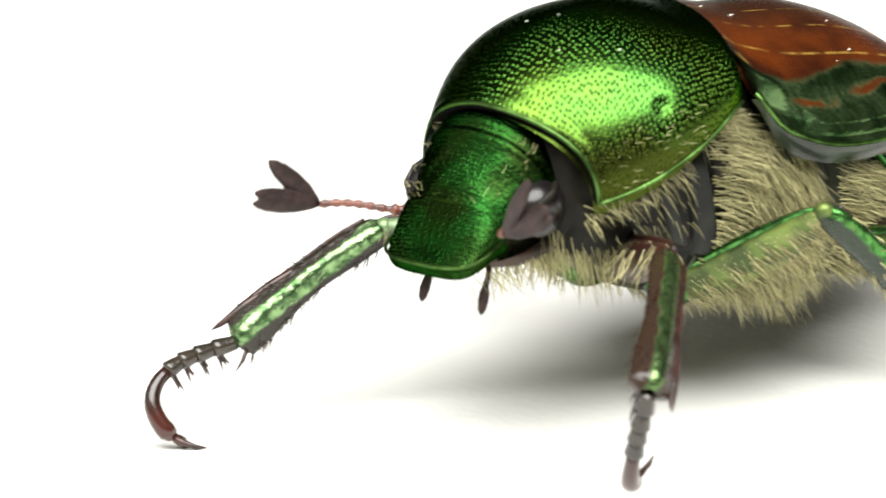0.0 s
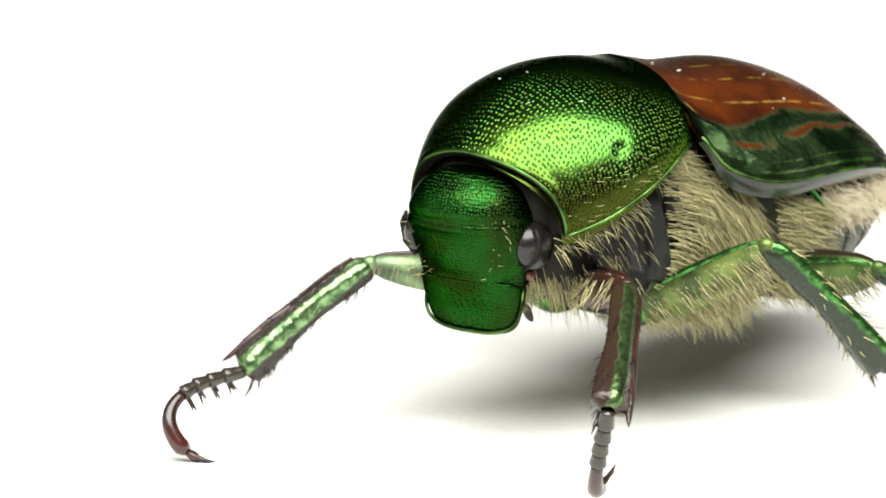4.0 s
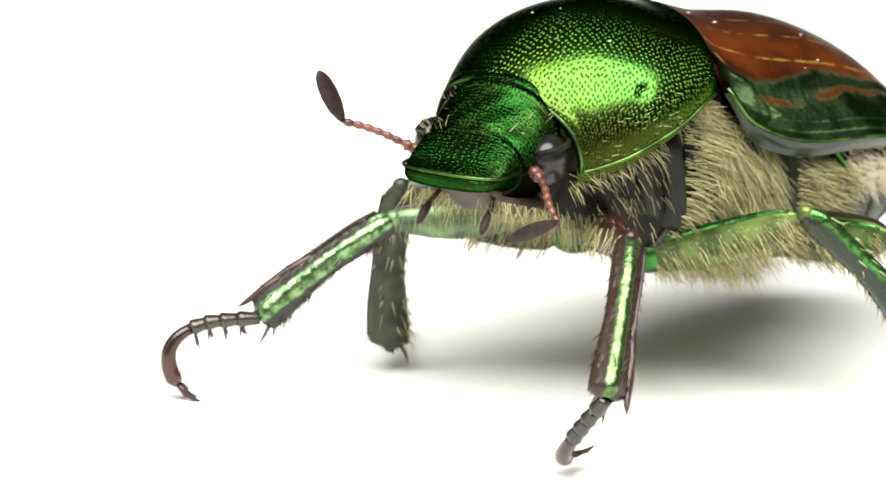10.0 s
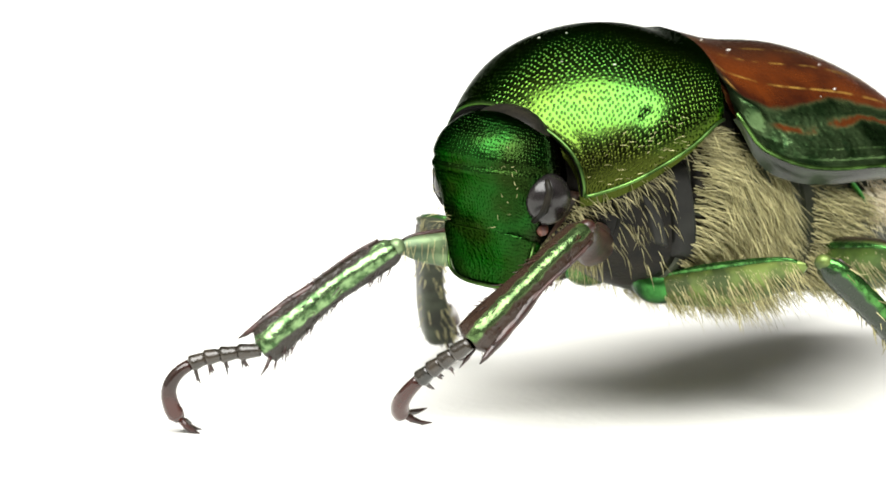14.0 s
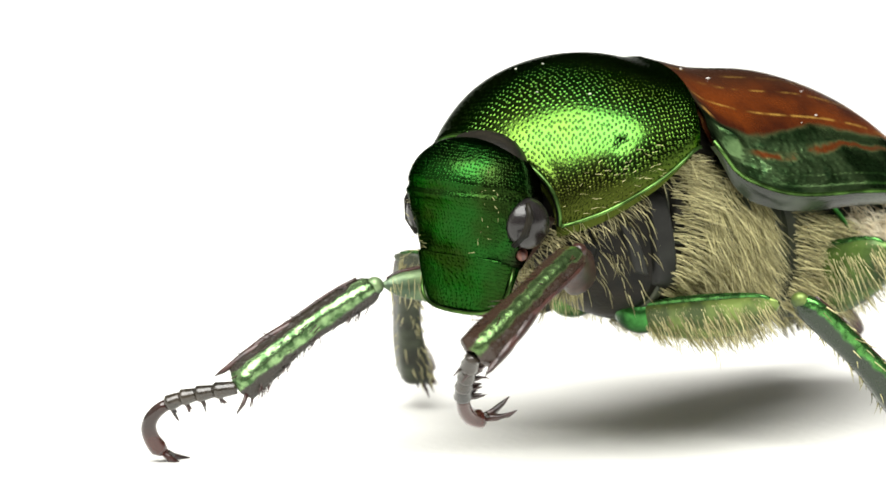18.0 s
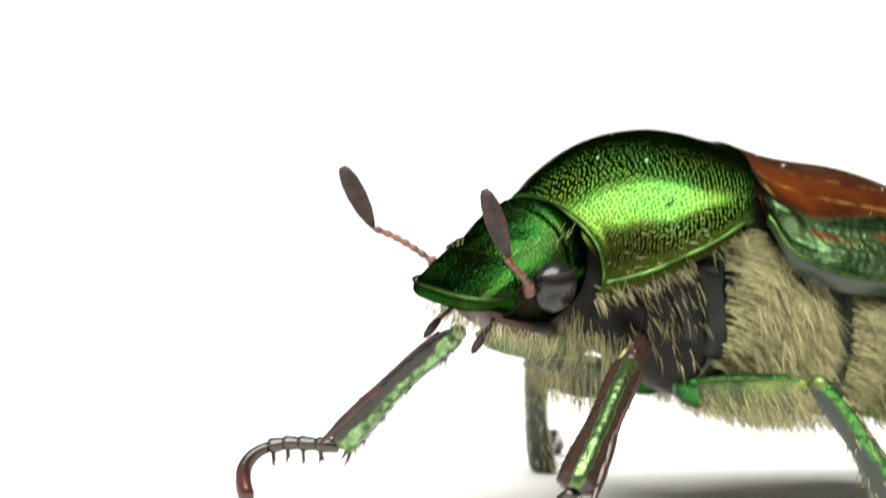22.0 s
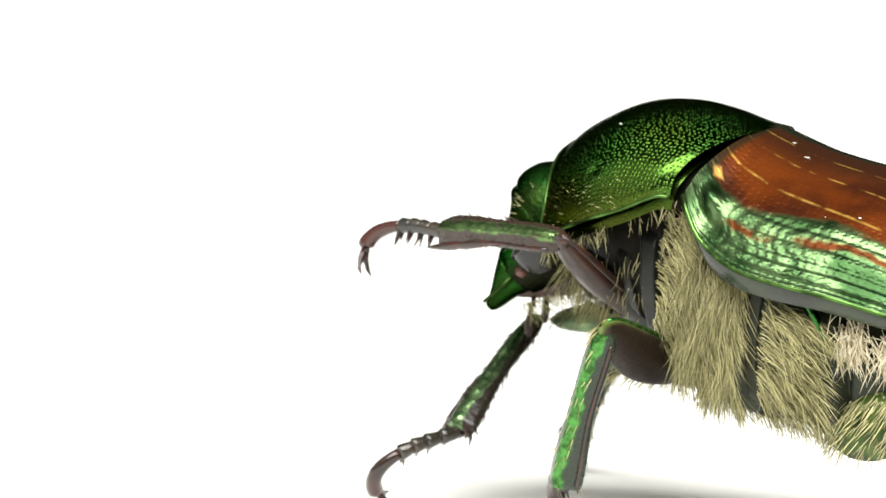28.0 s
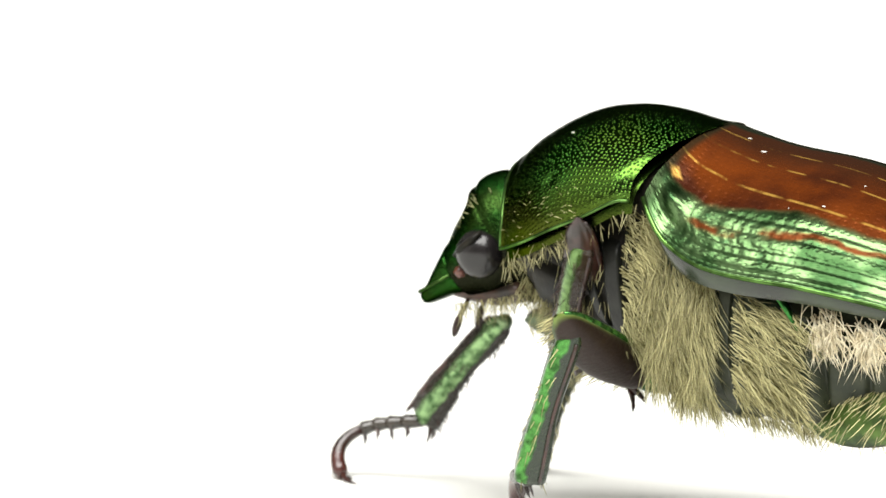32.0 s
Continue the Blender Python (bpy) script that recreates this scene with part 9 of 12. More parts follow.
        (23.625, bone((4.98, 0.19, -2.59), (5.81, 0.21, -3.64), (0.62, 0.52, 0.30))),
        (23.75, bone((5.09, -0.13, -2.08), (5.91, -0.56, -2.84), (0.72, 0.62, 0.30))),
        (23.875, bone((4.96, -0.64, -1.47), (6.01, -1.34, -2.05), (0.79, 0.61, 0.51))),
        (24, bone((4.84, -0.95, -1.24), (6.04, -1.73, -1.69), (0.81, 0.57, 0.63))),
        (24.125, bone((5.12, -0.82, -1.53), (6.03, -1.57, -2.10), (0.84, 0.53, 0.52))),
        (24.25, bone((5.54, -0.82, -2.41), (6.02, -1.19, -2.96), (0.89, 0.25, 0.30))),
        (24.375, bone((5.26, -1.05, -2.96), (6.00, -0.80, -3.82), (0.73, -0.15, 0.29))),
        (24.5, bone((5.06, -1.01, -3.03), (5.99, -0.61, -4.22), (0.66, -0.25, 0.28))),
        (25, bone((5.03, -0.82, -3.19), (5.85, -0.34, -4.30), (0.63, -0.15, 0.29))),
        (25.5, bone((4.79, -0.46, -3.46), (5.48, 0.15, -4.46), (0.51, 0.07, 0.30))),
        (26, bone((4.45, -0.11, -3.57), (5.09, 0.61, -4.63), (0.37, 0.30, 0.30))),
        (26.5, bone((4.29, 0.04, -3.58), (4.91, 0.85, -4.71), (0.29, 0.39, 0.30))),
        (27, bone((4.33, -0.29, -3.60), (5.00, 0.53, -4.77), (0.36, 0.43, 0.30))),
        (27.5, bone((4.39, -0.29, -3.59), (5.06, 0.53, -4.66), (0.36, 0.43, 0.30))),
        (27.667, bone((4.23, 0.09, -3.60), (4.95, 0.78, -4.63), (0.28, 0.54, 0.31))),
        (27.833, bone((3.90, 0.73, -3.50), (4.73, 1.26, -4.56), (0.13, 0.70, 0.31))),
        (28, bone((3.71, 1.02, -3.41), (4.62, 1.51, -4.52), (0.04, 0.77, 0.32))),
        (28.5, bone((3.76, 0.90, -3.40), (4.64, 1.38, -4.53), (0.06, 0.76, 0.32))),
        (29, bone((3.80, 0.86, -3.32), (4.68, 1.32, -4.46), (0.07, 0.77, 0.32))),
        (29.5, bone((3.88, 0.74, -3.28), (4.75, 1.18, -4.44), (0.09, 0.76, 0.32))),
        (30, bone((3.84, 1.20, -3.21), (4.72, 1.63, -4.35), (0.06, 0.84, 0.32))),
        (30.5, bone((3.90, 1.08, -3.14), (4.77, 1.49, -4.29), (0.08, 0.83, 0.33))),
        (30.625, bone((4.13, 1.02, -3.39), (4.92, 1.20, -4.31), (0.17, 0.74, 0.32))),
        (30.75, bone((4.77, 0.24, -3.86), (5.23, 0.59, -4.34), (0.45, 0.25, 0.32))),
        (30.875, bone((4.98, -0.80, -3.54), (5.53, -0.01, -4.36), (0.60, -0.32, 0.30))),
        (31, bone((4.93, -1.02, -3.30), (5.69, -0.29, -4.39), (0.59, -0.47, 0.30))),
        (31.5, bone((4.98, -1.02, -3.29), (5.73, -0.30, -4.39), (0.60, -0.47, 0.30))),
        (31.667, bone((5.13, -1.26, -3.38), (5.85, -0.49, -4.39), (0.59, -0.42, 0.30))),
        (31.833, bone((5.33, -1.66, -3.49), (6.07, -0.83, -4.42), (0.60, -0.29, 0.31))),
        (32, bone((5.37, -1.85, -3.47), (6.20, -1.00, -4.42), (0.62, -0.21, 0.31))),
    ])
    walk(left_middle_femur, [
        (0, bone((0.35, 0.85, -1.80), (-0.03, 2.97, -0.53), (0.42, 0.43, 0.80))),
        (0.5, bone((0.35, 0.85, -1.80), (-0.12, 2.95, -0.61), (0.37, 0.46, 0.81))),
        (1, bone((0.35, 0.85, -1.80), (0.24, 3.29, -0.53), (0.34, 0.40, 0.85))),
        (1.5, bone((0.35, 0.85, -1.80), (0.03, 3.11, -0.62), (0.35, 0.38, 0.85))),
        (2, bone((0.35, 0.85, -1.80), (0.00, 3.09, -0.65), (0.36, 0.39, 0.84))),
        (2.5, bone((0.35, 0.85, -1.80), (0.00, 3.09, -0.65), (0.36, 0.40, 0.85))),
        (3, bone((0.35, 0.85, -1.80), (-0.04, 3.05, -0.65), (0.34, 0.38, 0.86))),
        (3.5, bone((0.35, 0.85, -1.80), (-0.02, 3.05, -0.63), (0.34, 0.38, 0.86))),
        (4, bone((0.35, 0.85, -1.80), (-0.01, 3.03, -0.62), (0.32, 0.36, 0.88))),
        (4.5, bone((0.35, 0.85, -1.80), (-0.01, 3.01, -0.60), (0.31, 0.36, 0.88))),
        (5, bone((0.35, 0.85, -1.80), (0.02, 3.04, -0.57), (0.32, 0.36, 0.87))),
        (5.5, bone((0.35, 0.85, -1.80), (0.07, 3.07, -0.54), (0.32, 0.37, 0.87))),
        (6, bone((0.35, 0.85, -1.80), (0.11, 3.10, -0.51), (0.34, 0.37, 0.87))),
        (6.5, bone((0.35, 0.85, -1.80), (0.15, 3.14, -0.48), (0.34, 0.37, 0.86))),
        (7, bone((0.35, 0.85, -1.80), (-0.09, 2.96, -0.63), (0.36, 0.38, 0.85))),
        (7.5, bone((0.35, 0.85, -1.80), (0.03, 3.19, -0.69), (0.34, 0.42, 0.84))),
        (8, bone((0.35, 0.85, -1.80), (0.02, 3.24, -0.79), (0.35, 0.44, 0.82))),
        (8.5, bone((0.35, 0.85, -1.80), (-0.22, 3.13, -0.69), (0.23, 0.40, 0.89))),
        (9, bone((0.35, 0.85, -1.80), (-0.22, 3.19, -0.65), (0.26, 0.39, 0.88))),
        (9.25, bone((0.35, 0.85, -1.80), (-0.24, 3.18, -0.69), (0.27, 0.40, 0.88))),
        (9.5, bone((0.35, 0.85, -1.80), (-0.27, 3.18, -0.71), (0.28, 0.41, 0.87))),
        (9.75, bone((0.35, 0.85, -1.80), (-0.26, 3.23, -0.73), (0.29, 0.42, 0.87))),
        (10, bone((0.35, 0.85, -1.80), (-0.25, 3.27, -0.77), (0.30, 0.41, 0.85))),
        (10.5, bone((0.35, 0.85, -1.80), (-0.33, 3.30, -0.95), (0.32, 0.46, 0.83))),
        (10.75, bone((0.35, 0.85, -1.80), (-0.28, 3.24, -0.84), (0.31, 0.44, 0.84))),
        (11, bone((0.35, 0.85, -1.80), (-0.23, 3.16, -0.73), (0.31, 0.42, 0.85))),
        (11.25, bone((0.35, 0.85, -1.80), (-0.31, 3.14, -0.67), (0.25, 0.40, 0.88))),
        (11.5, bone((0.35, 0.85, -1.80), (-0.40, 3.10, -0.60), (0.19, 0.36, 0.91))),
        (12, bone((0.35, 0.85, -1.80), (-0.42, 3.32, -0.88), (0.27, 0.46, 0.85))),
        (12.5, bone((0.35, 0.85, -1.80), (-0.31, 3.37, -0.92), (0.27, 0.47, 0.84))),
        (13, bone((0.35, 0.85, -1.80), (-0.24, 3.42, -0.94), (0.30, 0.48, 0.82))),
        (13.5, bone((0.35, 0.85, -1.80), (-0.21, 3.49, -1.01), (0.32, 0.50, 0.81))),
        (14, bone((0.35, 0.85, -1.80), (-0.13, 3.56, -1.03), (0.32, 0.51, 0.80))),
        (14.5, bone((0.35, 0.85, -1.80), (-0.03, 3.64, -1.08), (0.33, 0.53, 0.79))),
        (15, bone((0.35, 0.85, -1.80), (0.07, 3.71, -1.13), (0.33, 0.55, 0.77))),
        (15.5, bone((0.35, 0.85, -1.80), (0.15, 3.78, -1.15), (0.33, 0.56, 0.77))),
        (16, bone((0.35, 0.85, -1.80), (0.15, 3.79, -1.15), (0.32, 0.57, 0.76))),
        (16.5, bone((0.35, 0.85, -1.80), (0.09, 3.76, -1.20), (0.32, 0.57, 0.76))),
        (17, bone((0.35, 0.85, -1.80), (0.11, 3.78, -1.12), (0.31, 0.55, 0.77))),
        (17.5, bone((0.35, 0.85, -1.80), (0.03, 3.67, -1.20), (0.32, 0.57, 0.76))),
        (18, bone((0.35, 0.85, -1.80), (0.07, 3.72, -1.15), (0.33, 0.56, 0.76))),
        (18.5, bone((0.35, 0.85, -1.80), (0.09, 3.72, -1.11), (0.33, 0.55, 0.77))),
        (19, bone((0.35, 0.85, -1.80), (0.26, 3.78, -1.09), (0.34, 0.55, 0.77))),
        (19.5, bone((0.35, 0.85, -1.80), (0.28, 3.81, -1.11), (0.36, 0.55, 0.76))),
        (19.75, bone((0.35, 0.85, -1.80), (0.11, 3.61, -1.08), (0.34, 0.53, 0.78))),
        (20, bone((0.35, 0.85, -1.80), (-0.05, 3.40, -1.06), (0.32, 0.50, 0.80))),
        (20.167, bone((0.35, 0.85, -1.80), (0.08, 3.42, -1.06), (0.35, 0.53, 0.77))),
        (20.333, bone((0.35, 0.85, -1.80), (0.36, 3.44, -1.10), (0.40, 0.57, 0.72))),
        (20.5, bone((0.35, 0.85, -1.80), (0.50, 3.44, -1.12), (0.42, 0.58, 0.70))),
        (21, bone((0.35, 0.85, -1.80), (0.96, 3.50, -0.71), (0.49, 0.51, 0.70))),
        (21.25, bone((0.35, 0.85, -1.80), (0.75, 3.61, -0.99), (0.44, 0.64, 0.64))),
        (21.5, bone((0.35, 0.85, -1.80), (0.53, 3.66, -1.28), (0.38, 0.73, 0.56))),
        (22, bone((0.35, 0.85, -1.80), (0.24, 3.64, -1.36), (0.35, 0.75, 0.56))),
        (22.25, bone((0.35, 0.85, -1.80), (0.13, 3.65, -1.40), (0.37, 0.78, 0.51))),
        (22.5, bone((0.35, 0.85, -1.80), (0.03, 3.67, -1.44), (0.39, 0.81, 0.46))),
        (22.625, bone((0.35, 0.85, -1.80), (0.10, 3.60, -1.36), (0.39, 0.78, 0.48))),
        (22.75, bone((0.35, 0.85, -1.80), (0.31, 3.54, -1.18), (0.40, 0.75, 0.53))),
        (22.875, bone((0.35, 0.85, -1.80), (0.53, 3.42, -1.01), (0.41, 0.70, 0.58))),
        (23, bone((0.35, 0.85, -1.80), (0.60, 3.32, -0.94), (0.43, 0.67, 0.61))),
        (23.25, bone((0.35, 0.85, -1.80), (0.59, 3.27, -0.94), (0.33, 0.70, 0.64))),
        (23.5, bone((0.35, 0.85, -1.80), (0.57, 3.22, -0.93), (0.22, 0.72, 0.65))),
        (24, bone((0.35, 0.85, -1.80), (0.27, 3.09, -1.15), (0.08, 0.79, 0.61))),
        (24.5, bone((0.35, 0.85, -1.80), (-0.04, 3.18, -1.39), (0.03, 0.84, 0.53))),
        (25, bone((0.35, 0.85, -1.80), (0.01, 3.17, -1.33), (-0.01, 0.82, 0.58))),
        (25.5, bone((0.35, 0.85, -1.80), (0.18, 3.12, -1.15), (-0.06, 0.74, 0.67))),
        (26, bone((0.35, 0.85, -1.80), (0.34, 3.06, -1.00), (-0.11, 0.64, 0.76))),
        (26.5, bone((0.35, 0.85, -1.80), (0.40, 3.03, -0.95), (-0.14, 0.60, 0.79))),
        (27, bone((0.35, 0.85, -1.80), (0.39, 3.05, -1.00), (-0.14, 0.63, 0.77))),
        (27.5, bone((0.35, 0.85, -1.80), (0.41, 3.05, -1.00), (-0.15, 0.63, 0.76))),
        (28, bone((0.35, 0.85, -1.80), (0.47, 3.06, -1.00), (-0.15, 0.65, 0.75))),
        (28.5, bone((0.35, 0.85, -1.80), (0.50, 3.01, -0.99), (-0.15, 0.65, 0.75))),
        (29, bone((0.35, 0.85, -1.80), (0.53, 2.97, -1.03), (-0.15, 0.67, 0.73))),
        (29.5, bone((0.35, 0.85, -1.80), (0.45, 2.92, -1.03), (-0.19, 0.65, 0.73))),
        (30, bone((0.35, 0.85, -1.80), (0.62, 2.89, -1.05), (-0.17, 0.67, 0.72))),
        (30.5, bone((0.35, 0.85, -1.80), (0.68, 2.77, -0.86), (-0.16, 0.64, 0.75))),
        (31, bone((0.35, 0.85, -1.80), (0.68, 2.77, -0.93), (-0.19, 0.66, 0.73))),
        (31.5, bone((0.35, 0.85, -1.80), (0.71, 2.76, -0.95), (-0.19, 0.66, 0.72))),
        (32, bone((0.35, 0.85, -1.80), (0.70, 2.73, -0.92), (-0.20, 0.66, 0.72))),
    ])
    walk(left_middle_tibia, [
        (0, bone((-0.03, 2.97, -0.53), (-1.74, 3.49, -2.43), (0.42, 0.43, 0.80))),
        (0.5, bone((-0.12, 2.95, -0.61), (-1.80, 3.41, -2.53), (0.37, 0.46, 0.81))),
        (1, bone((0.24, 3.29, -0.53), (-1.27, 4.07, -2.49), (0.34, 0.40, 0.85))),
        (1.5, bone((0.03, 3.11, -0.62), (-1.47, 3.99, -2.55), (0.35, 0.38, 0.85))),
        (2, bone((0.00, 3.09, -0.65), (-1.48, 4.00, -2.59), (0.36, 0.39, 0.84))),
        (2.5, bone((0.00, 3.09, -0.65), (-1.48, 3.99, -2.59), (0.36, 0.40, 0.85))),
        (3, bone((-0.04, 3.05, -0.65), (-1.51, 3.94, -2.59), (0.34, 0.38, 0.86))),
        (3.5, bone((-0.02, 3.05, -0.63), (-1.47, 3.95, -2.59), (0.34, 0.38, 0.86))),
        (4, bone((-0.01, 3.03, -0.62), (-1.41, 3.95, -2.60), (0.32, 0.36, 0.88))),
        (4.5, bone((-0.01, 3.01, -0.60), (-1.38, 3.94, -2.61), (0.31, 0.36, 0.88))),
        (5, bone((0.02, 3.04, -0.57), (-1.35, 3.96, -2.58), (0.32, 0.36, 0.87))),
        (5.5, bone((0.07, 3.07, -0.54), (-1.31, 3.96, -2.55), (0.32, 0.37, 0.87))),
        (6, bone((0.11, 3.10, -0.51), (-1.27, 3.97, -2.53), (0.34, 0.37, 0.87))),
        (6.5, bone((0.15, 3.14, -0.48), (-1.25, 4.00, -2.51), (0.34, 0.37, 0.86))),
        (7, bone((-0.09, 2.96, -0.63), (-1.50, 3.83, -2.64), (0.36, 0.38, 0.85))),
        (7.5, bone((0.03, 3.19, -0.69), (-1.40, 4.04, -2.70), (0.34, 0.42, 0.84))),
        (8, bone((0.02, 3.24, -0.79), (-1.46, 4.08, -2.76), (0.35, 0.44, 0.82))),
        (8.5, bone((-0.22, 3.13, -0.69), (-1.59, 3.98, -2.73), (0.23, 0.40, 0.89))),
        (9, bone((-0.22, 3.19, -0.65), (-1.65, 4.07, -2.63), (0.26, 0.39, 0.88))),
        (9.25, bone((-0.24, 3.18, -0.69), (-1.71, 4.08, -2.63), (0.27, 0.40, 0.88))),
        (9.5, bone((-0.27, 3.18, -0.71), (-1.77, 4.09, -2.63), (0.28, 0.41, 0.87))),
        (9.75, bone((-0.26, 3.23, -0.73), (-1.80, 4.16, -2.62), (0.29, 0.42, 0.87))),
        (10, bone((-0.25, 3.27, -0.77), (-1.81, 4.23, -2.61), (0.30, 0.41, 0.85))),
        (10.5, bone((-0.33, 3.30, -0.95), (-1.94, 4.25, -2.75), (0.32, 0.46, 0.83))),
        (10.75, bone((-0.28, 3.24, -0.84), (-1.87, 4.15, -2.69), (0.31, 0.44, 0.84))),
        (11, bone((-0.23, 3.16, -0.73), (-1.79, 4.03, -2.61), (0.31, 0.42, 0.85))),
        (11.25, bone((-0.31, 3.14, -0.67), (-1.82, 4.02, -2.58), (0.25, 0.40, 0.88))),
        (11.5, bone((-0.40, 3.10, -0.60), (-1.85, 4.00, -2.57), (0.19, 0.36, 0.91))),
        (12, bone((-0.42, 3.32, -0.88), (-2.05, 4.19, -2.72), (0.27, 0.46, 0.85))),
        (12.5, bone((-0.31, 3.37, -0.92), (-1.93, 4.15, -2.81), (0.27, 0.47, 0.84))),
        (13, bone((-0.24, 3.42, -0.94), (-1.87, 4.17, -2.82), (0.30, 0.48, 0.82))),
        (13.5, bone((-0.21, 3.49, -1.01), (-1.88, 4.25, -2.86), (0.32, 0.50, 0.81))),
        (14, bone((-0.13, 3.56, -1.03), (-1.79, 4.30, -2.89), (0.32, 0.51, 0.80))),
        (14.5, bone((-0.03, 3.64, -1.08), (-1.70, 4.33, -2.95), (0.33, 0.53, 0.79))),
        (15, bone((0.07, 3.71, -1.13), (-1.62, 4.37, -3.00), (0.33, 0.55, 0.77))),
        (15.5, bone((0.15, 3.78, -1.15), (-1.53, 4.42, -3.03), (0.33, 0.56, 0.77))),
        (16, bone((0.15, 3.79, -1.15), (-1.53, 4.41, -3.04), (0.32, 0.57, 0.76))),
        (16.5, bone((0.09, 3.76, -1.20), (-1.61, 4.38, -3.07), (0.32, 0.57, 0.76))),
        (17, bone((0.11, 3.78, -1.12), (-1.59, 4.38, -2.99), (0.31, 0.55, 0.77))),
        (17.5, bone((0.03, 3.67, -1.20), (-1.66, 4.27, -3.07), (0.32, 0.57, 0.76))),
        (18, bone((0.07, 3.72, -1.15), (-1.62, 4.33, -3.02), (0.33, 0.56, 0.76))),
        (18.5, bone((0.09, 3.72, -1.11), (-1.59, 4.34, -2.99), (0.33, 0.55, 0.77))),
        (19, bone((0.26, 3.78, -1.09), (-1.41, 4.37, -2.99), (0.34, 0.55, 0.77))),
        (19.5, bone((0.28, 3.81, -1.11), (-1.40, 4.40, -3.01), (0.36, 0.55, 0.76))),
        (19.75, bone((0.11, 3.61, -1.08), (-1.48, 4.28, -3.03), (0.34, 0.53, 0.78))),
        (20, bone((-0.05, 3.40, -1.06), (-1.56, 4.14, -3.04), (0.32, 0.50, 0.80))),
        (20.167, bone((0.08, 3.42, -1.06), (-1.42, 4.00, -3.10), (0.35, 0.53, 0.77))),
        (20.333, bone((0.36, 3.44, -1.10), (-1.15, 3.72, -3.20), (0.40, 0.57, 0.72))),
        (20.5, bone((0.50, 3.44, -1.12), (-1.00, 3.58, -3.24), (0.42, 0.58, 0.70))),
        (21, bone((0.96, 3.50, -0.71), (-0.73, 3.57, -2.68), (0.49, 0.51, 0.70))),
        (21.25, bone((0.75, 3.61, -0.99), (-0.96, 3.31, -2.93), (0.44, 0.64, 0.64))),
        (21.5, bone((0.53, 3.66, -1.28), (-1.16, 3.06, -3.17), (0.38, 0.73, 0.56))),
        (22, bone((0.24, 3.64, -1.36), (-1.53, 3.10, -3.17), (0.35, 0.75, 0.56))),
        (22.25, bone((0.13, 3.65, -1.40), (-1.79, 3.05, -3.04), (0.37, 0.78, 0.51))),
        (22.5, bone((0.03, 3.67, -1.44), (-2.02, 3.00, -2.91), (0.39, 0.81, 0.46))),
        (22.625, bone((0.10, 3.60, -1.36), (-1.90, 2.94, -2.89), (0.39, 0.78, 0.48))),
        (22.75, bone((0.31, 3.54, -1.18), (-1.56, 2.86, -2.86), (0.40, 0.75, 0.53))),
        (22.875, bone((0.53, 3.42, -1.01), (-1.22, 2.77, -2.83), (0.41, 0.70, 0.58))),
        (23, bone((0.60, 3.32, -0.94), (-1.09, 2.69, -2.82), (0.43, 0.67, 0.61))),
        (23.25, bone((0.59, 3.27, -0.94), (-0.72, 2.41, -3.01), (0.33, 0.70, 0.64))),
        (23.5, bone((0.57, 3.22, -0.93), (-0.30, 2.16, -3.14), (0.22, 0.72, 0.65))),
        (24, bone((0.27, 3.09, -1.15), (-0.25, 1.80, -3.35), (0.08, 0.79, 0.61))),
        (24.5, bone((-0.04, 3.18, -1.39), (-0.56, 1.65, -3.41), (0.03, 0.84, 0.53))),
        (25, bone((0.01, 3.17, -1.33), (-0.32, 1.74, -3.48), (-0.01, 0.82, 0.58))),
        (25.5, bone((0.18, 3.12, -1.15), (0.23, 2.09, -3.54), (-0.06, 0.74, 0.67))),
        (26, bone((0.34, 3.06, -1.00), (0.77, 2.50, -3.50), (-0.11, 0.64, 0.76))),
        (26.5, bone((0.40, 3.03, -0.95), (0.98, 2.69, -3.46), (-0.14, 0.60, 0.79))),
        (27, bone((0.39, 3.05, -1.00), (1.00, 2.56, -3.48), (-0.14, 0.63, 0.77))),
        (27.5, bone((0.41, 3.05, -1.00), (1.05, 2.55, -3.47), (-0.15, 0.63, 0.76))),
        (28, bone((0.47, 3.06, -1.00), (1.11, 2.48, -3.45), (-0.15, 0.65, 0.75))),
        (28.5, bone((0.50, 3.01, -0.99), (1.17, 2.41, -3.42), (-0.15, 0.65, 0.75))),
        (29, bone((0.53, 2.97, -1.03), (1.22, 2.27, -3.44), (-0.15, 0.67, 0.73))),
        (29.5, bone((0.45, 2.92, -1.03), (1.20, 2.34, -3.45), (-0.19, 0.65, 0.73))),
        (30, bone((0.62, 2.89, -1.05), (1.37, 2.22, -3.44), (-0.17, 0.67, 0.72))),
        (30.5, bone((0.68, 2.77, -0.86), (1.47, 2.17, -3.27), (-0.16, 0.64, 0.75))),
        (31, bone((0.68, 2.77, -0.93), (1.52, 2.16, -3.32), (-0.19, 0.66, 0.73))),
        (31.5, bone((0.71, 2.76, -0.95), (1.60, 2.11, -3.31), (-0.19, 0.66, 0.72))),
        (32, bone((0.70, 2.73, -0.92), (1.58, 2.06, -3.28), (-0.20, 0.66, 0.72))),
    ])
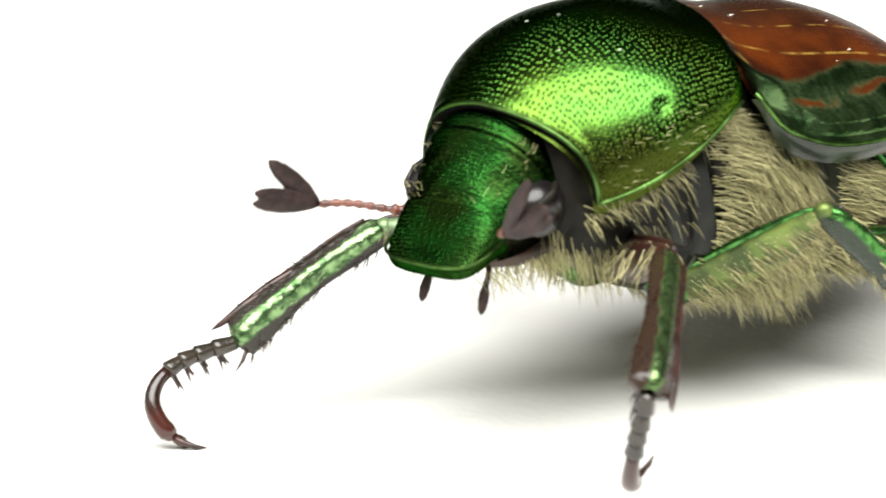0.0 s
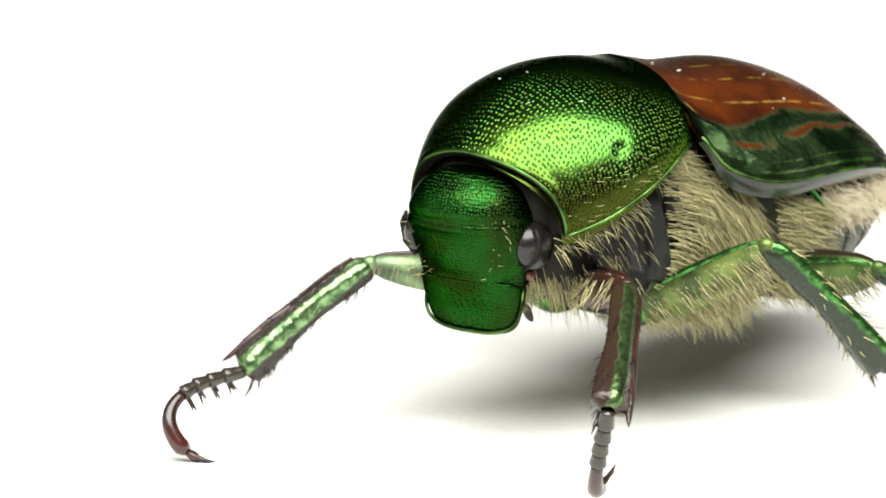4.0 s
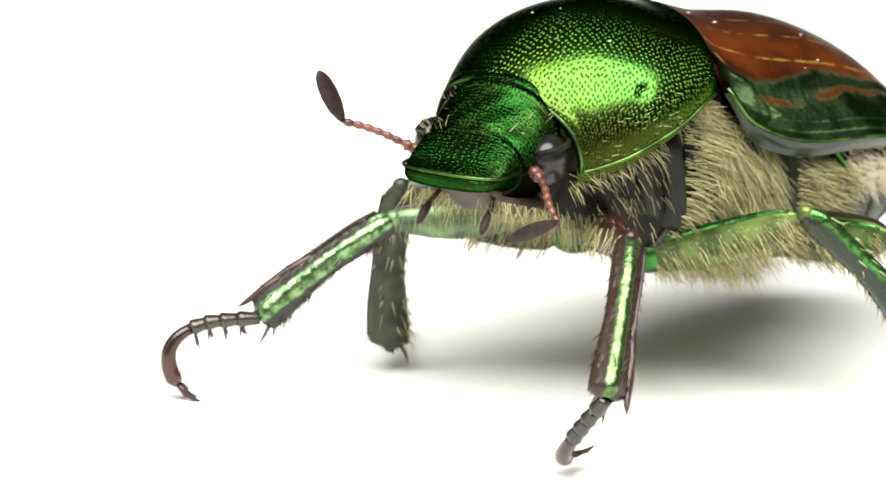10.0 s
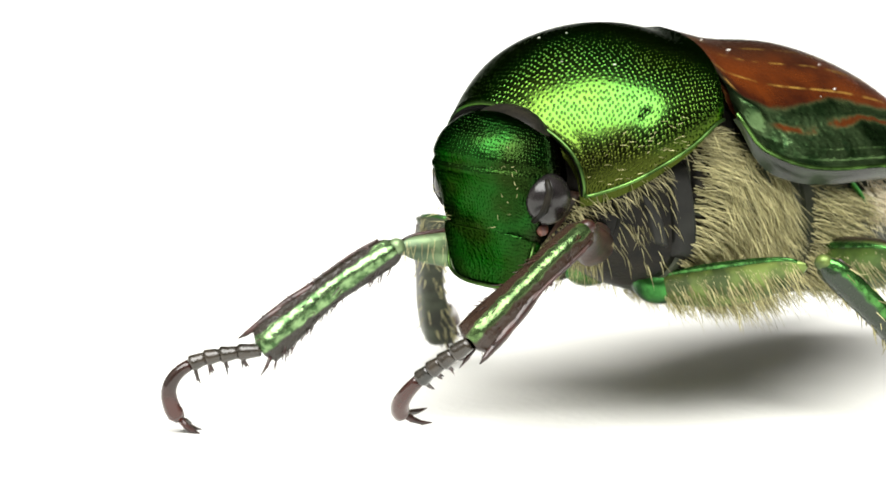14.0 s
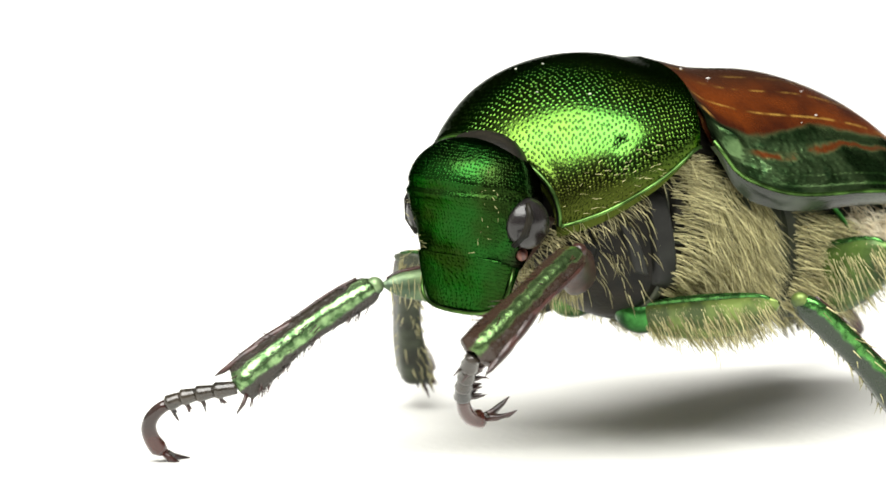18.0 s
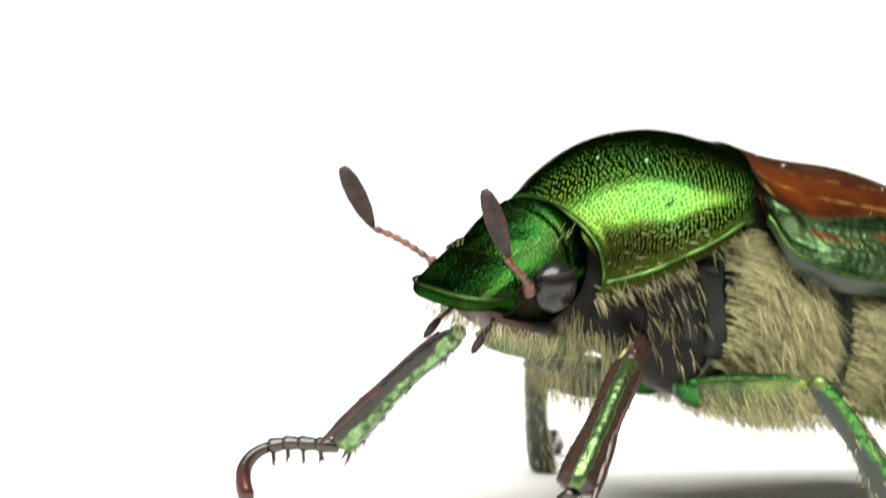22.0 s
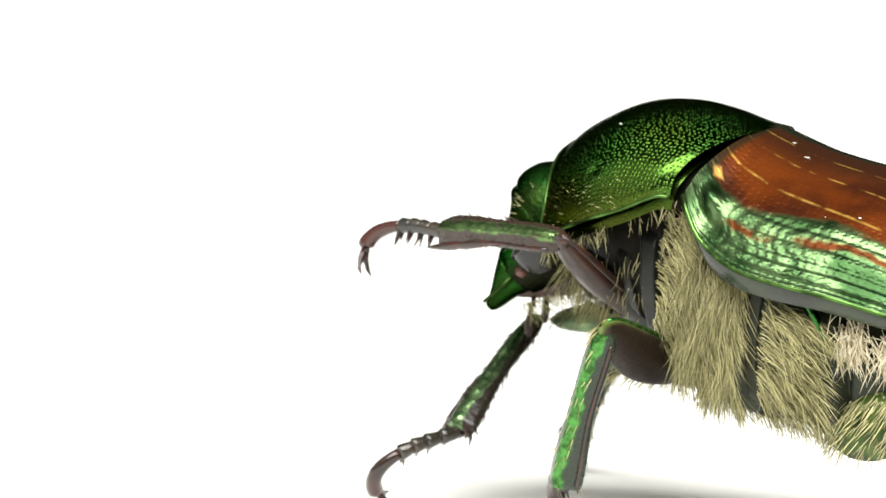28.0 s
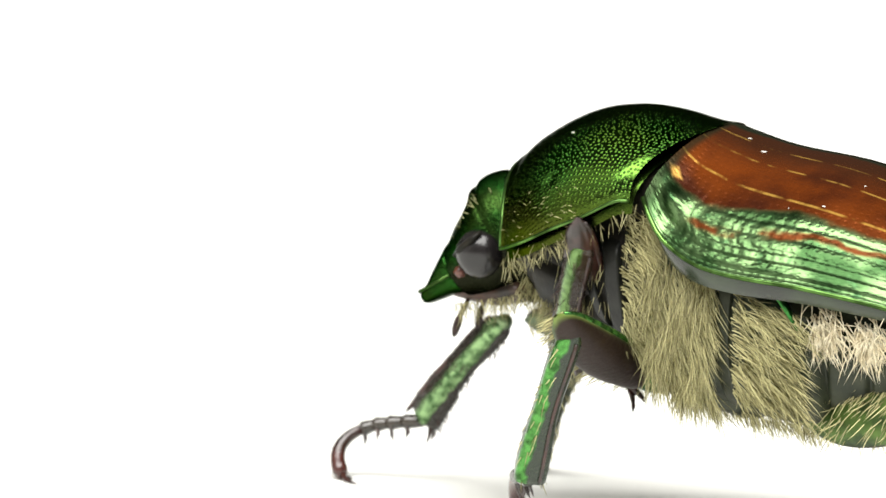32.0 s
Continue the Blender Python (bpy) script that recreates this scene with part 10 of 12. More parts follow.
    walk(left_middle_tarsus, [
        (0, bone((-1.74, 3.49, -2.43), (-2.68, 4.98, -3.32), (-0.64, 0.20, 0.31))),
        (0.5, bone((-1.80, 3.41, -2.53), (-2.72, 4.87, -3.48), (-0.65, 0.19, 0.29))),
        (1, bone((-1.27, 4.07, -2.49), (-2.46, 5.34, -3.43), (-0.59, 0.32, 0.29))),
        (1.5, bone((-1.47, 3.99, -2.55), (-2.73, 5.08, -3.62), (-0.58, 0.37, 0.29))),
        (2, bone((-1.48, 4.00, -2.59), (-2.75, 4.95, -3.76), (-0.56, 0.39, 0.29))),
        (2.5, bone((-1.48, 3.99, -2.59), (-2.76, 4.93, -3.76), (-0.57, 0.39, 0.29))),
        (3, bone((-1.51, 3.94, -2.59), (-2.81, 4.91, -3.74), (-0.58, 0.38, 0.28))),
        (3.5, bone((-1.47, 3.95, -2.59), (-2.81, 4.90, -3.68), (-0.57, 0.38, 0.28))),
        (4, bone((-1.41, 3.95, -2.60), (-2.81, 4.89, -3.64), (-0.56, 0.38, 0.28))),
        (4.5, bone((-1.38, 3.94, -2.61), (-2.84, 4.89, -3.53), (-0.55, 0.38, 0.28))),
        (5, bone((-1.35, 3.96, -2.58), (-2.81, 4.91, -3.51), (-0.54, 0.37, 0.29))),
        (5.5, bone((-1.31, 3.96, -2.55), (-2.77, 4.92, -3.49), (-0.54, 0.37, 0.29))),
        (6, bone((-1.27, 3.97, -2.53), (-2.73, 4.92, -3.47), (-0.53, 0.37, 0.29))),
        (6.5, bone((-1.25, 4.00, -2.51), (-2.70, 4.94, -3.45), (-0.53, 0.37, 0.29))),
        (7, bone((-1.50, 3.83, -2.64), (-2.99, 4.76, -3.53), (-0.53, 0.38, 0.29))),
        (7.5, bone((-1.40, 4.04, -2.70), (-3.00, 4.95, -3.43), (-0.54, 0.38, 0.29))),
        (8, bone((-1.46, 4.08, -2.76), (-3.04, 4.97, -3.56), (-0.56, 0.38, 0.29))),
        (8.5, bone((-1.59, 3.98, -2.73), (-3.14, 5.08, -3.23), (-0.55, 0.35, 0.28))),
        (9, bone((-1.65, 4.07, -2.63), (-3.17, 5.18, -3.24), (-0.57, 0.37, 0.28))),
        (9.25, bone((-1.71, 4.08, -2.63), (-3.17, 5.12, -3.43), (-0.57, 0.38, 0.29))),
        (9.5, bone((-1.77, 4.09, -2.63), (-3.19, 5.06, -3.62), (-0.58, 0.39, 0.29))),
        (9.75, bone((-1.80, 4.16, -2.62), (-3.06, 5.00, -3.84), (-0.58, 0.40, 0.29))),
        (10, bone((-1.81, 4.23, -2.61), (-2.94, 4.94, -4.06), (-0.59, 0.41, 0.29))),
        (10.5, bone((-1.94, 4.25, -2.75), (-2.94, 4.82, -4.36), (-0.60, 0.41, 0.29))),
        (10.75, bone((-1.87, 4.15, -2.69), (-3.00, 4.84, -4.12), (-0.59, 0.39, 0.29))),
        (11, bone((-1.79, 4.03, -2.61), (-3.06, 4.86, -3.89), (-0.60, 0.38, 0.29))),
        (11.25, bone((-1.82, 4.02, -2.58), (-3.15, 5.08, -3.51), (-0.58, 0.36, 0.29))),
        (11.5, bone((-1.85, 4.00, -2.57), (-3.25, 5.28, -3.13), (-0.58, 0.35, 0.29))),
        (12, bone((-2.05, 4.19, -2.72), (-3.40, 5.46, -3.41), (-0.61, 0.34, 0.31))),
        (12.5, bone((-1.93, 4.15, -2.81), (-3.28, 5.42, -3.48), (-0.62, 0.30, 0.30))),
        (13, bone((-1.87, 4.17, -2.82), (-3.21, 5.44, -3.51), (-0.62, 0.29, 0.30))),
        (13.5, bone((-1.88, 4.25, -2.86), (-3.18, 5.49, -3.68), (-0.63, 0.30, 0.31))),
        (14, bone((-1.79, 4.30, -2.89), (-3.09, 5.54, -3.70), (-0.64, 0.28, 0.30))),
        (14.5, bone((-1.70, 4.33, -2.95), (-3.00, 5.61, -3.73), (-0.66, 0.26, 0.30))),
        (15, bone((-1.62, 4.37, -3.00), (-2.90, 5.68, -3.75), (-0.66, 0.25, 0.29))),
        (15.5, bone((-1.53, 4.42, -3.03), (-2.80, 5.74, -3.77), (-0.67, 0.23, 0.29))),
        (16, bone((-1.53, 4.41, -3.04), (-2.76, 5.76, -3.80), (-0.67, 0.22, 0.29))),
        (16.5, bone((-1.61, 4.38, -3.07), (-2.78, 5.78, -3.85), (-0.67, 0.22, 0.29))),
        (17, bone((-1.59, 4.38, -2.99), (-2.70, 5.83, -3.75), (-0.68, 0.21, 0.29))),
        (17.5, bone((-1.66, 4.27, -3.07), (-2.79, 5.71, -3.82), (-0.67, 0.21, 0.29))),
        (18, bone((-1.62, 4.33, -3.02), (-2.76, 5.78, -3.76), (-0.68, 0.22, 0.29))),
        (18.5, bone((-1.59, 4.34, -2.99), (-2.74, 5.80, -3.67), (-0.67, 0.22, 0.29))),
        (19, bone((-1.41, 4.37, -2.99), (-2.61, 5.81, -3.61), (-0.67, 0.21, 0.29))),
        (19.5, bone((-1.40, 4.40, -3.01), (-2.61, 5.80, -3.70), (-0.67, 0.21, 0.29))),
        (19.75, bone((-1.48, 4.28, -3.03), (-2.81, 5.63, -3.50), (-0.63, 0.25, 0.29))),
        (20, bone((-1.56, 4.14, -3.04), (-3.00, 5.48, -3.30), (-0.58, 0.28, 0.30))),
        (20.167, bone((-1.42, 4.00, -3.10), (-2.98, 4.93, -3.41), (-0.58, 0.22, 0.30))),
        (20.333, bone((-1.15, 3.72, -3.20), (-2.91, 3.91, -3.62), (-0.58, 0.11, 0.30))),
        (20.5, bone((-1.00, 3.58, -3.24), (-2.89, 3.36, -3.73), (-0.58, 0.05, 0.30))),
        (21, bone((-0.73, 3.57, -2.68), (-2.49, 3.21, -3.53), (-0.66, 0.03, 0.30))),
        (21.25, bone((-0.96, 3.31, -2.93), (-2.77, 3.24, -3.63), (-0.66, -0.11, 0.30))),
        (21.5, bone((-1.16, 3.06, -3.17), (-3.04, 3.24, -3.72), (-0.65, -0.22, 0.30))),
        (22, bone((-1.53, 3.10, -3.17), (-3.37, 3.53, -3.76), (-0.69, -0.20, 0.30))),
        (22.25, bone((-1.79, 3.05, -3.04), (-3.47, 3.71, -3.75), (-0.74, -0.23, 0.30))),
        (22.5, bone((-2.02, 3.00, -2.91), (-3.57, 3.91, -3.73), (-0.79, -0.25, 0.30))),
        (22.625, bone((-1.90, 2.94, -2.89), (-3.46, 3.58, -3.70), (-0.77, -0.26, 0.30))),
        (22.75, bone((-1.56, 2.86, -2.86), (-3.15, 2.91, -3.63), (-0.72, -0.26, 0.30))),
        (22.875, bone((-1.22, 2.77, -2.83), (-2.86, 2.23, -3.58), (-0.67, -0.26, 0.30))),
        (23, bone((-1.09, 2.69, -2.82), (-2.75, 1.90, -3.55), (-0.64, -0.25, 0.30))),
        (23.25, bone((-0.72, 2.41, -3.01), (-2.15, 1.36, -3.70), (-0.49, -0.34, 0.30))),
        (23.5, bone((-0.30, 2.16, -3.14), (-1.55, 0.81, -3.86), (-0.33, -0.42, 0.30))),
        (24, bone((-0.25, 1.80, -3.35), (-1.25, 0.21, -3.94), (-0.19, -0.51, 0.30))),
        (24.5, bone((-0.56, 1.65, -3.41), (-1.27, -0.05, -4.11), (-0.18, -0.65, 0.27))),
        (25, bone((-0.32, 1.74, -3.48), (-0.78, 0.10, -4.15), (-0.11, -0.59, 0.28))),
        (25.5, bone((0.23, 2.09, -3.54), (0.29, 0.51, -4.24), (0.04, -0.44, 0.28))),
        (26, bone((0.77, 2.50, -3.50), (1.32, 0.95, -4.35), (0.19, -0.25, 0.29))),
        (26.5, bone((0.98, 2.69, -3.46), (1.79, 1.17, -4.41), (0.25, -0.16, 0.29))),
        (27, bone((1.00, 2.56, -3.48), (1.79, 1.02, -4.42), (0.27, -0.22, 0.29))),
        (27.5, bone((1.05, 2.55, -3.47), (1.87, 1.01, -4.41), (0.28, -0.22, 0.29))),
        (28, bone((1.11, 2.48, -3.45), (1.92, 0.94, -4.38), (0.28, -0.25, 0.29))),
        (28.5, bone((1.17, 2.41, -3.42), (1.97, 0.86, -4.37), (0.27, -0.26, 0.29))),
        (29, bone((1.22, 2.27, -3.44), (2.01, 0.71, -4.37), (0.27, -0.30, 0.29))),
        (29.5, bone((1.20, 2.34, -3.45), (2.00, 0.77, -4.35), (0.29, -0.26, 0.29))),
        (30, bone((1.37, 2.22, -3.44), (2.16, 0.63, -4.33), (0.27, -0.29, 0.29))),
        (30.5, bone((1.47, 2.17, -3.27), (2.25, 0.62, -4.21), (0.28, -0.27, 0.30))),
        (31, bone((1.52, 2.16, -3.32), (2.30, 0.60, -4.25), (0.30, -0.26, 0.30))),
        (31.5, bone((1.60, 2.11, -3.31), (2.42, 0.57, -4.24), (0.32, -0.28, 0.30))),
        (32, bone((1.58, 2.06, -3.28), (2.41, 0.52, -4.20), (0.31, -0.28, 0.30))),
    ])
    walk(right_middle_femur, [
        (0, bone((0.55, -0.85, -1.75), (-0.42, -3.27, -0.95), (0.35, -0.21, 0.92))),
        (0.5, bone((0.55, -0.85, -1.75), (0.17, -3.26, -0.62), (0.46, -0.13, 0.88))),
        (0.667, bone((0.55, -0.85, -1.75), (0.62, -3.15, -0.59), (0.55, -0.11, 0.83))),
        (0.833, bone((0.55, -0.85, -1.75), (1.38, -2.93, -0.62), (0.70, -0.04, 0.71))),
        (1, bone((0.55, -0.85, -1.75), (1.80, -2.70, -0.64), (0.76, 0.04, 0.65))),
        (1.5, bone((0.55, -0.85, -1.75), (1.63, -2.85, -0.61), (0.77, -0.01, 0.64))),
        (1.75, bone((0.55, -0.85, -1.75), (1.78, -2.79, -0.67), (0.75, 0.10, 0.65))),
        (2, bone((0.55, -0.85, -1.75), (1.92, -2.74, -0.74), (0.73, 0.19, 0.66))),
        (2.25, bone((0.55, -0.85, -1.75), (1.91, -2.72, -0.67), (0.73, 0.27, 0.63))),
        (2.5, bone((0.55, -0.85, -1.75), (1.90, -2.69, -0.61), (0.74, 0.34, 0.59))),
        (2.625, bone((0.55, -0.85, -1.75), (2.04, -2.45, -0.43), (0.74, 0.33, 0.59))),
        (2.75, bone((0.55, -0.85, -1.75), (2.24, -1.71, -0.09), (0.72, 0.36, 0.60))),
        (2.875, bone((0.55, -0.85, -1.75), (2.24, -0.88, 0.09), (0.69, 0.44, 0.58))),
        (3, bone((0.55, -0.85, -1.75), (2.17, -0.55, 0.11), (0.66, 0.48, 0.57))),
        (3.125, bone((0.55, -0.85, -1.75), (2.22, -0.89, 0.10), (0.67, 0.41, 0.62))),
        (3.25, bone((0.55, -0.85, -1.75), (2.17, -1.74, -0.05), (0.66, 0.21, 0.72))),
        (3.375, bone((0.55, -0.85, -1.75), (1.92, -2.48, -0.37), (0.59, 0.05, 0.80))),
        (3.5, bone((0.55, -0.85, -1.75), (1.78, -2.74, -0.55), (0.53, 0.00, 0.85))),
        (3.625, bone((0.55, -0.85, -1.75), (1.45, -2.90, -0.48), (0.51, -0.07, 0.86))),
        (3.75, bone((0.55, -0.85, -1.75), (0.52, -3.14, -0.42), (0.35, -0.16, 0.92))),
        (3.875, bone((0.55, -0.85, -1.75), (-0.45, -3.05, -0.55), (0.16, -0.11, 0.98))),
        (4, bone((0.55, -0.85, -1.75), (-0.80, -2.94, -0.64), (0.09, -0.04, 0.99))),
        (4.25, bone((0.55, -0.85, -1.75), (-0.51, -3.04, -0.58), (0.26, -0.13, 0.96))),
        (4.5, bone((0.55, -0.85, -1.75), (-0.21, -3.12, -0.54), (0.40, -0.18, 0.90))),
        (5, bone((0.55, -0.85, -1.75), (0.13, -3.12, -0.47), (0.41, -0.19, 0.89))),
        (5.5, bone((0.55, -0.85, -1.75), (0.92, -3.03, -0.44), (0.46, -0.20, 0.87))),
        (6, bone((0.55, -0.85, -1.75), (1.64, -2.76, -0.53), (0.51, -0.13, 0.85))),
        (6.5, bone((0.55, -0.85, -1.75), (1.93, -2.59, -0.57), (0.50, -0.09, 0.86))),
        (7, bone((0.55, -0.85, -1.75), (1.70, -2.78, -0.76), (0.56, -0.11, 0.83))),
        (7.5, bone((0.55, -0.85, -1.75), (2.09, -2.49, -0.58), (0.48, -0.15, 0.86))),
        (8, bone((0.55, -0.85, -1.75), (2.22, -2.45, -0.71), (0.50, -0.17, 0.84))),
        (8.5, bone((0.55, -0.85, -1.75), (2.22, -2.20, -0.36), (0.48, -0.08, 0.87))),
        (9, bone((0.55, -0.85, -1.75), (2.28, -2.23, -0.48), (0.50, -0.13, 0.86))),
        (9.5, bone((0.55, -0.85, -1.75), (2.45, -2.12, -0.68), (0.55, -0.16, 0.82))),
        (10, bone((0.55, -0.85, -1.75), (2.47, -2.26, -0.98), (0.52, -0.30, 0.80))),
        (10.5, bone((0.55, -0.85, -1.75), (2.38, -2.41, -1.09), (0.53, -0.36, 0.77))),
        (10.625, bone((0.55, -0.85, -1.75), (2.35, -2.43, -1.00), (0.57, -0.28, 0.77))),
        (10.75, bone((0.55, -0.85, -1.75), (2.26, -2.45, -0.77), (0.66, -0.09, 0.75))),
        (10.875, bone((0.55, -0.85, -1.75), (2.17, -2.45, -0.56), (0.75, 0.07, 0.66))),
        (11, bone((0.55, -0.85, -1.75), (2.12, -2.46, -0.48), (0.78, 0.13, 0.61))),
        (11.25, bone((0.55, -0.85, -1.75), (1.98, -2.52, -0.48), (0.69, -0.00, 0.73))),
        (11.5, bone((0.55, -0.85, -1.75), (1.84, -2.58, -0.49), (0.58, -0.15, 0.80))),
        (11.75, bone((0.55, -0.85, -1.75), (1.57, -2.87, -0.76), (0.52, -0.30, 0.80))),
        (12, bone((0.55, -0.85, -1.75), (1.23, -3.06, -1.06), (0.43, -0.43, 0.79))),
        (12.25, bone((0.55, -0.85, -1.75), (1.21, -3.09, -1.28), (0.50, -0.43, 0.76))),
        (12.5, bone((0.55, -0.85, -1.75), (1.18, -3.12, -1.50), (0.57, -0.42, 0.71))),
        (13, bone((0.55, -0.85, -1.75), (1.49, -2.95, -1.10), (0.51, -0.38, 0.78))),
        (13.5, bone((0.55, -0.85, -1.75), (1.44, -2.96, -1.28), (0.55, -0.39, 0.73))),
        (14, bone((0.55, -0.85, -1.75), (1.54, -2.90, -1.29), (0.55, -0.40, 0.74))),
        (14.5, bone((0.55, -0.85, -1.75), (1.63, -2.84, -1.30), (0.54, -0.40, 0.74))),
        (15, bone((0.55, -0.85, -1.75), (1.73, -2.79, -1.31), (0.53, -0.39, 0.75))),
        (15.5, bone((0.55, -0.85, -1.75), (1.83, -2.73, -1.32), (0.53, -0.39, 0.76))),
        (16, bone((0.55, -0.85, -1.75), (1.81, -2.72, -1.33), (0.52, -0.39, 0.77))),
        (16.5, bone((0.55, -0.85, -1.75), (1.79, -2.73, -1.25), (0.42, -0.42, 0.80))),
        (17, bone((0.55, -0.85, -1.75), (1.83, -2.68, -1.25), (0.48, -0.39, 0.79))),
        (17.5, bone((0.55, -0.85, -1.75), (1.81, -2.78, -1.31), (0.53, -0.37, 0.76))),
        (18, bone((0.55, -0.85, -1.75), (1.80, -2.76, -1.28), (0.53, -0.37, 0.76))),
        (18.5, bone((0.55, -0.85, -1.75), (1.78, -2.73, -1.15), (0.52, -0.35, 0.78))),
        (19, bone((0.55, -0.85, -1.75), (1.83, -2.64, -0.99), (0.46, -0.35, 0.82))),
        (19.5, bone((0.55, -0.85, -1.75), (2.02, -2.57, -1.07), (0.48, -0.37, 0.80))),
        (19.75, bone((0.55, -0.85, -1.75), (1.86, -2.66, -0.85), (0.49, -0.31, 0.82))),
        (20, bone((0.55, -0.85, -1.75), (1.70, -2.72, -0.64), (0.50, -0.24, 0.83))),
        (20.25, bone((0.55, -0.85, -1.75), (1.75, -2.82, -0.95), (0.56, -0.30, 0.77))),
        (20.5, bone((0.55, -0.85, -1.75), (1.80, -2.89, -1.27), (0.62, -0.34, 0.70))),
        (20.75, bone((0.55, -0.85, -1.75), (1.58, -2.98, -1.53), (0.64, -0.38, 0.65))),
        (21, bone((0.55, -0.85, -1.75), (1.33, -2.97, -1.79), (0.67, -0.42, 0.61))),
        (21.25, bone((0.55, -0.85, -1.75), (1.10, -3.03, -1.95), (0.70, -0.46, 0.54))),
        (21.5, bone((0.55, -0.85, -1.75), (0.88, -3.05, -2.10), (0.75, -0.48, 0.47))),
        (21.75, bone((0.55, -0.85, -1.75), (0.84, -3.07, -1.98), (0.61, -0.48, 0.64))),
        (22, bone((0.55, -0.85, -1.75), (0.82, -3.08, -1.85), (0.45, -0.47, 0.76))),
        (22.125, bone((0.55, -0.85, -1.75), (0.81, -3.07, -1.89), (0.47, -0.48, 0.75))),
        (22.25, bone((0.55, -0.85, -1.75), (0.79, -3.05, -1.97), (0.48, -0.49, 0.73))),
        (22.375, bone((0.55, -0.85, -1.75), (0.76, -3.02, -2.05), (0.50, -0.51, 0.71))),
        (22.5, bone((0.55, -0.85, -1.75), (0.76, -3.01, -2.08), (0.51, -0.51, 0.70))),
        (23, bone((0.55, -0.85, -1.75), (0.75, -3.29, -2.05), (0.47, -0.44, 0.76))),
        (23.25, bone((0.55, -0.85, -1.75), (0.49, -3.35, -2.06), (0.36, -0.43, 0.83))),
        (23.5, bone((0.55, -0.85, -1.75), (0.23, -3.38, -2.07), (0.19, -0.38, 0.90))),
        (23.75, bone((0.55, -0.85, -1.75), (0.70, -3.47, -2.22), (0.49, -0.37, 0.79))),
        (24, bone((0.55, -0.85, -1.75), (1.15, -3.48, -2.35), (0.74, -0.24, 0.62))),
        (24.125, bone((0.55, -0.85, -1.75), (1.21, -3.45, -2.35), (0.72, -0.25, 0.64))),
        (24.25, bone((0.55, -0.85, -1.75), (1.33, -3.41, -2.27), (0.70, -0.26, 0.67))),
        (24.375, bone((0.55, -0.85, -1.75), (1.46, -3.36, -2.18), (0.68, -0.27, 0.68))),
        (24.5, bone((0.55, -0.85, -1.75), (1.51, -3.33, -2.18), (0.67, -0.28, 0.69))),
        (25, bone((0.55, -0.85, -1.75), (1.77, -3.23, -2.19), (0.64, -0.27, 0.72))),
        (25.5, bone((0.55, -0.85, -1.75), (2.21, -2.96, -2.23), (0.56, -0.25, 0.78))),
        (26, bone((0.55, -0.85, -1.75), (2.60, -2.63, -2.25), (0.48, -0.25, 0.83))),
        (26.5, bone((0.55, -0.85, -1.75), (2.79, -2.44, -2.27), (0.45, -0.25, 0.86))),
        (27, bone((0.55, -0.85, -1.75), (2.74, -2.46, -2.29), (0.45, -0.24, 0.85))),
        (27.5, bone((0.55, -0.85, -1.75), (2.83, -2.38, -2.30), (0.47, -0.22, 0.86))),
        (28, bone((0.55, -0.85, -1.75), (2.88, -2.40, -2.25), (0.47, -0.21, 0.87))),
        (28.5, bone((0.55, -0.85, -1.75), (2.88, -2.44, -2.26), (0.47, -0.21, 0.86))),
        (29, bone((0.55, -0.85, -1.75), (2.86, -2.51, -2.25), (0.46, -0.19, 0.86))),
        (29.5, bone((0.55, -0.85, -1.75), (2.78, -2.70, -2.28), (0.43, -0.27, 0.86))),
        (30, bone((0.55, -0.85, -1.75), (2.87, -2.68, -2.26), (0.45, -0.23, 0.87))),
        (30.5, bone((0.55, -0.85, -1.75), (2.88, -2.75, -2.02), (0.41, -0.21, 0.89))),
        (31, bone((0.55, -0.85, -1.75), (2.90, -2.79, -2.06), (0.40, -0.22, 0.89))),
        (31.5, bone((0.55, -0.85, -1.75), (3.00, -2.73, -2.08), (0.41, -0.20, 0.88))),
        (32, bone((0.55, -0.85, -1.75), (3.03, -2.76, -2.03), (0.42, -0.19, 0.89))),
    ])
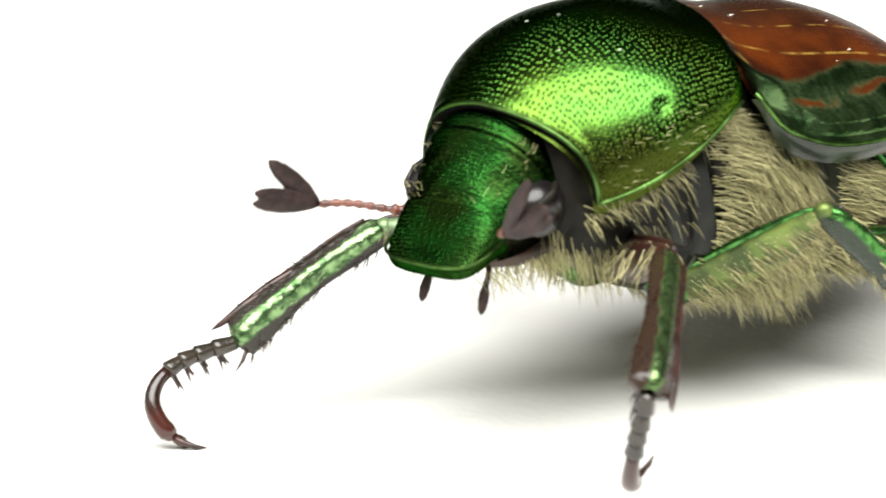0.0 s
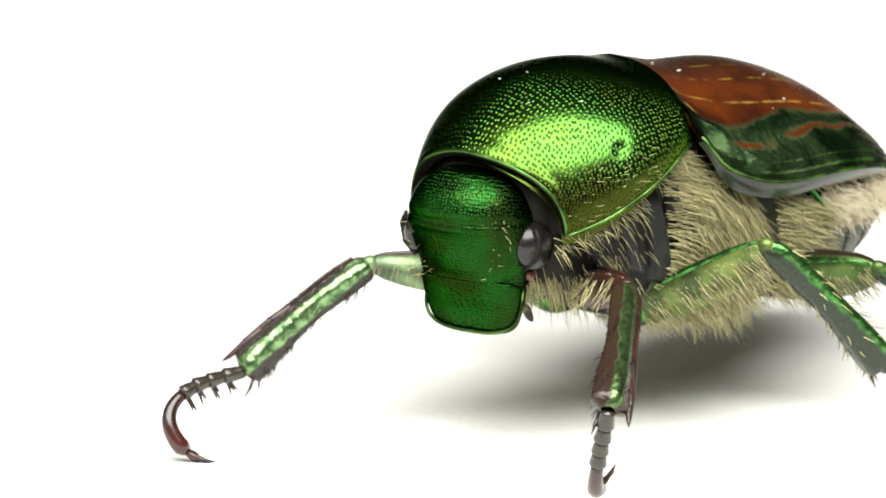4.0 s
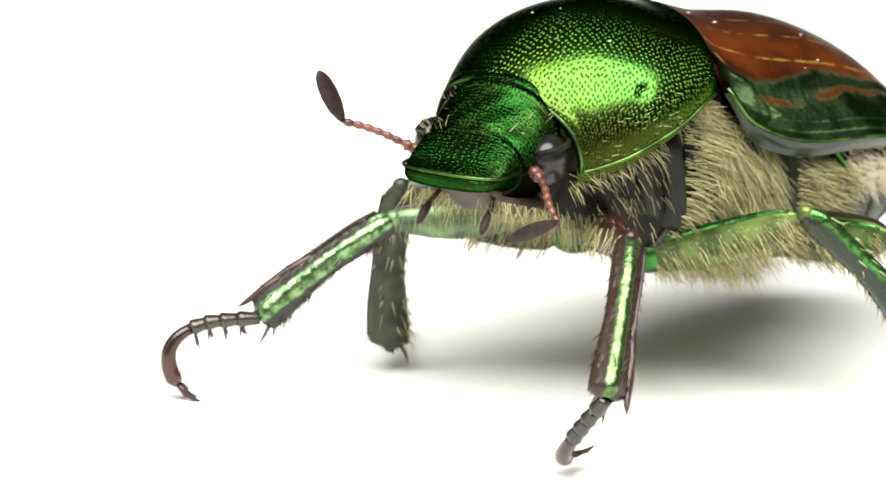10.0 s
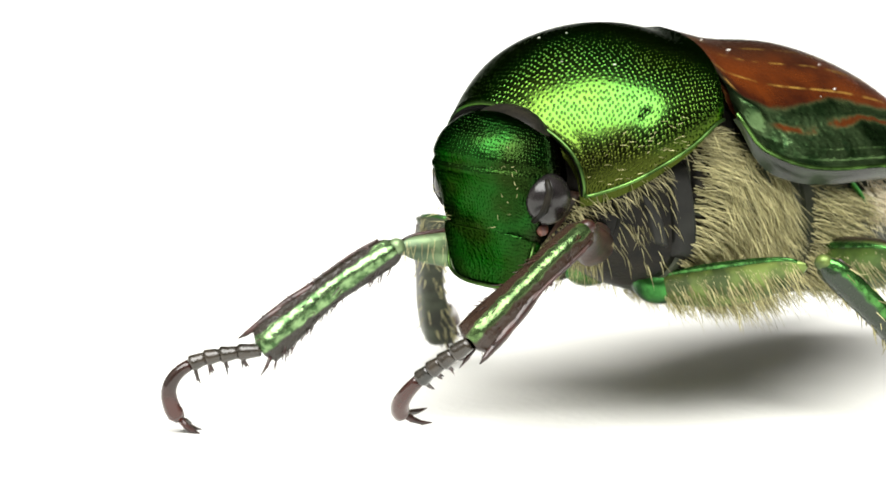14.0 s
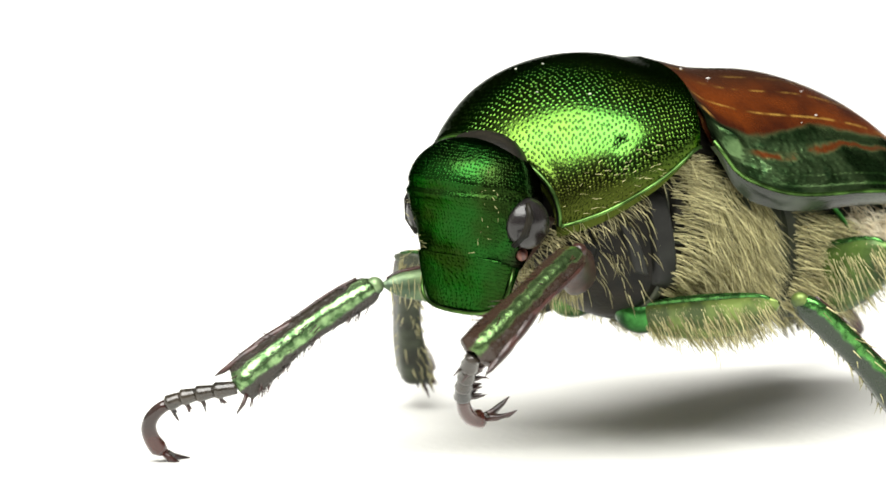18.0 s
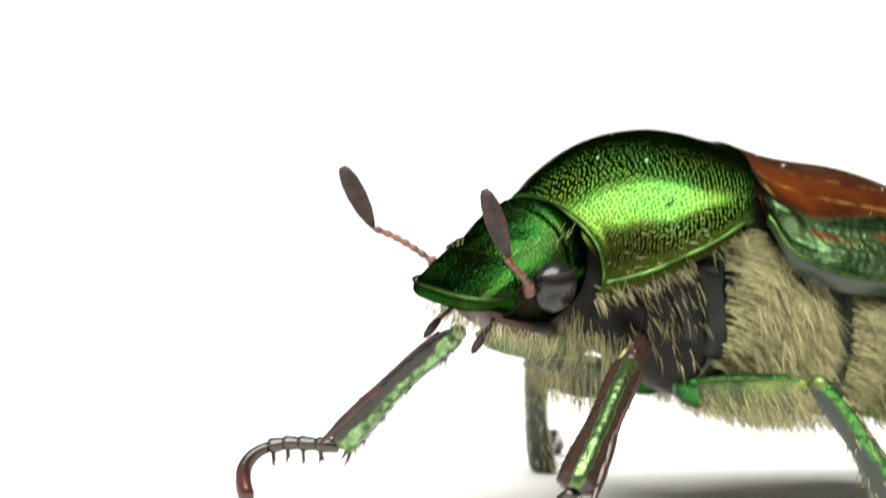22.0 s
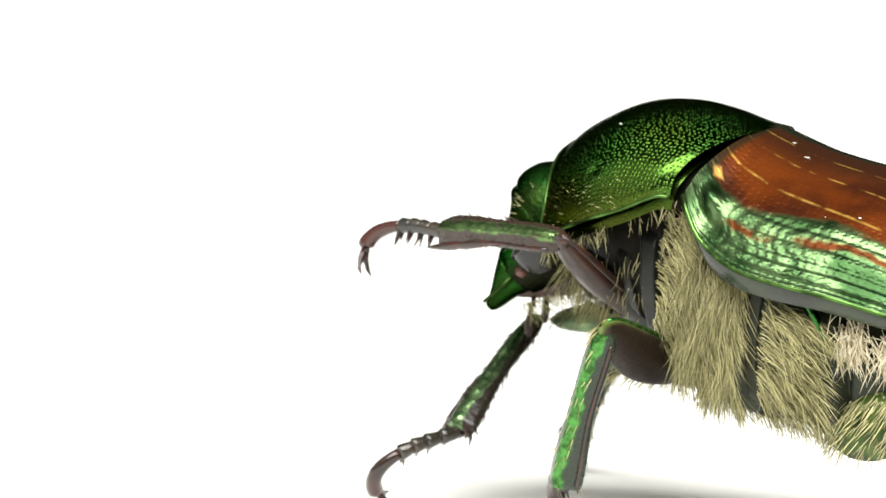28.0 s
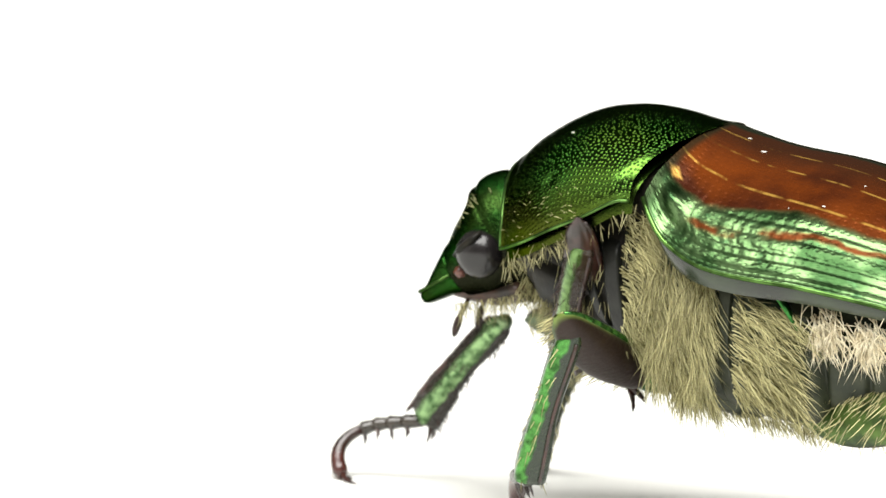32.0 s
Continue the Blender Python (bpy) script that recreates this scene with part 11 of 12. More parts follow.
    walk(right_middle_tibia, [
        (0, bone((-0.42, -3.27, -0.95), (-1.79, -5.17, -2.11), (0.35, -0.21, 0.92))),
        (0.5, bone((0.17, -3.26, -0.62), (-1.16, -5.21, -1.73), (0.46, -0.13, 0.88))),
        (0.667, bone((0.62, -3.15, -0.59), (-0.68, -5.12, -1.70), (0.55, -0.11, 0.83))),
        (0.833, bone((1.38, -2.93, -0.62), (0.18, -4.99, -1.66), (0.70, -0.04, 0.71))),
        (1, bone((1.80, -2.70, -0.64), (0.70, -4.85, -1.61), (0.76, 0.04, 0.65))),
        (1.5, bone((1.63, -2.85, -0.61), (0.30, -4.82, -1.66), (0.77, -0.01, 0.64))),
        (1.75, bone((1.78, -2.79, -0.67), (0.86, -5.00, -1.70), (0.75, 0.10, 0.65))),
        (2, bone((1.92, -2.74, -0.74), (1.45, -5.11, -1.69), (0.73, 0.19, 0.66))),
        (2.25, bone((1.91, -2.72, -0.67), (1.57, -5.20, -1.33), (0.73, 0.27, 0.63))),
        (2.5, bone((1.90, -2.69, -0.61), (1.69, -5.25, -0.97), (0.74, 0.34, 0.59))),
        (2.625, bone((2.04, -2.45, -0.43), (1.53, -4.94, -0.98), (0.74, 0.33, 0.59))),
        (2.75, bone((2.24, -1.71, -0.09), (1.19, -3.94, -0.94), (0.72, 0.36, 0.60))),
        (2.875, bone((2.24, -0.88, 0.09), (0.91, -2.90, -0.87), (0.69, 0.44, 0.58))),
        (3, bone((2.17, -0.55, 0.11), (0.73, -2.48, -0.86), (0.66, 0.48, 0.57))),
        (3.125, bone((2.22, -0.89, 0.10), (0.86, -2.77, -1.07), (0.67, 0.41, 0.62))),
        (3.25, bone((2.17, -1.74, -0.05), (1.04, -3.50, -1.59), (0.66, 0.21, 0.72))),
        (3.375, bone((1.92, -2.48, -0.37), (1.23, -4.25, -2.15), (0.59, 0.05, 0.80))),
        (3.5, bone((1.78, -2.74, -0.55), (1.33, -4.55, -2.35), (0.53, 0.00, 0.85))),
        (3.625, bone((1.45, -2.90, -0.48), (0.77, -4.64, -2.30), (0.51, -0.07, 0.86))),
        (3.75, bone((0.52, -3.14, -0.42), (-0.48, -4.81, -2.14), (0.35, -0.16, 0.92))),
        (3.875, bone((-0.45, -3.05, -0.55), (-1.69, -4.90, -1.89), (0.16, -0.11, 0.98))),
        (4, bone((-0.80, -2.94, -0.64), (-2.18, -4.85, -1.73), (0.09, -0.04, 0.99))),
        (4.25, bone((-0.51, -3.04, -0.58), (-1.99, -4.87, -1.70), (0.26, -0.13, 0.96))),
        (4.5, bone((-0.21, -3.12, -0.54), (-1.78, -4.87, -1.67), (0.40, -0.18, 0.90))),
        (5, bone((0.13, -3.12, -0.47), (-1.31, -4.79, -1.86), (0.41, -0.19, 0.89))),
        (5.5, bone((0.92, -3.03, -0.44), (-0.17, -4.53, -2.27), (0.46, -0.20, 0.87))),
        (6, bone((1.64, -2.76, -0.53), (1.03, -4.21, -2.59), (0.51, -0.13, 0.85))),
        (6.5, bone((1.93, -2.59, -0.57), (1.57, -4.04, -2.70), (0.50, -0.09, 0.86))),
        (7, bone((1.70, -2.78, -0.76), (1.28, -4.15, -2.93), (0.56, -0.11, 0.83))),
        (7.5, bone((2.09, -2.49, -0.58), (1.92, -3.58, -2.93), (0.48, -0.15, 0.86))),
        (8, bone((2.22, -2.45, -0.71), (2.08, -3.41, -3.13), (0.50, -0.17, 0.84))),
        (8.5, bone((2.22, -2.20, -0.36), (1.90, -3.26, -2.73), (0.48, -0.08, 0.87))),
        (9, bone((2.28, -2.23, -0.48), (1.97, -3.12, -2.90), (0.50, -0.13, 0.86))),
        (9.5, bone((2.45, -2.12, -0.68), (2.13, -2.80, -3.17), (0.55, -0.16, 0.82))),
        (10, bone((2.47, -2.26, -0.98), (2.34, -2.60, -3.55), (0.52, -0.30, 0.80))),
        (10.5, bone((2.38, -2.41, -1.09), (2.17, -2.60, -3.67), (0.53, -0.36, 0.77))),
        (10.625, bone((2.35, -2.43, -1.00), (1.96, -2.94, -3.51), (0.57, -0.28, 0.77))),
        (10.75, bone((2.26, -2.45, -0.77), (1.48, -3.74, -2.89), (0.66, -0.09, 0.75))),
        (10.875, bone((2.17, -2.45, -0.56), (1.09, -4.36, -1.98), (0.75, 0.07, 0.66))),
        (11, bone((2.12, -2.46, -0.48), (0.99, -4.53, -1.56), (0.78, 0.13, 0.61))),
        (11.25, bone((1.98, -2.52, -0.48), (0.85, -4.24, -2.06), (0.69, -0.00, 0.73))),
        (11.5, bone((1.84, -2.58, -0.49), (0.76, -3.84, -2.49), (0.58, -0.15, 0.80))),
        (11.75, bone((1.57, -2.87, -0.76), (0.55, -3.86, -2.93), (0.52, -0.30, 0.80))),
        (12, bone((1.23, -3.06, -1.06), (0.33, -3.87, -3.36), (0.43, -0.43, 0.79))),
        (12.25, bone((1.21, -3.09, -1.28), (0.15, -4.09, -3.43), (0.50, -0.43, 0.76))),
        (12.5, bone((1.18, -3.12, -1.50), (-0.00, -4.29, -3.50), (0.57, -0.42, 0.71))),
        (13, bone((1.49, -2.95, -1.10), (0.50, -3.91, -3.30), (0.51, -0.38, 0.78))),
        (13.5, bone((1.44, -2.96, -1.28), (0.35, -4.01, -3.39), (0.55, -0.39, 0.73))),
        (14, bone((1.54, -2.90, -1.29), (0.48, -3.95, -3.42), (0.55, -0.40, 0.74))),
        (14.5, bone((1.63, -2.84, -1.30), (0.61, -3.91, -3.44), (0.54, -0.40, 0.74))),
        (15, bone((1.73, -2.79, -1.31), (0.76, -3.87, -3.47), (0.53, -0.39, 0.75))),
        (15.5, bone((1.83, -2.73, -1.32), (0.89, -3.82, -3.48), (0.53, -0.39, 0.76))),
        (16, bone((1.81, -2.72, -1.33), (0.91, -3.86, -3.49), (0.52, -0.39, 0.77))),
        (16.5, bone((1.79, -2.73, -1.25), (1.10, -3.65, -3.58), (0.42, -0.42, 0.80))),
        (17, bone((1.83, -2.68, -1.25), (0.98, -3.75, -3.47), (0.48, -0.39, 0.79))),
        (17.5, bone((1.81, -2.78, -1.31), (0.91, -3.89, -3.48), (0.53, -0.37, 0.76))),
        (18, bone((1.80, -2.76, -1.28), (0.85, -3.88, -3.42), (0.53, -0.37, 0.76))),
        (18.5, bone((1.78, -2.73, -1.15), (0.82, -3.86, -3.28), (0.52, -0.35, 0.78))),
        (19, bone((1.83, -2.64, -0.99), (0.99, -3.70, -3.21), (0.46, -0.35, 0.82))),
        (19.5, bone((2.02, -2.57, -1.07), (1.26, -3.48, -3.39), (0.48, -0.37, 0.80))),
        (19.75, bone((1.86, -2.66, -0.85), (1.06, -3.61, -3.13), (0.49, -0.31, 0.82))),
        (20, bone((1.70, -2.72, -0.64), (0.85, -3.76, -2.88), (0.50, -0.24, 0.83))),
        (20.25, bone((1.75, -2.82, -0.95), (0.79, -3.77, -3.17), (0.56, -0.30, 0.77))),
        (20.5, bone((1.80, -2.89, -1.27), (0.72, -3.77, -3.46), (0.62, -0.34, 0.70))),
        (20.75, bone((1.58, -2.98, -1.53), (0.35, -4.03, -3.56), (0.64, -0.38, 0.65))),
        (21, bone((1.33, -2.97, -1.79), (-0.00, -4.25, -3.62), (0.67, -0.42, 0.61))),
        (21.25, bone((1.10, -3.03, -1.95), (-0.38, -4.40, -3.59), (0.70, -0.46, 0.54))),
        (21.5, bone((0.88, -3.05, -2.10), (-0.72, -4.55, -3.51), (0.75, -0.48, 0.47))),
        (21.75, bone((0.84, -3.07, -1.98), (-0.51, -4.58, -3.60), (0.61, -0.48, 0.64))),
        (22, bone((0.82, -3.08, -1.85), (-0.27, -4.58, -3.67), (0.45, -0.47, 0.76))),
        (22.125, bone((0.81, -3.07, -1.89), (-0.29, -4.56, -3.70), (0.47, -0.48, 0.75))),
        (22.25, bone((0.79, -3.05, -1.97), (-0.33, -4.54, -3.78), (0.48, -0.49, 0.73))),
        (22.375, bone((0.76, -3.02, -2.05), (-0.37, -4.51, -3.87), (0.50, -0.51, 0.71))),
        (22.5, bone((0.76, -3.01, -2.08), (-0.38, -4.49, -3.89), (0.51, -0.51, 0.70))),
        (23, bone((0.75, -3.29, -2.05), (-0.07, -4.94, -3.90), (0.47, -0.44, 0.76))),
        (23.25, bone((0.49, -3.35, -2.06), (-0.24, -5.15, -3.79), (0.36, -0.43, 0.83))),
        (23.5, bone((0.23, -3.38, -2.07), (-0.39, -5.32, -3.66), (0.19, -0.38, 0.90))),
        (23.75, bone((0.70, -3.47, -2.22), (0.11, -5.46, -3.79), (0.49, -0.37, 0.79))),
        (24, bone((1.15, -3.48, -2.35), (0.64, -5.53, -3.86), (0.74, -0.24, 0.62))),
        (24.125, bone((1.21, -3.45, -2.35), (0.66, -5.44, -3.94), (0.72, -0.25, 0.64))),
        (24.25, bone((1.33, -3.41, -2.27), (0.77, -5.27, -3.99), (0.70, -0.26, 0.67))),
        (24.375, bone((1.46, -3.36, -2.18), (0.87, -5.10, -4.03), (0.68, -0.27, 0.68))),
        (24.5, bone((1.51, -3.33, -2.18), (0.90, -4.99, -4.08), (0.67, -0.28, 0.69))),
        (25, bone((1.77, -3.23, -2.19), (1.41, -4.83, -4.22), (0.64, -0.27, 0.72))),
        (25.5, bone((2.21, -2.96, -2.23), (2.44, -4.32, -4.43), (0.56, -0.25, 0.78))),
        (26, bone((2.60, -2.63, -2.25), (3.43, -3.68, -4.48), (0.48, -0.25, 0.83))),
        (26.5, bone((2.79, -2.44, -2.27), (3.87, -3.35, -4.45), (0.45, -0.25, 0.86))),
        (27, bone((2.74, -2.46, -2.29), (3.82, -3.39, -4.46), (0.45, -0.24, 0.85))),
        (27.5, bone((2.83, -2.38, -2.30), (3.94, -3.31, -4.47), (0.47, -0.22, 0.86))),
        (28, bone((2.88, -2.40, -2.25), (3.99, -3.36, -4.40), (0.47, -0.21, 0.87))),
        (28.5, bone((2.88, -2.44, -2.26), (3.99, -3.40, -4.40), (0.47, -0.21, 0.86))),
        (29, bone((2.86, -2.51, -2.25), (3.98, -3.50, -4.39), (0.46, -0.19, 0.86))),
        (29.5, bone((2.78, -2.70, -2.28), (3.90, -3.67, -4.42), (0.43, -0.27, 0.86))),
        (30, bone((2.87, -2.68, -2.26), (4.01, -3.66, -4.38), (0.45, -0.23, 0.87))),
        (30.5, bone((2.88, -2.75, -2.02), (4.08, -3.77, -4.09), (0.41, -0.21, 0.89))),
        (31, bone((2.90, -2.79, -2.06), (4.11, -3.83, -4.12), (0.40, -0.22, 0.89))),
        (31.5, bone((3.00, -2.73, -2.08), (4.23, -3.76, -4.12), (0.41, -0.20, 0.88))),
        (32, bone((3.03, -2.76, -2.03), (4.28, -3.76, -4.08), (0.42, -0.19, 0.89))),
    ])
    walk(right_middle_tarsus, [
        (0, bone((-1.79, -5.17, -2.11), (-0.19, -3.99, -2.08), (-0.51, -0.72, 0.31))),
        (0.5, bone((-1.16, -5.21, -1.73), (0.37, -3.95, -1.66), (-0.51, -0.74, 0.31))),
        (0.667, bone((-0.68, -5.12, -1.70), (0.90, -3.87, -1.62), (-0.50, -0.75, 0.31))),
        (0.833, bone((0.18, -4.99, -1.66), (1.81, -3.82, -1.56), (-0.46, -0.78, 0.31))),
        (1, bone((0.70, -4.85, -1.61), (2.34, -3.76, -1.52), (-0.43, -0.82, 0.31))),
        (1.5, bone((0.30, -4.82, -1.66), (1.89, -3.64, -1.71), (-0.51, -0.74, 0.32))),
        (1.75, bone((0.86, -5.00, -1.70), (2.59, -4.04, -1.79), (-0.35, -0.82, 0.33))),
        (2, bone((1.45, -5.11, -1.69), (3.29, -4.44, -1.86), (-0.18, -0.88, 0.34))),
        (2.25, bone((1.57, -5.20, -1.33), (3.44, -4.60, -1.33), (-0.13, -0.94, 0.34))),
        (2.5, bone((1.69, -5.25, -0.97), (3.58, -4.75, -0.80), (-0.08, -0.97, 0.36))),
        (2.625, bone((1.53, -4.94, -0.98), (3.39, -4.22, -0.82), (-0.20, -0.93, 0.33))),
        (2.75, bone((1.19, -3.94, -0.94), (2.97, -3.05, -0.84), (-0.41, -0.83, 0.33))),
        (2.875, bone((0.91, -2.90, -0.87), (2.55, -1.88, -0.87), (-0.52, -0.75, 0.32))),
        (3, bone((0.73, -2.48, -0.86), (2.35, -1.35, -0.88), (-0.55, -0.72, 0.32))),
        (3.125, bone((0.86, -2.77, -1.07), (1.98, -2.04, -1.22), (-0.52, -0.70, 0.32))),
        (3.25, bone((1.04, -3.50, -1.59), (1.14, -3.55, -1.99), (-0.44, -0.65, 0.32))),
        (3.375, bone((1.23, -4.25, -2.15), (0.31, -5.06, -2.76), (-0.27, -0.66, 0.32))),
        (3.5, bone((1.33, -4.55, -2.35), (-0.07, -5.75, -3.12), (-0.18, -0.67, 0.32))),
        (3.625, bone((0.77, -4.64, -2.30), (-0.15, -5.43, -2.91), (-0.28, -0.64, 0.31))),
        (3.75, bone((-0.48, -4.81, -2.14), (-0.30, -4.75, -2.41), (-0.40, -0.61, 0.31))),
        (3.875, bone((-1.69, -4.90, -1.89), (-0.46, -4.07, -1.93), (-0.49, -0.69, 0.31))),
        (4, bone((-2.18, -4.85, -1.73), (-0.53, -3.76, -1.71), (-0.54, -0.72, 0.31))),
        (4.25, bone((-1.99, -4.87, -1.70), (-0.41, -3.66, -1.70), (-0.58, -0.69, 0.31))),
        (4.5, bone((-1.78, -4.87, -1.67), (-0.28, -3.56, -1.69), (-0.62, -0.65, 0.30))),
        (5, bone((-1.31, -4.79, -1.86), (-0.21, -3.82, -1.90), (-0.56, -0.62, 0.31))),
        (5.5, bone((-0.17, -4.53, -2.27), (-0.08, -4.41, -2.40), (-0.42, -0.55, 0.31))),
        (6, bone((1.03, -4.21, -2.59), (0.04, -5.02, -2.91), (-0.24, -0.52, 0.32))),
        (6.5, bone((1.57, -4.04, -2.70), (0.09, -5.28, -3.11), (-0.12, -0.51, 0.32))),
        (7, bone((1.28, -4.15, -2.93), (-0.25, -5.37, -3.22), (-0.15, -0.48, 0.32))),
        (7.5, bone((1.92, -3.58, -2.93), (0.41, -4.84, -3.07), (-0.06, -0.35, 0.32))),
        (8, bone((2.08, -3.41, -3.13), (0.57, -4.66, -3.24), (-0.05, -0.30, 0.32))),
        (8.5, bone((1.90, -3.26, -2.73), (0.45, -4.55, -3.04), (-0.15, -0.37, 0.31))),
        (9, bone((1.97, -3.12, -2.90), (0.50, -4.41, -3.11), (-0.13, -0.31, 0.31))),
        (9.5, bone((2.13, -2.80, -3.17), (0.66, -4.08, -3.44), (-0.12, -0.22, 0.31))),
        (10, bone((2.34, -2.60, -3.55), (0.87, -3.88, -3.88), (-0.04, -0.09, 0.30))),
        (10.5, bone((2.17, -2.60, -3.67), (0.72, -3.88, -4.07), (-0.05, -0.02, 0.30))),
        (10.625, bone((1.96, -2.94, -3.51), (0.61, -4.20, -3.84), (-0.13, -0.15, 0.31))),
        (10.75, bone((1.48, -3.74, -2.89), (0.37, -4.92, -3.30), (-0.29, -0.44, 0.32))),
        (10.875, bone((1.09, -4.36, -1.98), (0.13, -5.62, -2.78), (-0.40, -0.69, 0.33))),
        (11, bone((0.99, -4.53, -1.56), (0.02, -5.95, -2.55), (-0.43, -0.76, 0.34))),
        (11.25, bone((0.85, -4.24, -2.06), (-0.30, -5.54, -2.82), (-0.44, -0.64, 0.31))),
        (11.5, bone((0.76, -3.84, -2.49), (-0.62, -5.13, -3.07), (-0.43, -0.48, 0.29))),
        (11.75, bone((0.55, -3.86, -2.93), (-0.87, -5.16, -3.30), (-0.39, -0.38, 0.30))),
        (12, bone((0.33, -3.87, -3.36), (-1.12, -5.20, -3.51), (-0.33, -0.30, 0.31))),
        (12.25, bone((0.15, -4.09, -3.43), (-1.28, -5.40, -3.60), (-0.39, -0.38, 0.30))),
        (12.5, bone((-0.00, -4.29, -3.50), (-1.45, -5.62, -3.68), (-0.45, -0.46, 0.30))),
        (13, bone((0.50, -3.91, -3.30), (-0.93, -5.25, -3.61), (-0.38, -0.37, 0.30))),
        (13.5, bone((0.35, -4.01, -3.39), (-1.08, -5.33, -3.72), (-0.40, -0.39, 0.31))),
        (14, bone((0.48, -3.95, -3.42), (-0.94, -5.28, -3.76), (-0.40, -0.41, 0.30))),
        (14.5, bone((0.61, -3.91, -3.44), (-0.78, -5.26, -3.81), (-0.40, -0.42, 0.29))),
        (15, bone((0.76, -3.87, -3.47), (-0.63, -5.23, -3.84), (-0.40, -0.43, 0.29))),
        (15.5, bone((0.89, -3.82, -3.48), (-0.49, -5.18, -3.88), (-0.39, -0.43, 0.28))),
        (16, bone((0.91, -3.86, -3.49), (-0.45, -5.23, -3.90), (-0.38, -0.45, 0.28))),
        (16.5, bone((1.10, -3.65, -3.58), (-0.25, -5.04, -3.95), (-0.29, -0.37, 0.29))),
        (17, bone((0.98, -3.75, -3.47), (-0.38, -5.14, -3.86), (-0.35, -0.43, 0.28))),
        (17.5, bone((0.91, -3.89, -3.48), (-0.45, -5.26, -3.90), (-0.38, -0.44, 0.28))),
        (18, bone((0.85, -3.88, -3.42), (-0.51, -5.25, -3.86), (-0.40, -0.45, 0.28))),
        (18.5, bone((0.82, -3.86, -3.28), (-0.55, -5.22, -3.75), (-0.40, -0.45, 0.28))),
        (19, bone((0.99, -3.70, -3.21), (-0.39, -5.06, -3.66), (-0.35, -0.42, 0.28))),
        (19.5, bone((1.26, -3.48, -3.39), (-0.12, -4.84, -3.77), (-0.32, -0.36, 0.29))),
        (19.75, bone((1.06, -3.61, -3.13), (-0.37, -4.94, -3.54), (-0.32, -0.37, 0.29))),
        (20, bone((0.85, -3.76, -2.88), (-0.61, -5.03, -3.29), (-0.33, -0.40, 0.30))),
        (20.25, bone((0.79, -3.77, -3.17), (-0.68, -5.04, -3.45), (-0.37, -0.36, 0.30))),
        (20.5, bone((0.72, -3.77, -3.46), (-0.76, -5.06, -3.60), (-0.42, -0.34, 0.30))),
        (20.75, bone((0.35, -4.03, -3.56), (-1.08, -5.35, -3.68), (-0.47, -0.41, 0.30))),
        (21, bone((-0.00, -4.25, -3.62), (-1.40, -5.63, -3.76), (-0.52, -0.49, 0.30))),
        (21.25, bone((-0.38, -4.40, -3.59), (-1.69, -5.84, -3.70), (-0.57, -0.53, 0.30))),
        (21.5, bone((-0.72, -4.55, -3.51), (-1.97, -6.08, -3.66), (-0.62, -0.57, 0.30))),
        (21.75, bone((-0.51, -4.58, -3.60), (-1.73, -6.11, -3.71), (-0.53, -0.57, 0.30))),
        (22, bone((-0.27, -4.58, -3.67), (-1.48, -6.13, -3.76), (-0.42, -0.56, 0.30))),
        (22.125, bone((-0.29, -4.56, -3.70), (-1.20, -5.58, -3.76), (-0.43, -0.56, 0.30))),
        (22.25, bone((-0.33, -4.54, -3.78), (-0.57, -4.39, -3.75), (-0.43, -0.56, 0.30))),
        (22.375, bone((-0.37, -4.51, -3.87), (0.05, -3.20, -3.73), (-0.44, -0.57, 0.30))),
        (22.5, bone((-0.38, -4.49, -3.89), (0.32, -2.65, -3.72), (-0.44, -0.57, 0.30))),
        (23, bone((-0.07, -4.94, -3.90), (0.42, -3.02, -3.74), (-0.31, -0.64, 0.29))),
        (23.25, bone((-0.24, -5.15, -3.79), (0.06, -3.19, -3.70), (-0.28, -0.70, 0.29))),
        (23.5, bone((-0.39, -5.32, -3.66), (-0.29, -3.36, -3.64), (-0.24, -0.77, 0.29))),
        (23.75, bone((0.11, -5.46, -3.79), (0.02, -3.48, -3.69), (-0.22, -0.77, 0.29))),
        (24, bone((0.64, -5.53, -3.86), (0.34, -3.59, -3.73), (-0.19, -0.80, 0.29))),
        (24.125, bone((0.66, -5.44, -3.94), (0.42, -4.10, -3.84), (-0.20, -0.78, 0.29))),
        (24.25, bone((0.77, -5.27, -3.99), (0.61, -5.27, -4.04), (-0.21, -0.74, 0.28))),
        (24.375, bone((0.87, -5.10, -4.03), (0.79, -6.43, -4.25), (-0.21, -0.71, 0.27))),
        (24.5, bone((0.90, -4.99, -4.08), (0.85, -6.94, -4.41), (-0.23, -0.69, 0.27))),
        (25, bone((1.41, -4.83, -4.22), (1.51, -6.69, -4.46), (-0.12, -0.66, 0.27))),
        (25.5, bone((2.44, -4.32, -4.43), (2.78, -6.08, -4.62), (0.11, -0.56, 0.28))),
        (26, bone((3.43, -3.68, -4.48), (4.01, -5.44, -4.79), (0.34, -0.44, 0.28))),
        (26.5, bone((3.87, -3.35, -4.45), (4.64, -5.12, -4.88), (0.44, -0.37, 0.28))),
        (27, bone((3.82, -3.39, -4.46), (4.60, -5.15, -4.90), (0.44, -0.39, 0.28))),
        (27.5, bone((3.94, -3.31, -4.47), (4.74, -5.06, -4.89), (0.44, -0.38, 0.28))),
        (28, bone((3.99, -3.36, -4.40), (4.78, -5.11, -4.86), (0.45, -0.40, 0.28))),
        (28.5, bone((3.99, -3.40, -4.40), (4.79, -5.16, -4.84), (0.45, -0.39, 0.28))),
        (29, bone((3.98, -3.50, -4.39), (4.75, -5.25, -4.82), (0.44, -0.41, 0.29))),
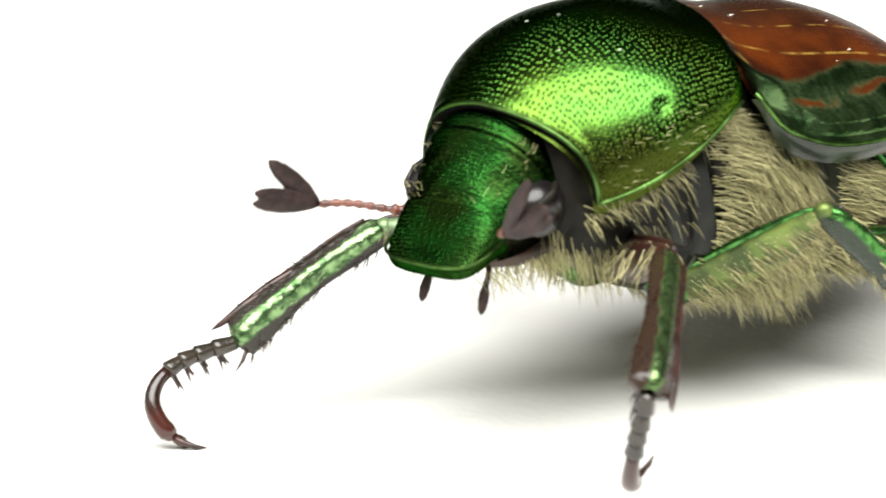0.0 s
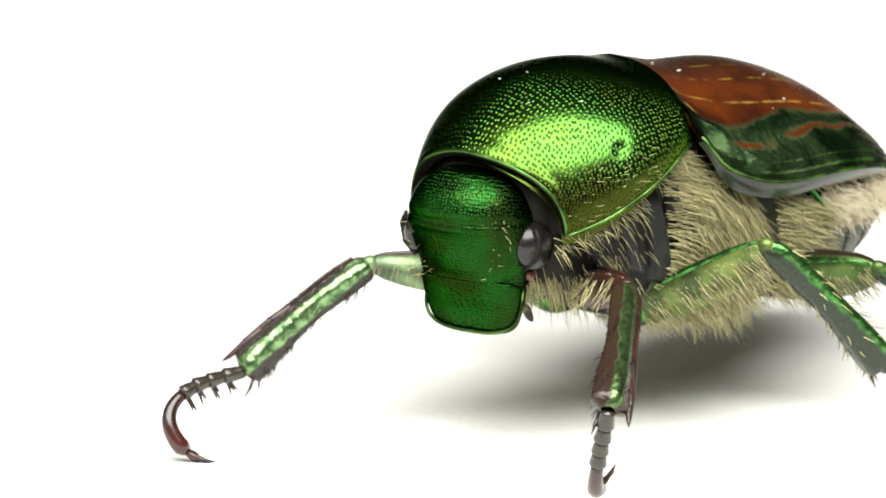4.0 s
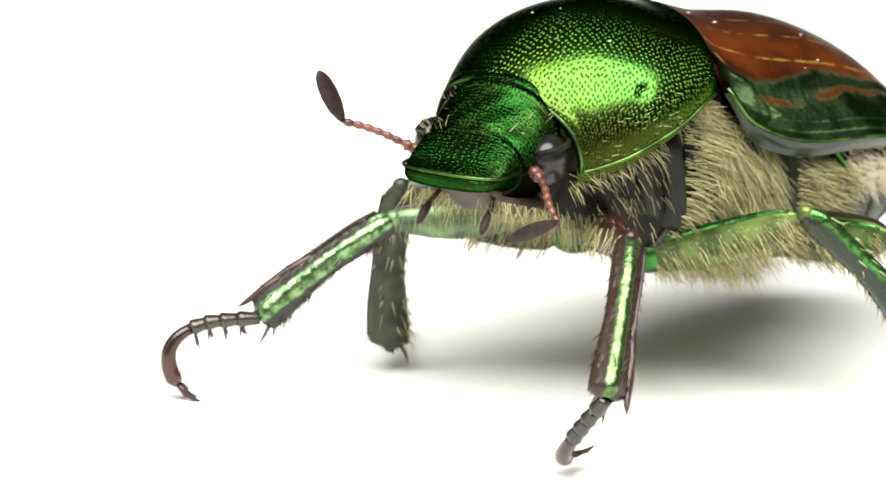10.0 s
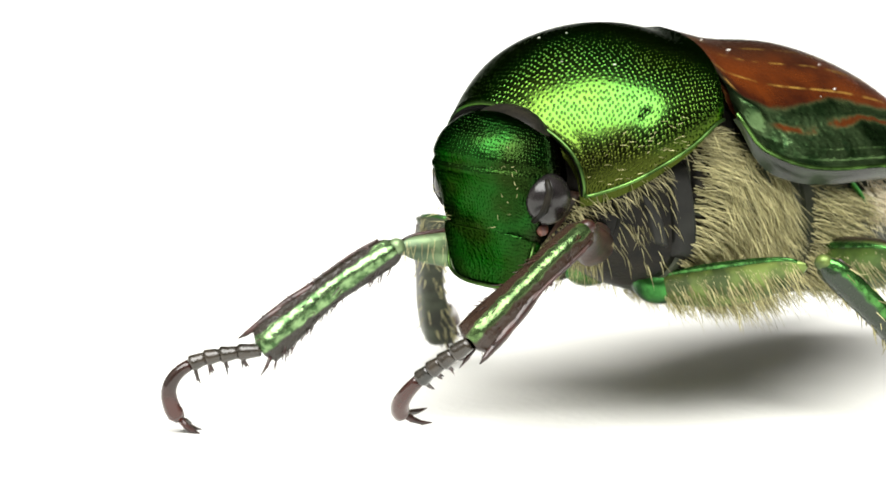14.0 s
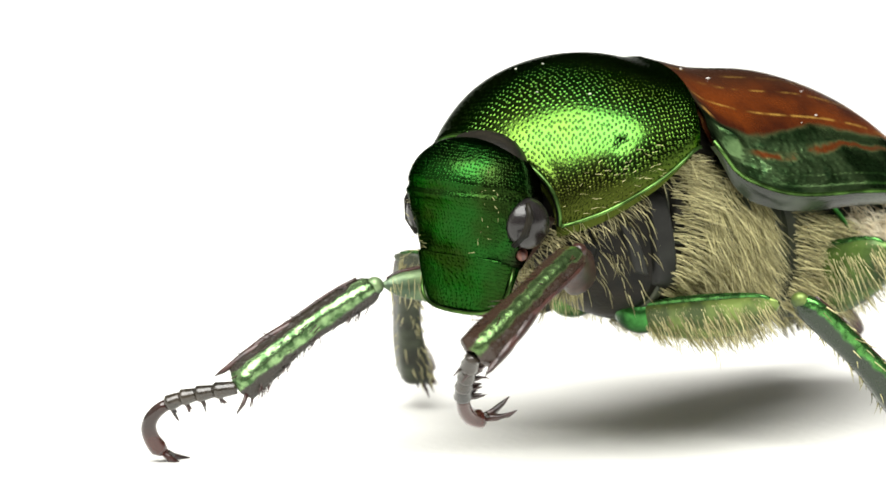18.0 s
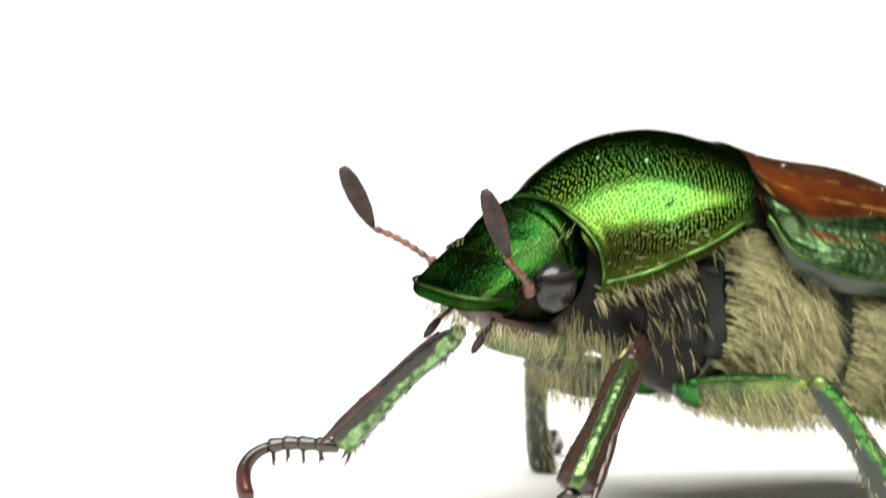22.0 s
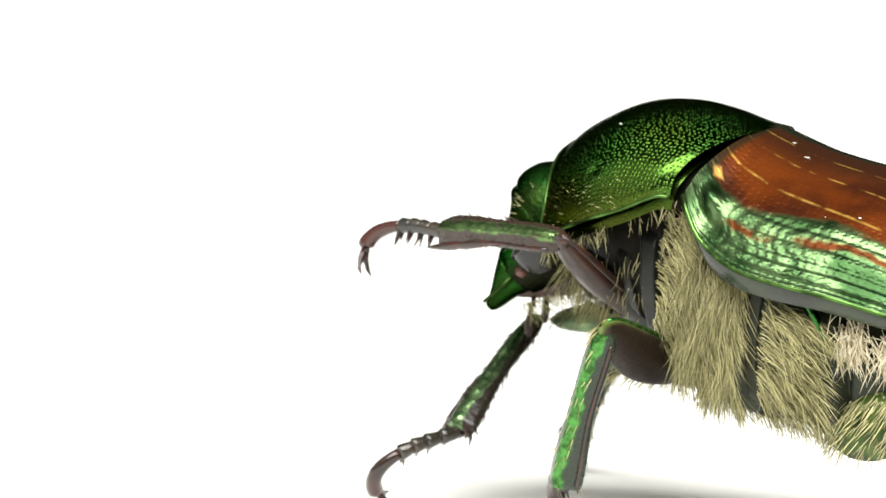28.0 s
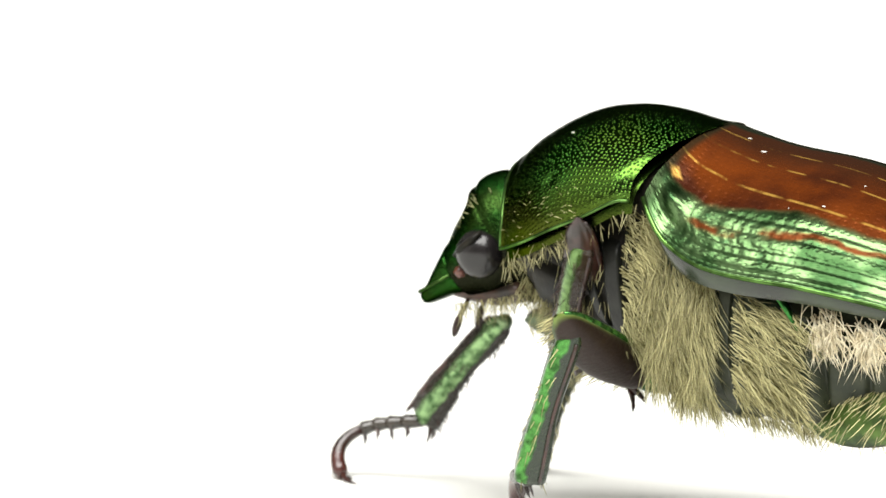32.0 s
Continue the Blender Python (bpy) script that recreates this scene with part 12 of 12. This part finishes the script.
        (29.5, bone((3.90, -3.67, -4.42), (4.66, -5.45, -4.79), (0.43, -0.41, 0.29))),
        (30, bone((4.01, -3.66, -4.38), (4.75, -5.44, -4.76), (0.43, -0.41, 0.29))),
        (30.5, bone((4.08, -3.77, -4.09), (4.82, -5.53, -4.60), (0.44, -0.42, 0.30))),
        (31, bone((4.11, -3.83, -4.12), (4.85, -5.59, -4.61), (0.45, -0.43, 0.30))),
        (31.5, bone((4.23, -3.76, -4.12), (5.00, -5.51, -4.59), (0.45, -0.41, 0.30))),
        (32, bone((4.28, -3.76, -4.08), (5.05, -5.52, -4.53), (0.45, -0.41, 0.30))),
    ])
    walk(left_hind_femur, [
        (0, bone((-2.10, 0.95, -1.75), (-2.21, 3.41, -1.27), (0.64, 0.50, 0.59))),
        (4.5, bone((-2.10, 0.95, -1.75), (-2.11, 3.39, -1.36), (0.61, 0.52, 0.60))),
        (9, bone((-2.10, 0.95, -1.75), (-1.96, 3.54, -1.28), (0.61, 0.53, 0.59))),
        (11.25, bone((-2.10, 0.95, -1.75), (-2.03, 3.48, -1.28), (0.61, 0.53, 0.59))),
        (13.5, bone((-2.10, 0.95, -1.75), (-1.95, 3.67, -1.18), (0.61, 0.53, 0.59))),
        (14.75, bone((-2.10, 0.95, -1.75), (-2.05, 3.70, -0.90), (0.43, 0.48, 0.77))),
        (16, bone((-2.10, 0.95, -1.75), (-2.22, 3.63, -0.65), (0.26, 0.38, 0.88))),
        (18, bone((-2.10, 0.95, -1.75), (-2.28, 3.56, -0.65), (0.26, 0.38, 0.88))),
        (20, bone((-2.10, 0.95, -1.75), (-2.55, 3.33, -0.69), (0.29, 0.39, 0.88))),
        (21.333, bone((-2.10, 0.95, -1.75), (-2.44, 3.50, -0.91), (0.21, 0.34, 0.92))),
        (22.667, bone((-2.10, 0.95, -1.75), (-2.65, 3.48, -1.29), (-0.03, 0.15, 0.99))),
        (24, bone((-2.10, 0.95, -1.75), (-2.73, 3.16, -1.53), (-0.27, 0.03, 0.96))),
        (25.25, bone((-2.10, 0.95, -1.75), (-3.16, 3.02, -1.50), (-0.23, -0.07, 0.97))),
        (26.5, bone((-2.10, 0.95, -1.75), (-3.60, 2.60, -1.55), (-0.18, -0.13, 0.97))),
        (29.25, bone((-2.10, 0.95, -1.75), (-3.75, 2.32, -1.59), (-0.37, -0.28, 0.88))),
        (32, bone((-2.10, 0.95, -1.75), (-3.80, 1.84, -1.65), (-0.48, -0.41, 0.78))),
    ])
    walk(left_hind_tibia, [
        (0, bone((-2.21, 3.41, -1.27), (-4.34, 4.03, -2.97), (0.64, 0.50, 0.59))),
        (4.5, bone((-2.11, 3.39, -1.36), (-4.20, 3.97, -3.13), (0.61, 0.52, 0.60))),
        (9, bone((-1.96, 3.54, -1.28), (-4.07, 4.07, -3.05), (0.61, 0.53, 0.59))),
        (11.25, bone((-2.03, 3.48, -1.28), (-4.16, 4.00, -3.03), (0.61, 0.53, 0.59))),
        (13.5, bone((-1.95, 3.67, -1.18), (-4.12, 4.21, -2.88), (0.61, 0.53, 0.59))),
        (14.75, bone((-2.05, 3.70, -0.90), (-3.91, 4.34, -2.91), (0.43, 0.48, 0.77))),
        (16, bone((-2.22, 3.63, -0.65), (-3.74, 4.42, -2.87), (0.26, 0.38, 0.88))),
        (18, bone((-2.28, 3.56, -0.65), (-3.79, 4.34, -2.88), (0.26, 0.38, 0.88))),
        (20, bone((-2.55, 3.33, -0.69), (-4.06, 4.10, -2.91), (0.29, 0.39, 0.88))),
        (21.333, bone((-2.44, 3.50, -0.91), (-3.72, 4.68, -3.10), (0.21, 0.34, 0.92))),
        (22.667, bone((-2.65, 3.48, -1.29), (-3.30, 5.50, -3.13), (-0.03, 0.15, 0.99))),
        (24, bone((-2.73, 3.16, -1.53), (-2.93, 5.53, -3.03), (-0.27, 0.03, 0.96))),
        (25.25, bone((-3.16, 3.02, -1.50), (-3.87, 5.35, -2.88), (-0.23, -0.07, 0.97))),
        (26.5, bone((-3.60, 2.60, -1.55), (-4.88, 4.72, -2.83), (-0.18, -0.13, 0.97))),
        (29.25, bone((-3.75, 2.32, -1.59), (-4.91, 4.48, -2.94), (-0.37, -0.28, 0.88))),
        (32, bone((-3.80, 1.84, -1.65), (-4.91, 4.03, -3.01), (-0.48, -0.41, 0.78))),
    ])
    walk(left_hind_tarsus, [
        (0, bone((-4.34, 4.03, -2.97), (-6.21, 4.84, -3.28), (-0.75, 0.23, 0.31))),
        (4.5, bone((-4.20, 3.97, -3.13), (-6.06, 4.74, -3.60), (-0.76, 0.22, 0.28))),
        (9, bone((-4.07, 4.07, -3.05), (-5.97, 4.84, -3.26), (-0.76, 0.22, 0.29))),
        (11.25, bone((-4.16, 4.00, -3.03), (-6.01, 4.71, -3.52), (-0.76, 0.21, 0.29))),
        (13.5, bone((-4.12, 4.21, -2.88), (-5.92, 4.89, -3.62), (-0.76, 0.19, 0.31))),
        (14.75, bone((-3.91, 4.34, -2.91), (-5.63, 4.99, -3.76), (-0.68, 0.22, 0.29))),
        (16, bone((-3.74, 4.42, -2.87), (-5.42, 5.06, -3.87), (-0.57, 0.26, 0.29))),
        (18, bone((-3.79, 4.34, -2.88), (-5.56, 5.01, -3.63), (-0.56, 0.26, 0.29))),
        (20, bone((-4.06, 4.10, -2.91), (-5.92, 4.84, -3.38), (-0.55, 0.27, 0.30))),
        (21.333, bone((-3.72, 4.68, -3.10), (-5.50, 4.94, -3.50), (-0.46, 0.43, 0.30))),
        (22.667, bone((-3.30, 5.50, -3.13), (-5.07, 5.01, -3.65), (-0.23, 0.72, 0.30))),
        (24, bone((-2.93, 5.53, -3.03), (-4.76, 4.88, -3.73), (-0.07, 0.84, 0.31))),
        (25.25, bone((-3.87, 5.35, -2.88), (-5.51, 4.42, -3.65), (-0.25, 0.80, 0.34))),
        (26.5, bone((-4.88, 4.72, -2.83), (-6.32, 3.55, -3.74), (-0.44, 0.74, 0.33))),
        (29.25, bone((-4.91, 4.48, -2.94), (-6.47, 3.51, -3.81), (-0.42, 0.76, 0.32))),
        (32, bone((-4.91, 4.03, -3.01), (-6.59, 3.26, -3.93), (-0.41, 0.77, 0.30))),
    ])
    walk(right_hind_femur, [
        (0, bone((-2.10, -0.95, -1.75), (-4.48, -2.31, -1.24), (0.01, -0.44, 0.90))),
        (4.5, bone((-2.10, -0.95, -1.75), (-4.33, -2.35, -1.30), (-0.02, -0.42, 0.91))),
        (9, bone((-2.10, -0.95, -1.75), (-4.09, -2.26, -1.08), (0.04, -0.43, 0.90))),
        (11.25, bone((-2.10, -0.95, -1.75), (-4.05, -2.34, -1.12), (0.06, -0.43, 0.90))),
        (13.5, bone((-2.10, -0.95, -1.75), (-3.93, -2.18, -1.09), (0.08, -0.46, 0.89))),
        (16, bone((-2.10, -0.95, -1.75), (-3.55, -1.98, -1.30), (0.06, -0.47, 0.88))),
        (18, bone((-2.10, -0.95, -1.75), (-3.62, -2.05, -1.30), (0.06, -0.47, 0.88))),
        (20, bone((-2.10, -0.95, -1.75), (-4.06, -2.26, -1.20), (0.05, -0.45, 0.89))),
        (24, bone((-2.10, -0.95, -1.75), (-4.07, -2.58, -1.26), (0.06, -0.47, 0.89))),
        (26.5, bone((-2.10, -0.95, -1.75), (-3.81, -2.78, -1.38), (0.10, -0.48, 0.88))),
        (32, bone((-2.10, -0.95, -1.75), (-3.71, -2.87, -1.47), (0.03, -0.48, 0.88))),
    ])
    walk(right_hind_tibia, [
        (0, bone((-4.48, -2.31, -1.24), (-6.54, -2.54, -3.14), (0.01, -0.44, 0.90))),
        (4.5, bone((-4.33, -2.35, -1.30), (-6.33, -2.63, -3.25), (-0.02, -0.42, 0.91))),
        (9, bone((-4.09, -2.26, -1.08), (-6.17, -2.55, -2.93), (0.04, -0.43, 0.90))),
        (11.25, bone((-4.05, -2.34, -1.12), (-6.16, -2.66, -2.94), (0.06, -0.43, 0.90))),
        (13.5, bone((-3.93, -2.18, -1.09), (-6.07, -2.48, -2.85), (0.08, -0.46, 0.89))),
        (16, bone((-3.55, -1.98, -1.30), (-5.65, -2.28, -3.13), (0.06, -0.47, 0.88))),
        (18, bone((-3.62, -2.05, -1.30), (-5.69, -2.35, -3.16), (0.06, -0.47, 0.88))),
        (20, bone((-4.06, -2.26, -1.20), (-6.16, -2.52, -3.04), (0.05, -0.45, 0.89))),
        (24, bone((-4.07, -2.58, -1.26), (-6.20, -2.82, -3.06), (0.06, -0.47, 0.89))),
        (26.5, bone((-3.81, -2.78, -1.38), (-5.95, -3.12, -3.15), (0.10, -0.48, 0.88))),
        (32, bone((-3.71, -2.87, -1.47), (-5.79, -3.09, -3.35), (0.03, -0.48, 0.88))),
    ])
    walk(right_hind_tarsus, [
        (0, bone((-6.54, -2.54, -3.14), (-8.59, -2.71, -3.23), (-0.72, -0.07, 0.31))),
        (4.5, bone((-6.33, -2.63, -3.25), (-8.37, -2.83, -3.49), (-0.73, -0.08, 0.29))),
        (9, bone((-6.17, -2.55, -2.93), (-8.22, -2.77, -3.08), (-0.75, -0.08, 0.29))),
        (11.25, bone((-6.16, -2.66, -2.94), (-8.14, -2.91, -3.38), (-0.76, -0.09, 0.30))),
        (13.5, bone((-6.07, -2.48, -2.85), (-7.99, -2.73, -3.58), (-0.76, -0.11, 0.31))),
        (16, bone((-5.65, -2.28, -3.13), (-7.48, -2.53, -4.03), (-0.78, -0.12, 0.28))),
        (18, bone((-5.69, -2.35, -3.16), (-7.61, -2.62, -3.81), (-0.77, -0.12, 0.28))),
        (20, bone((-6.16, -2.52, -3.04), (-8.18, -2.75, -3.38), (-0.75, -0.10, 0.30))),
        (24, bone((-6.20, -2.82, -3.06), (-8.15, -3.03, -3.73), (-0.76, -0.09, 0.30))),
        (26.5, bone((-5.95, -3.12, -3.15), (-7.90, -3.43, -3.76), (-0.75, -0.14, 0.31))),
        (32, bone((-5.79, -3.09, -3.35), (-7.72, -3.30, -4.02), (-0.77, -0.10, 0.28))),
    ])

motions()
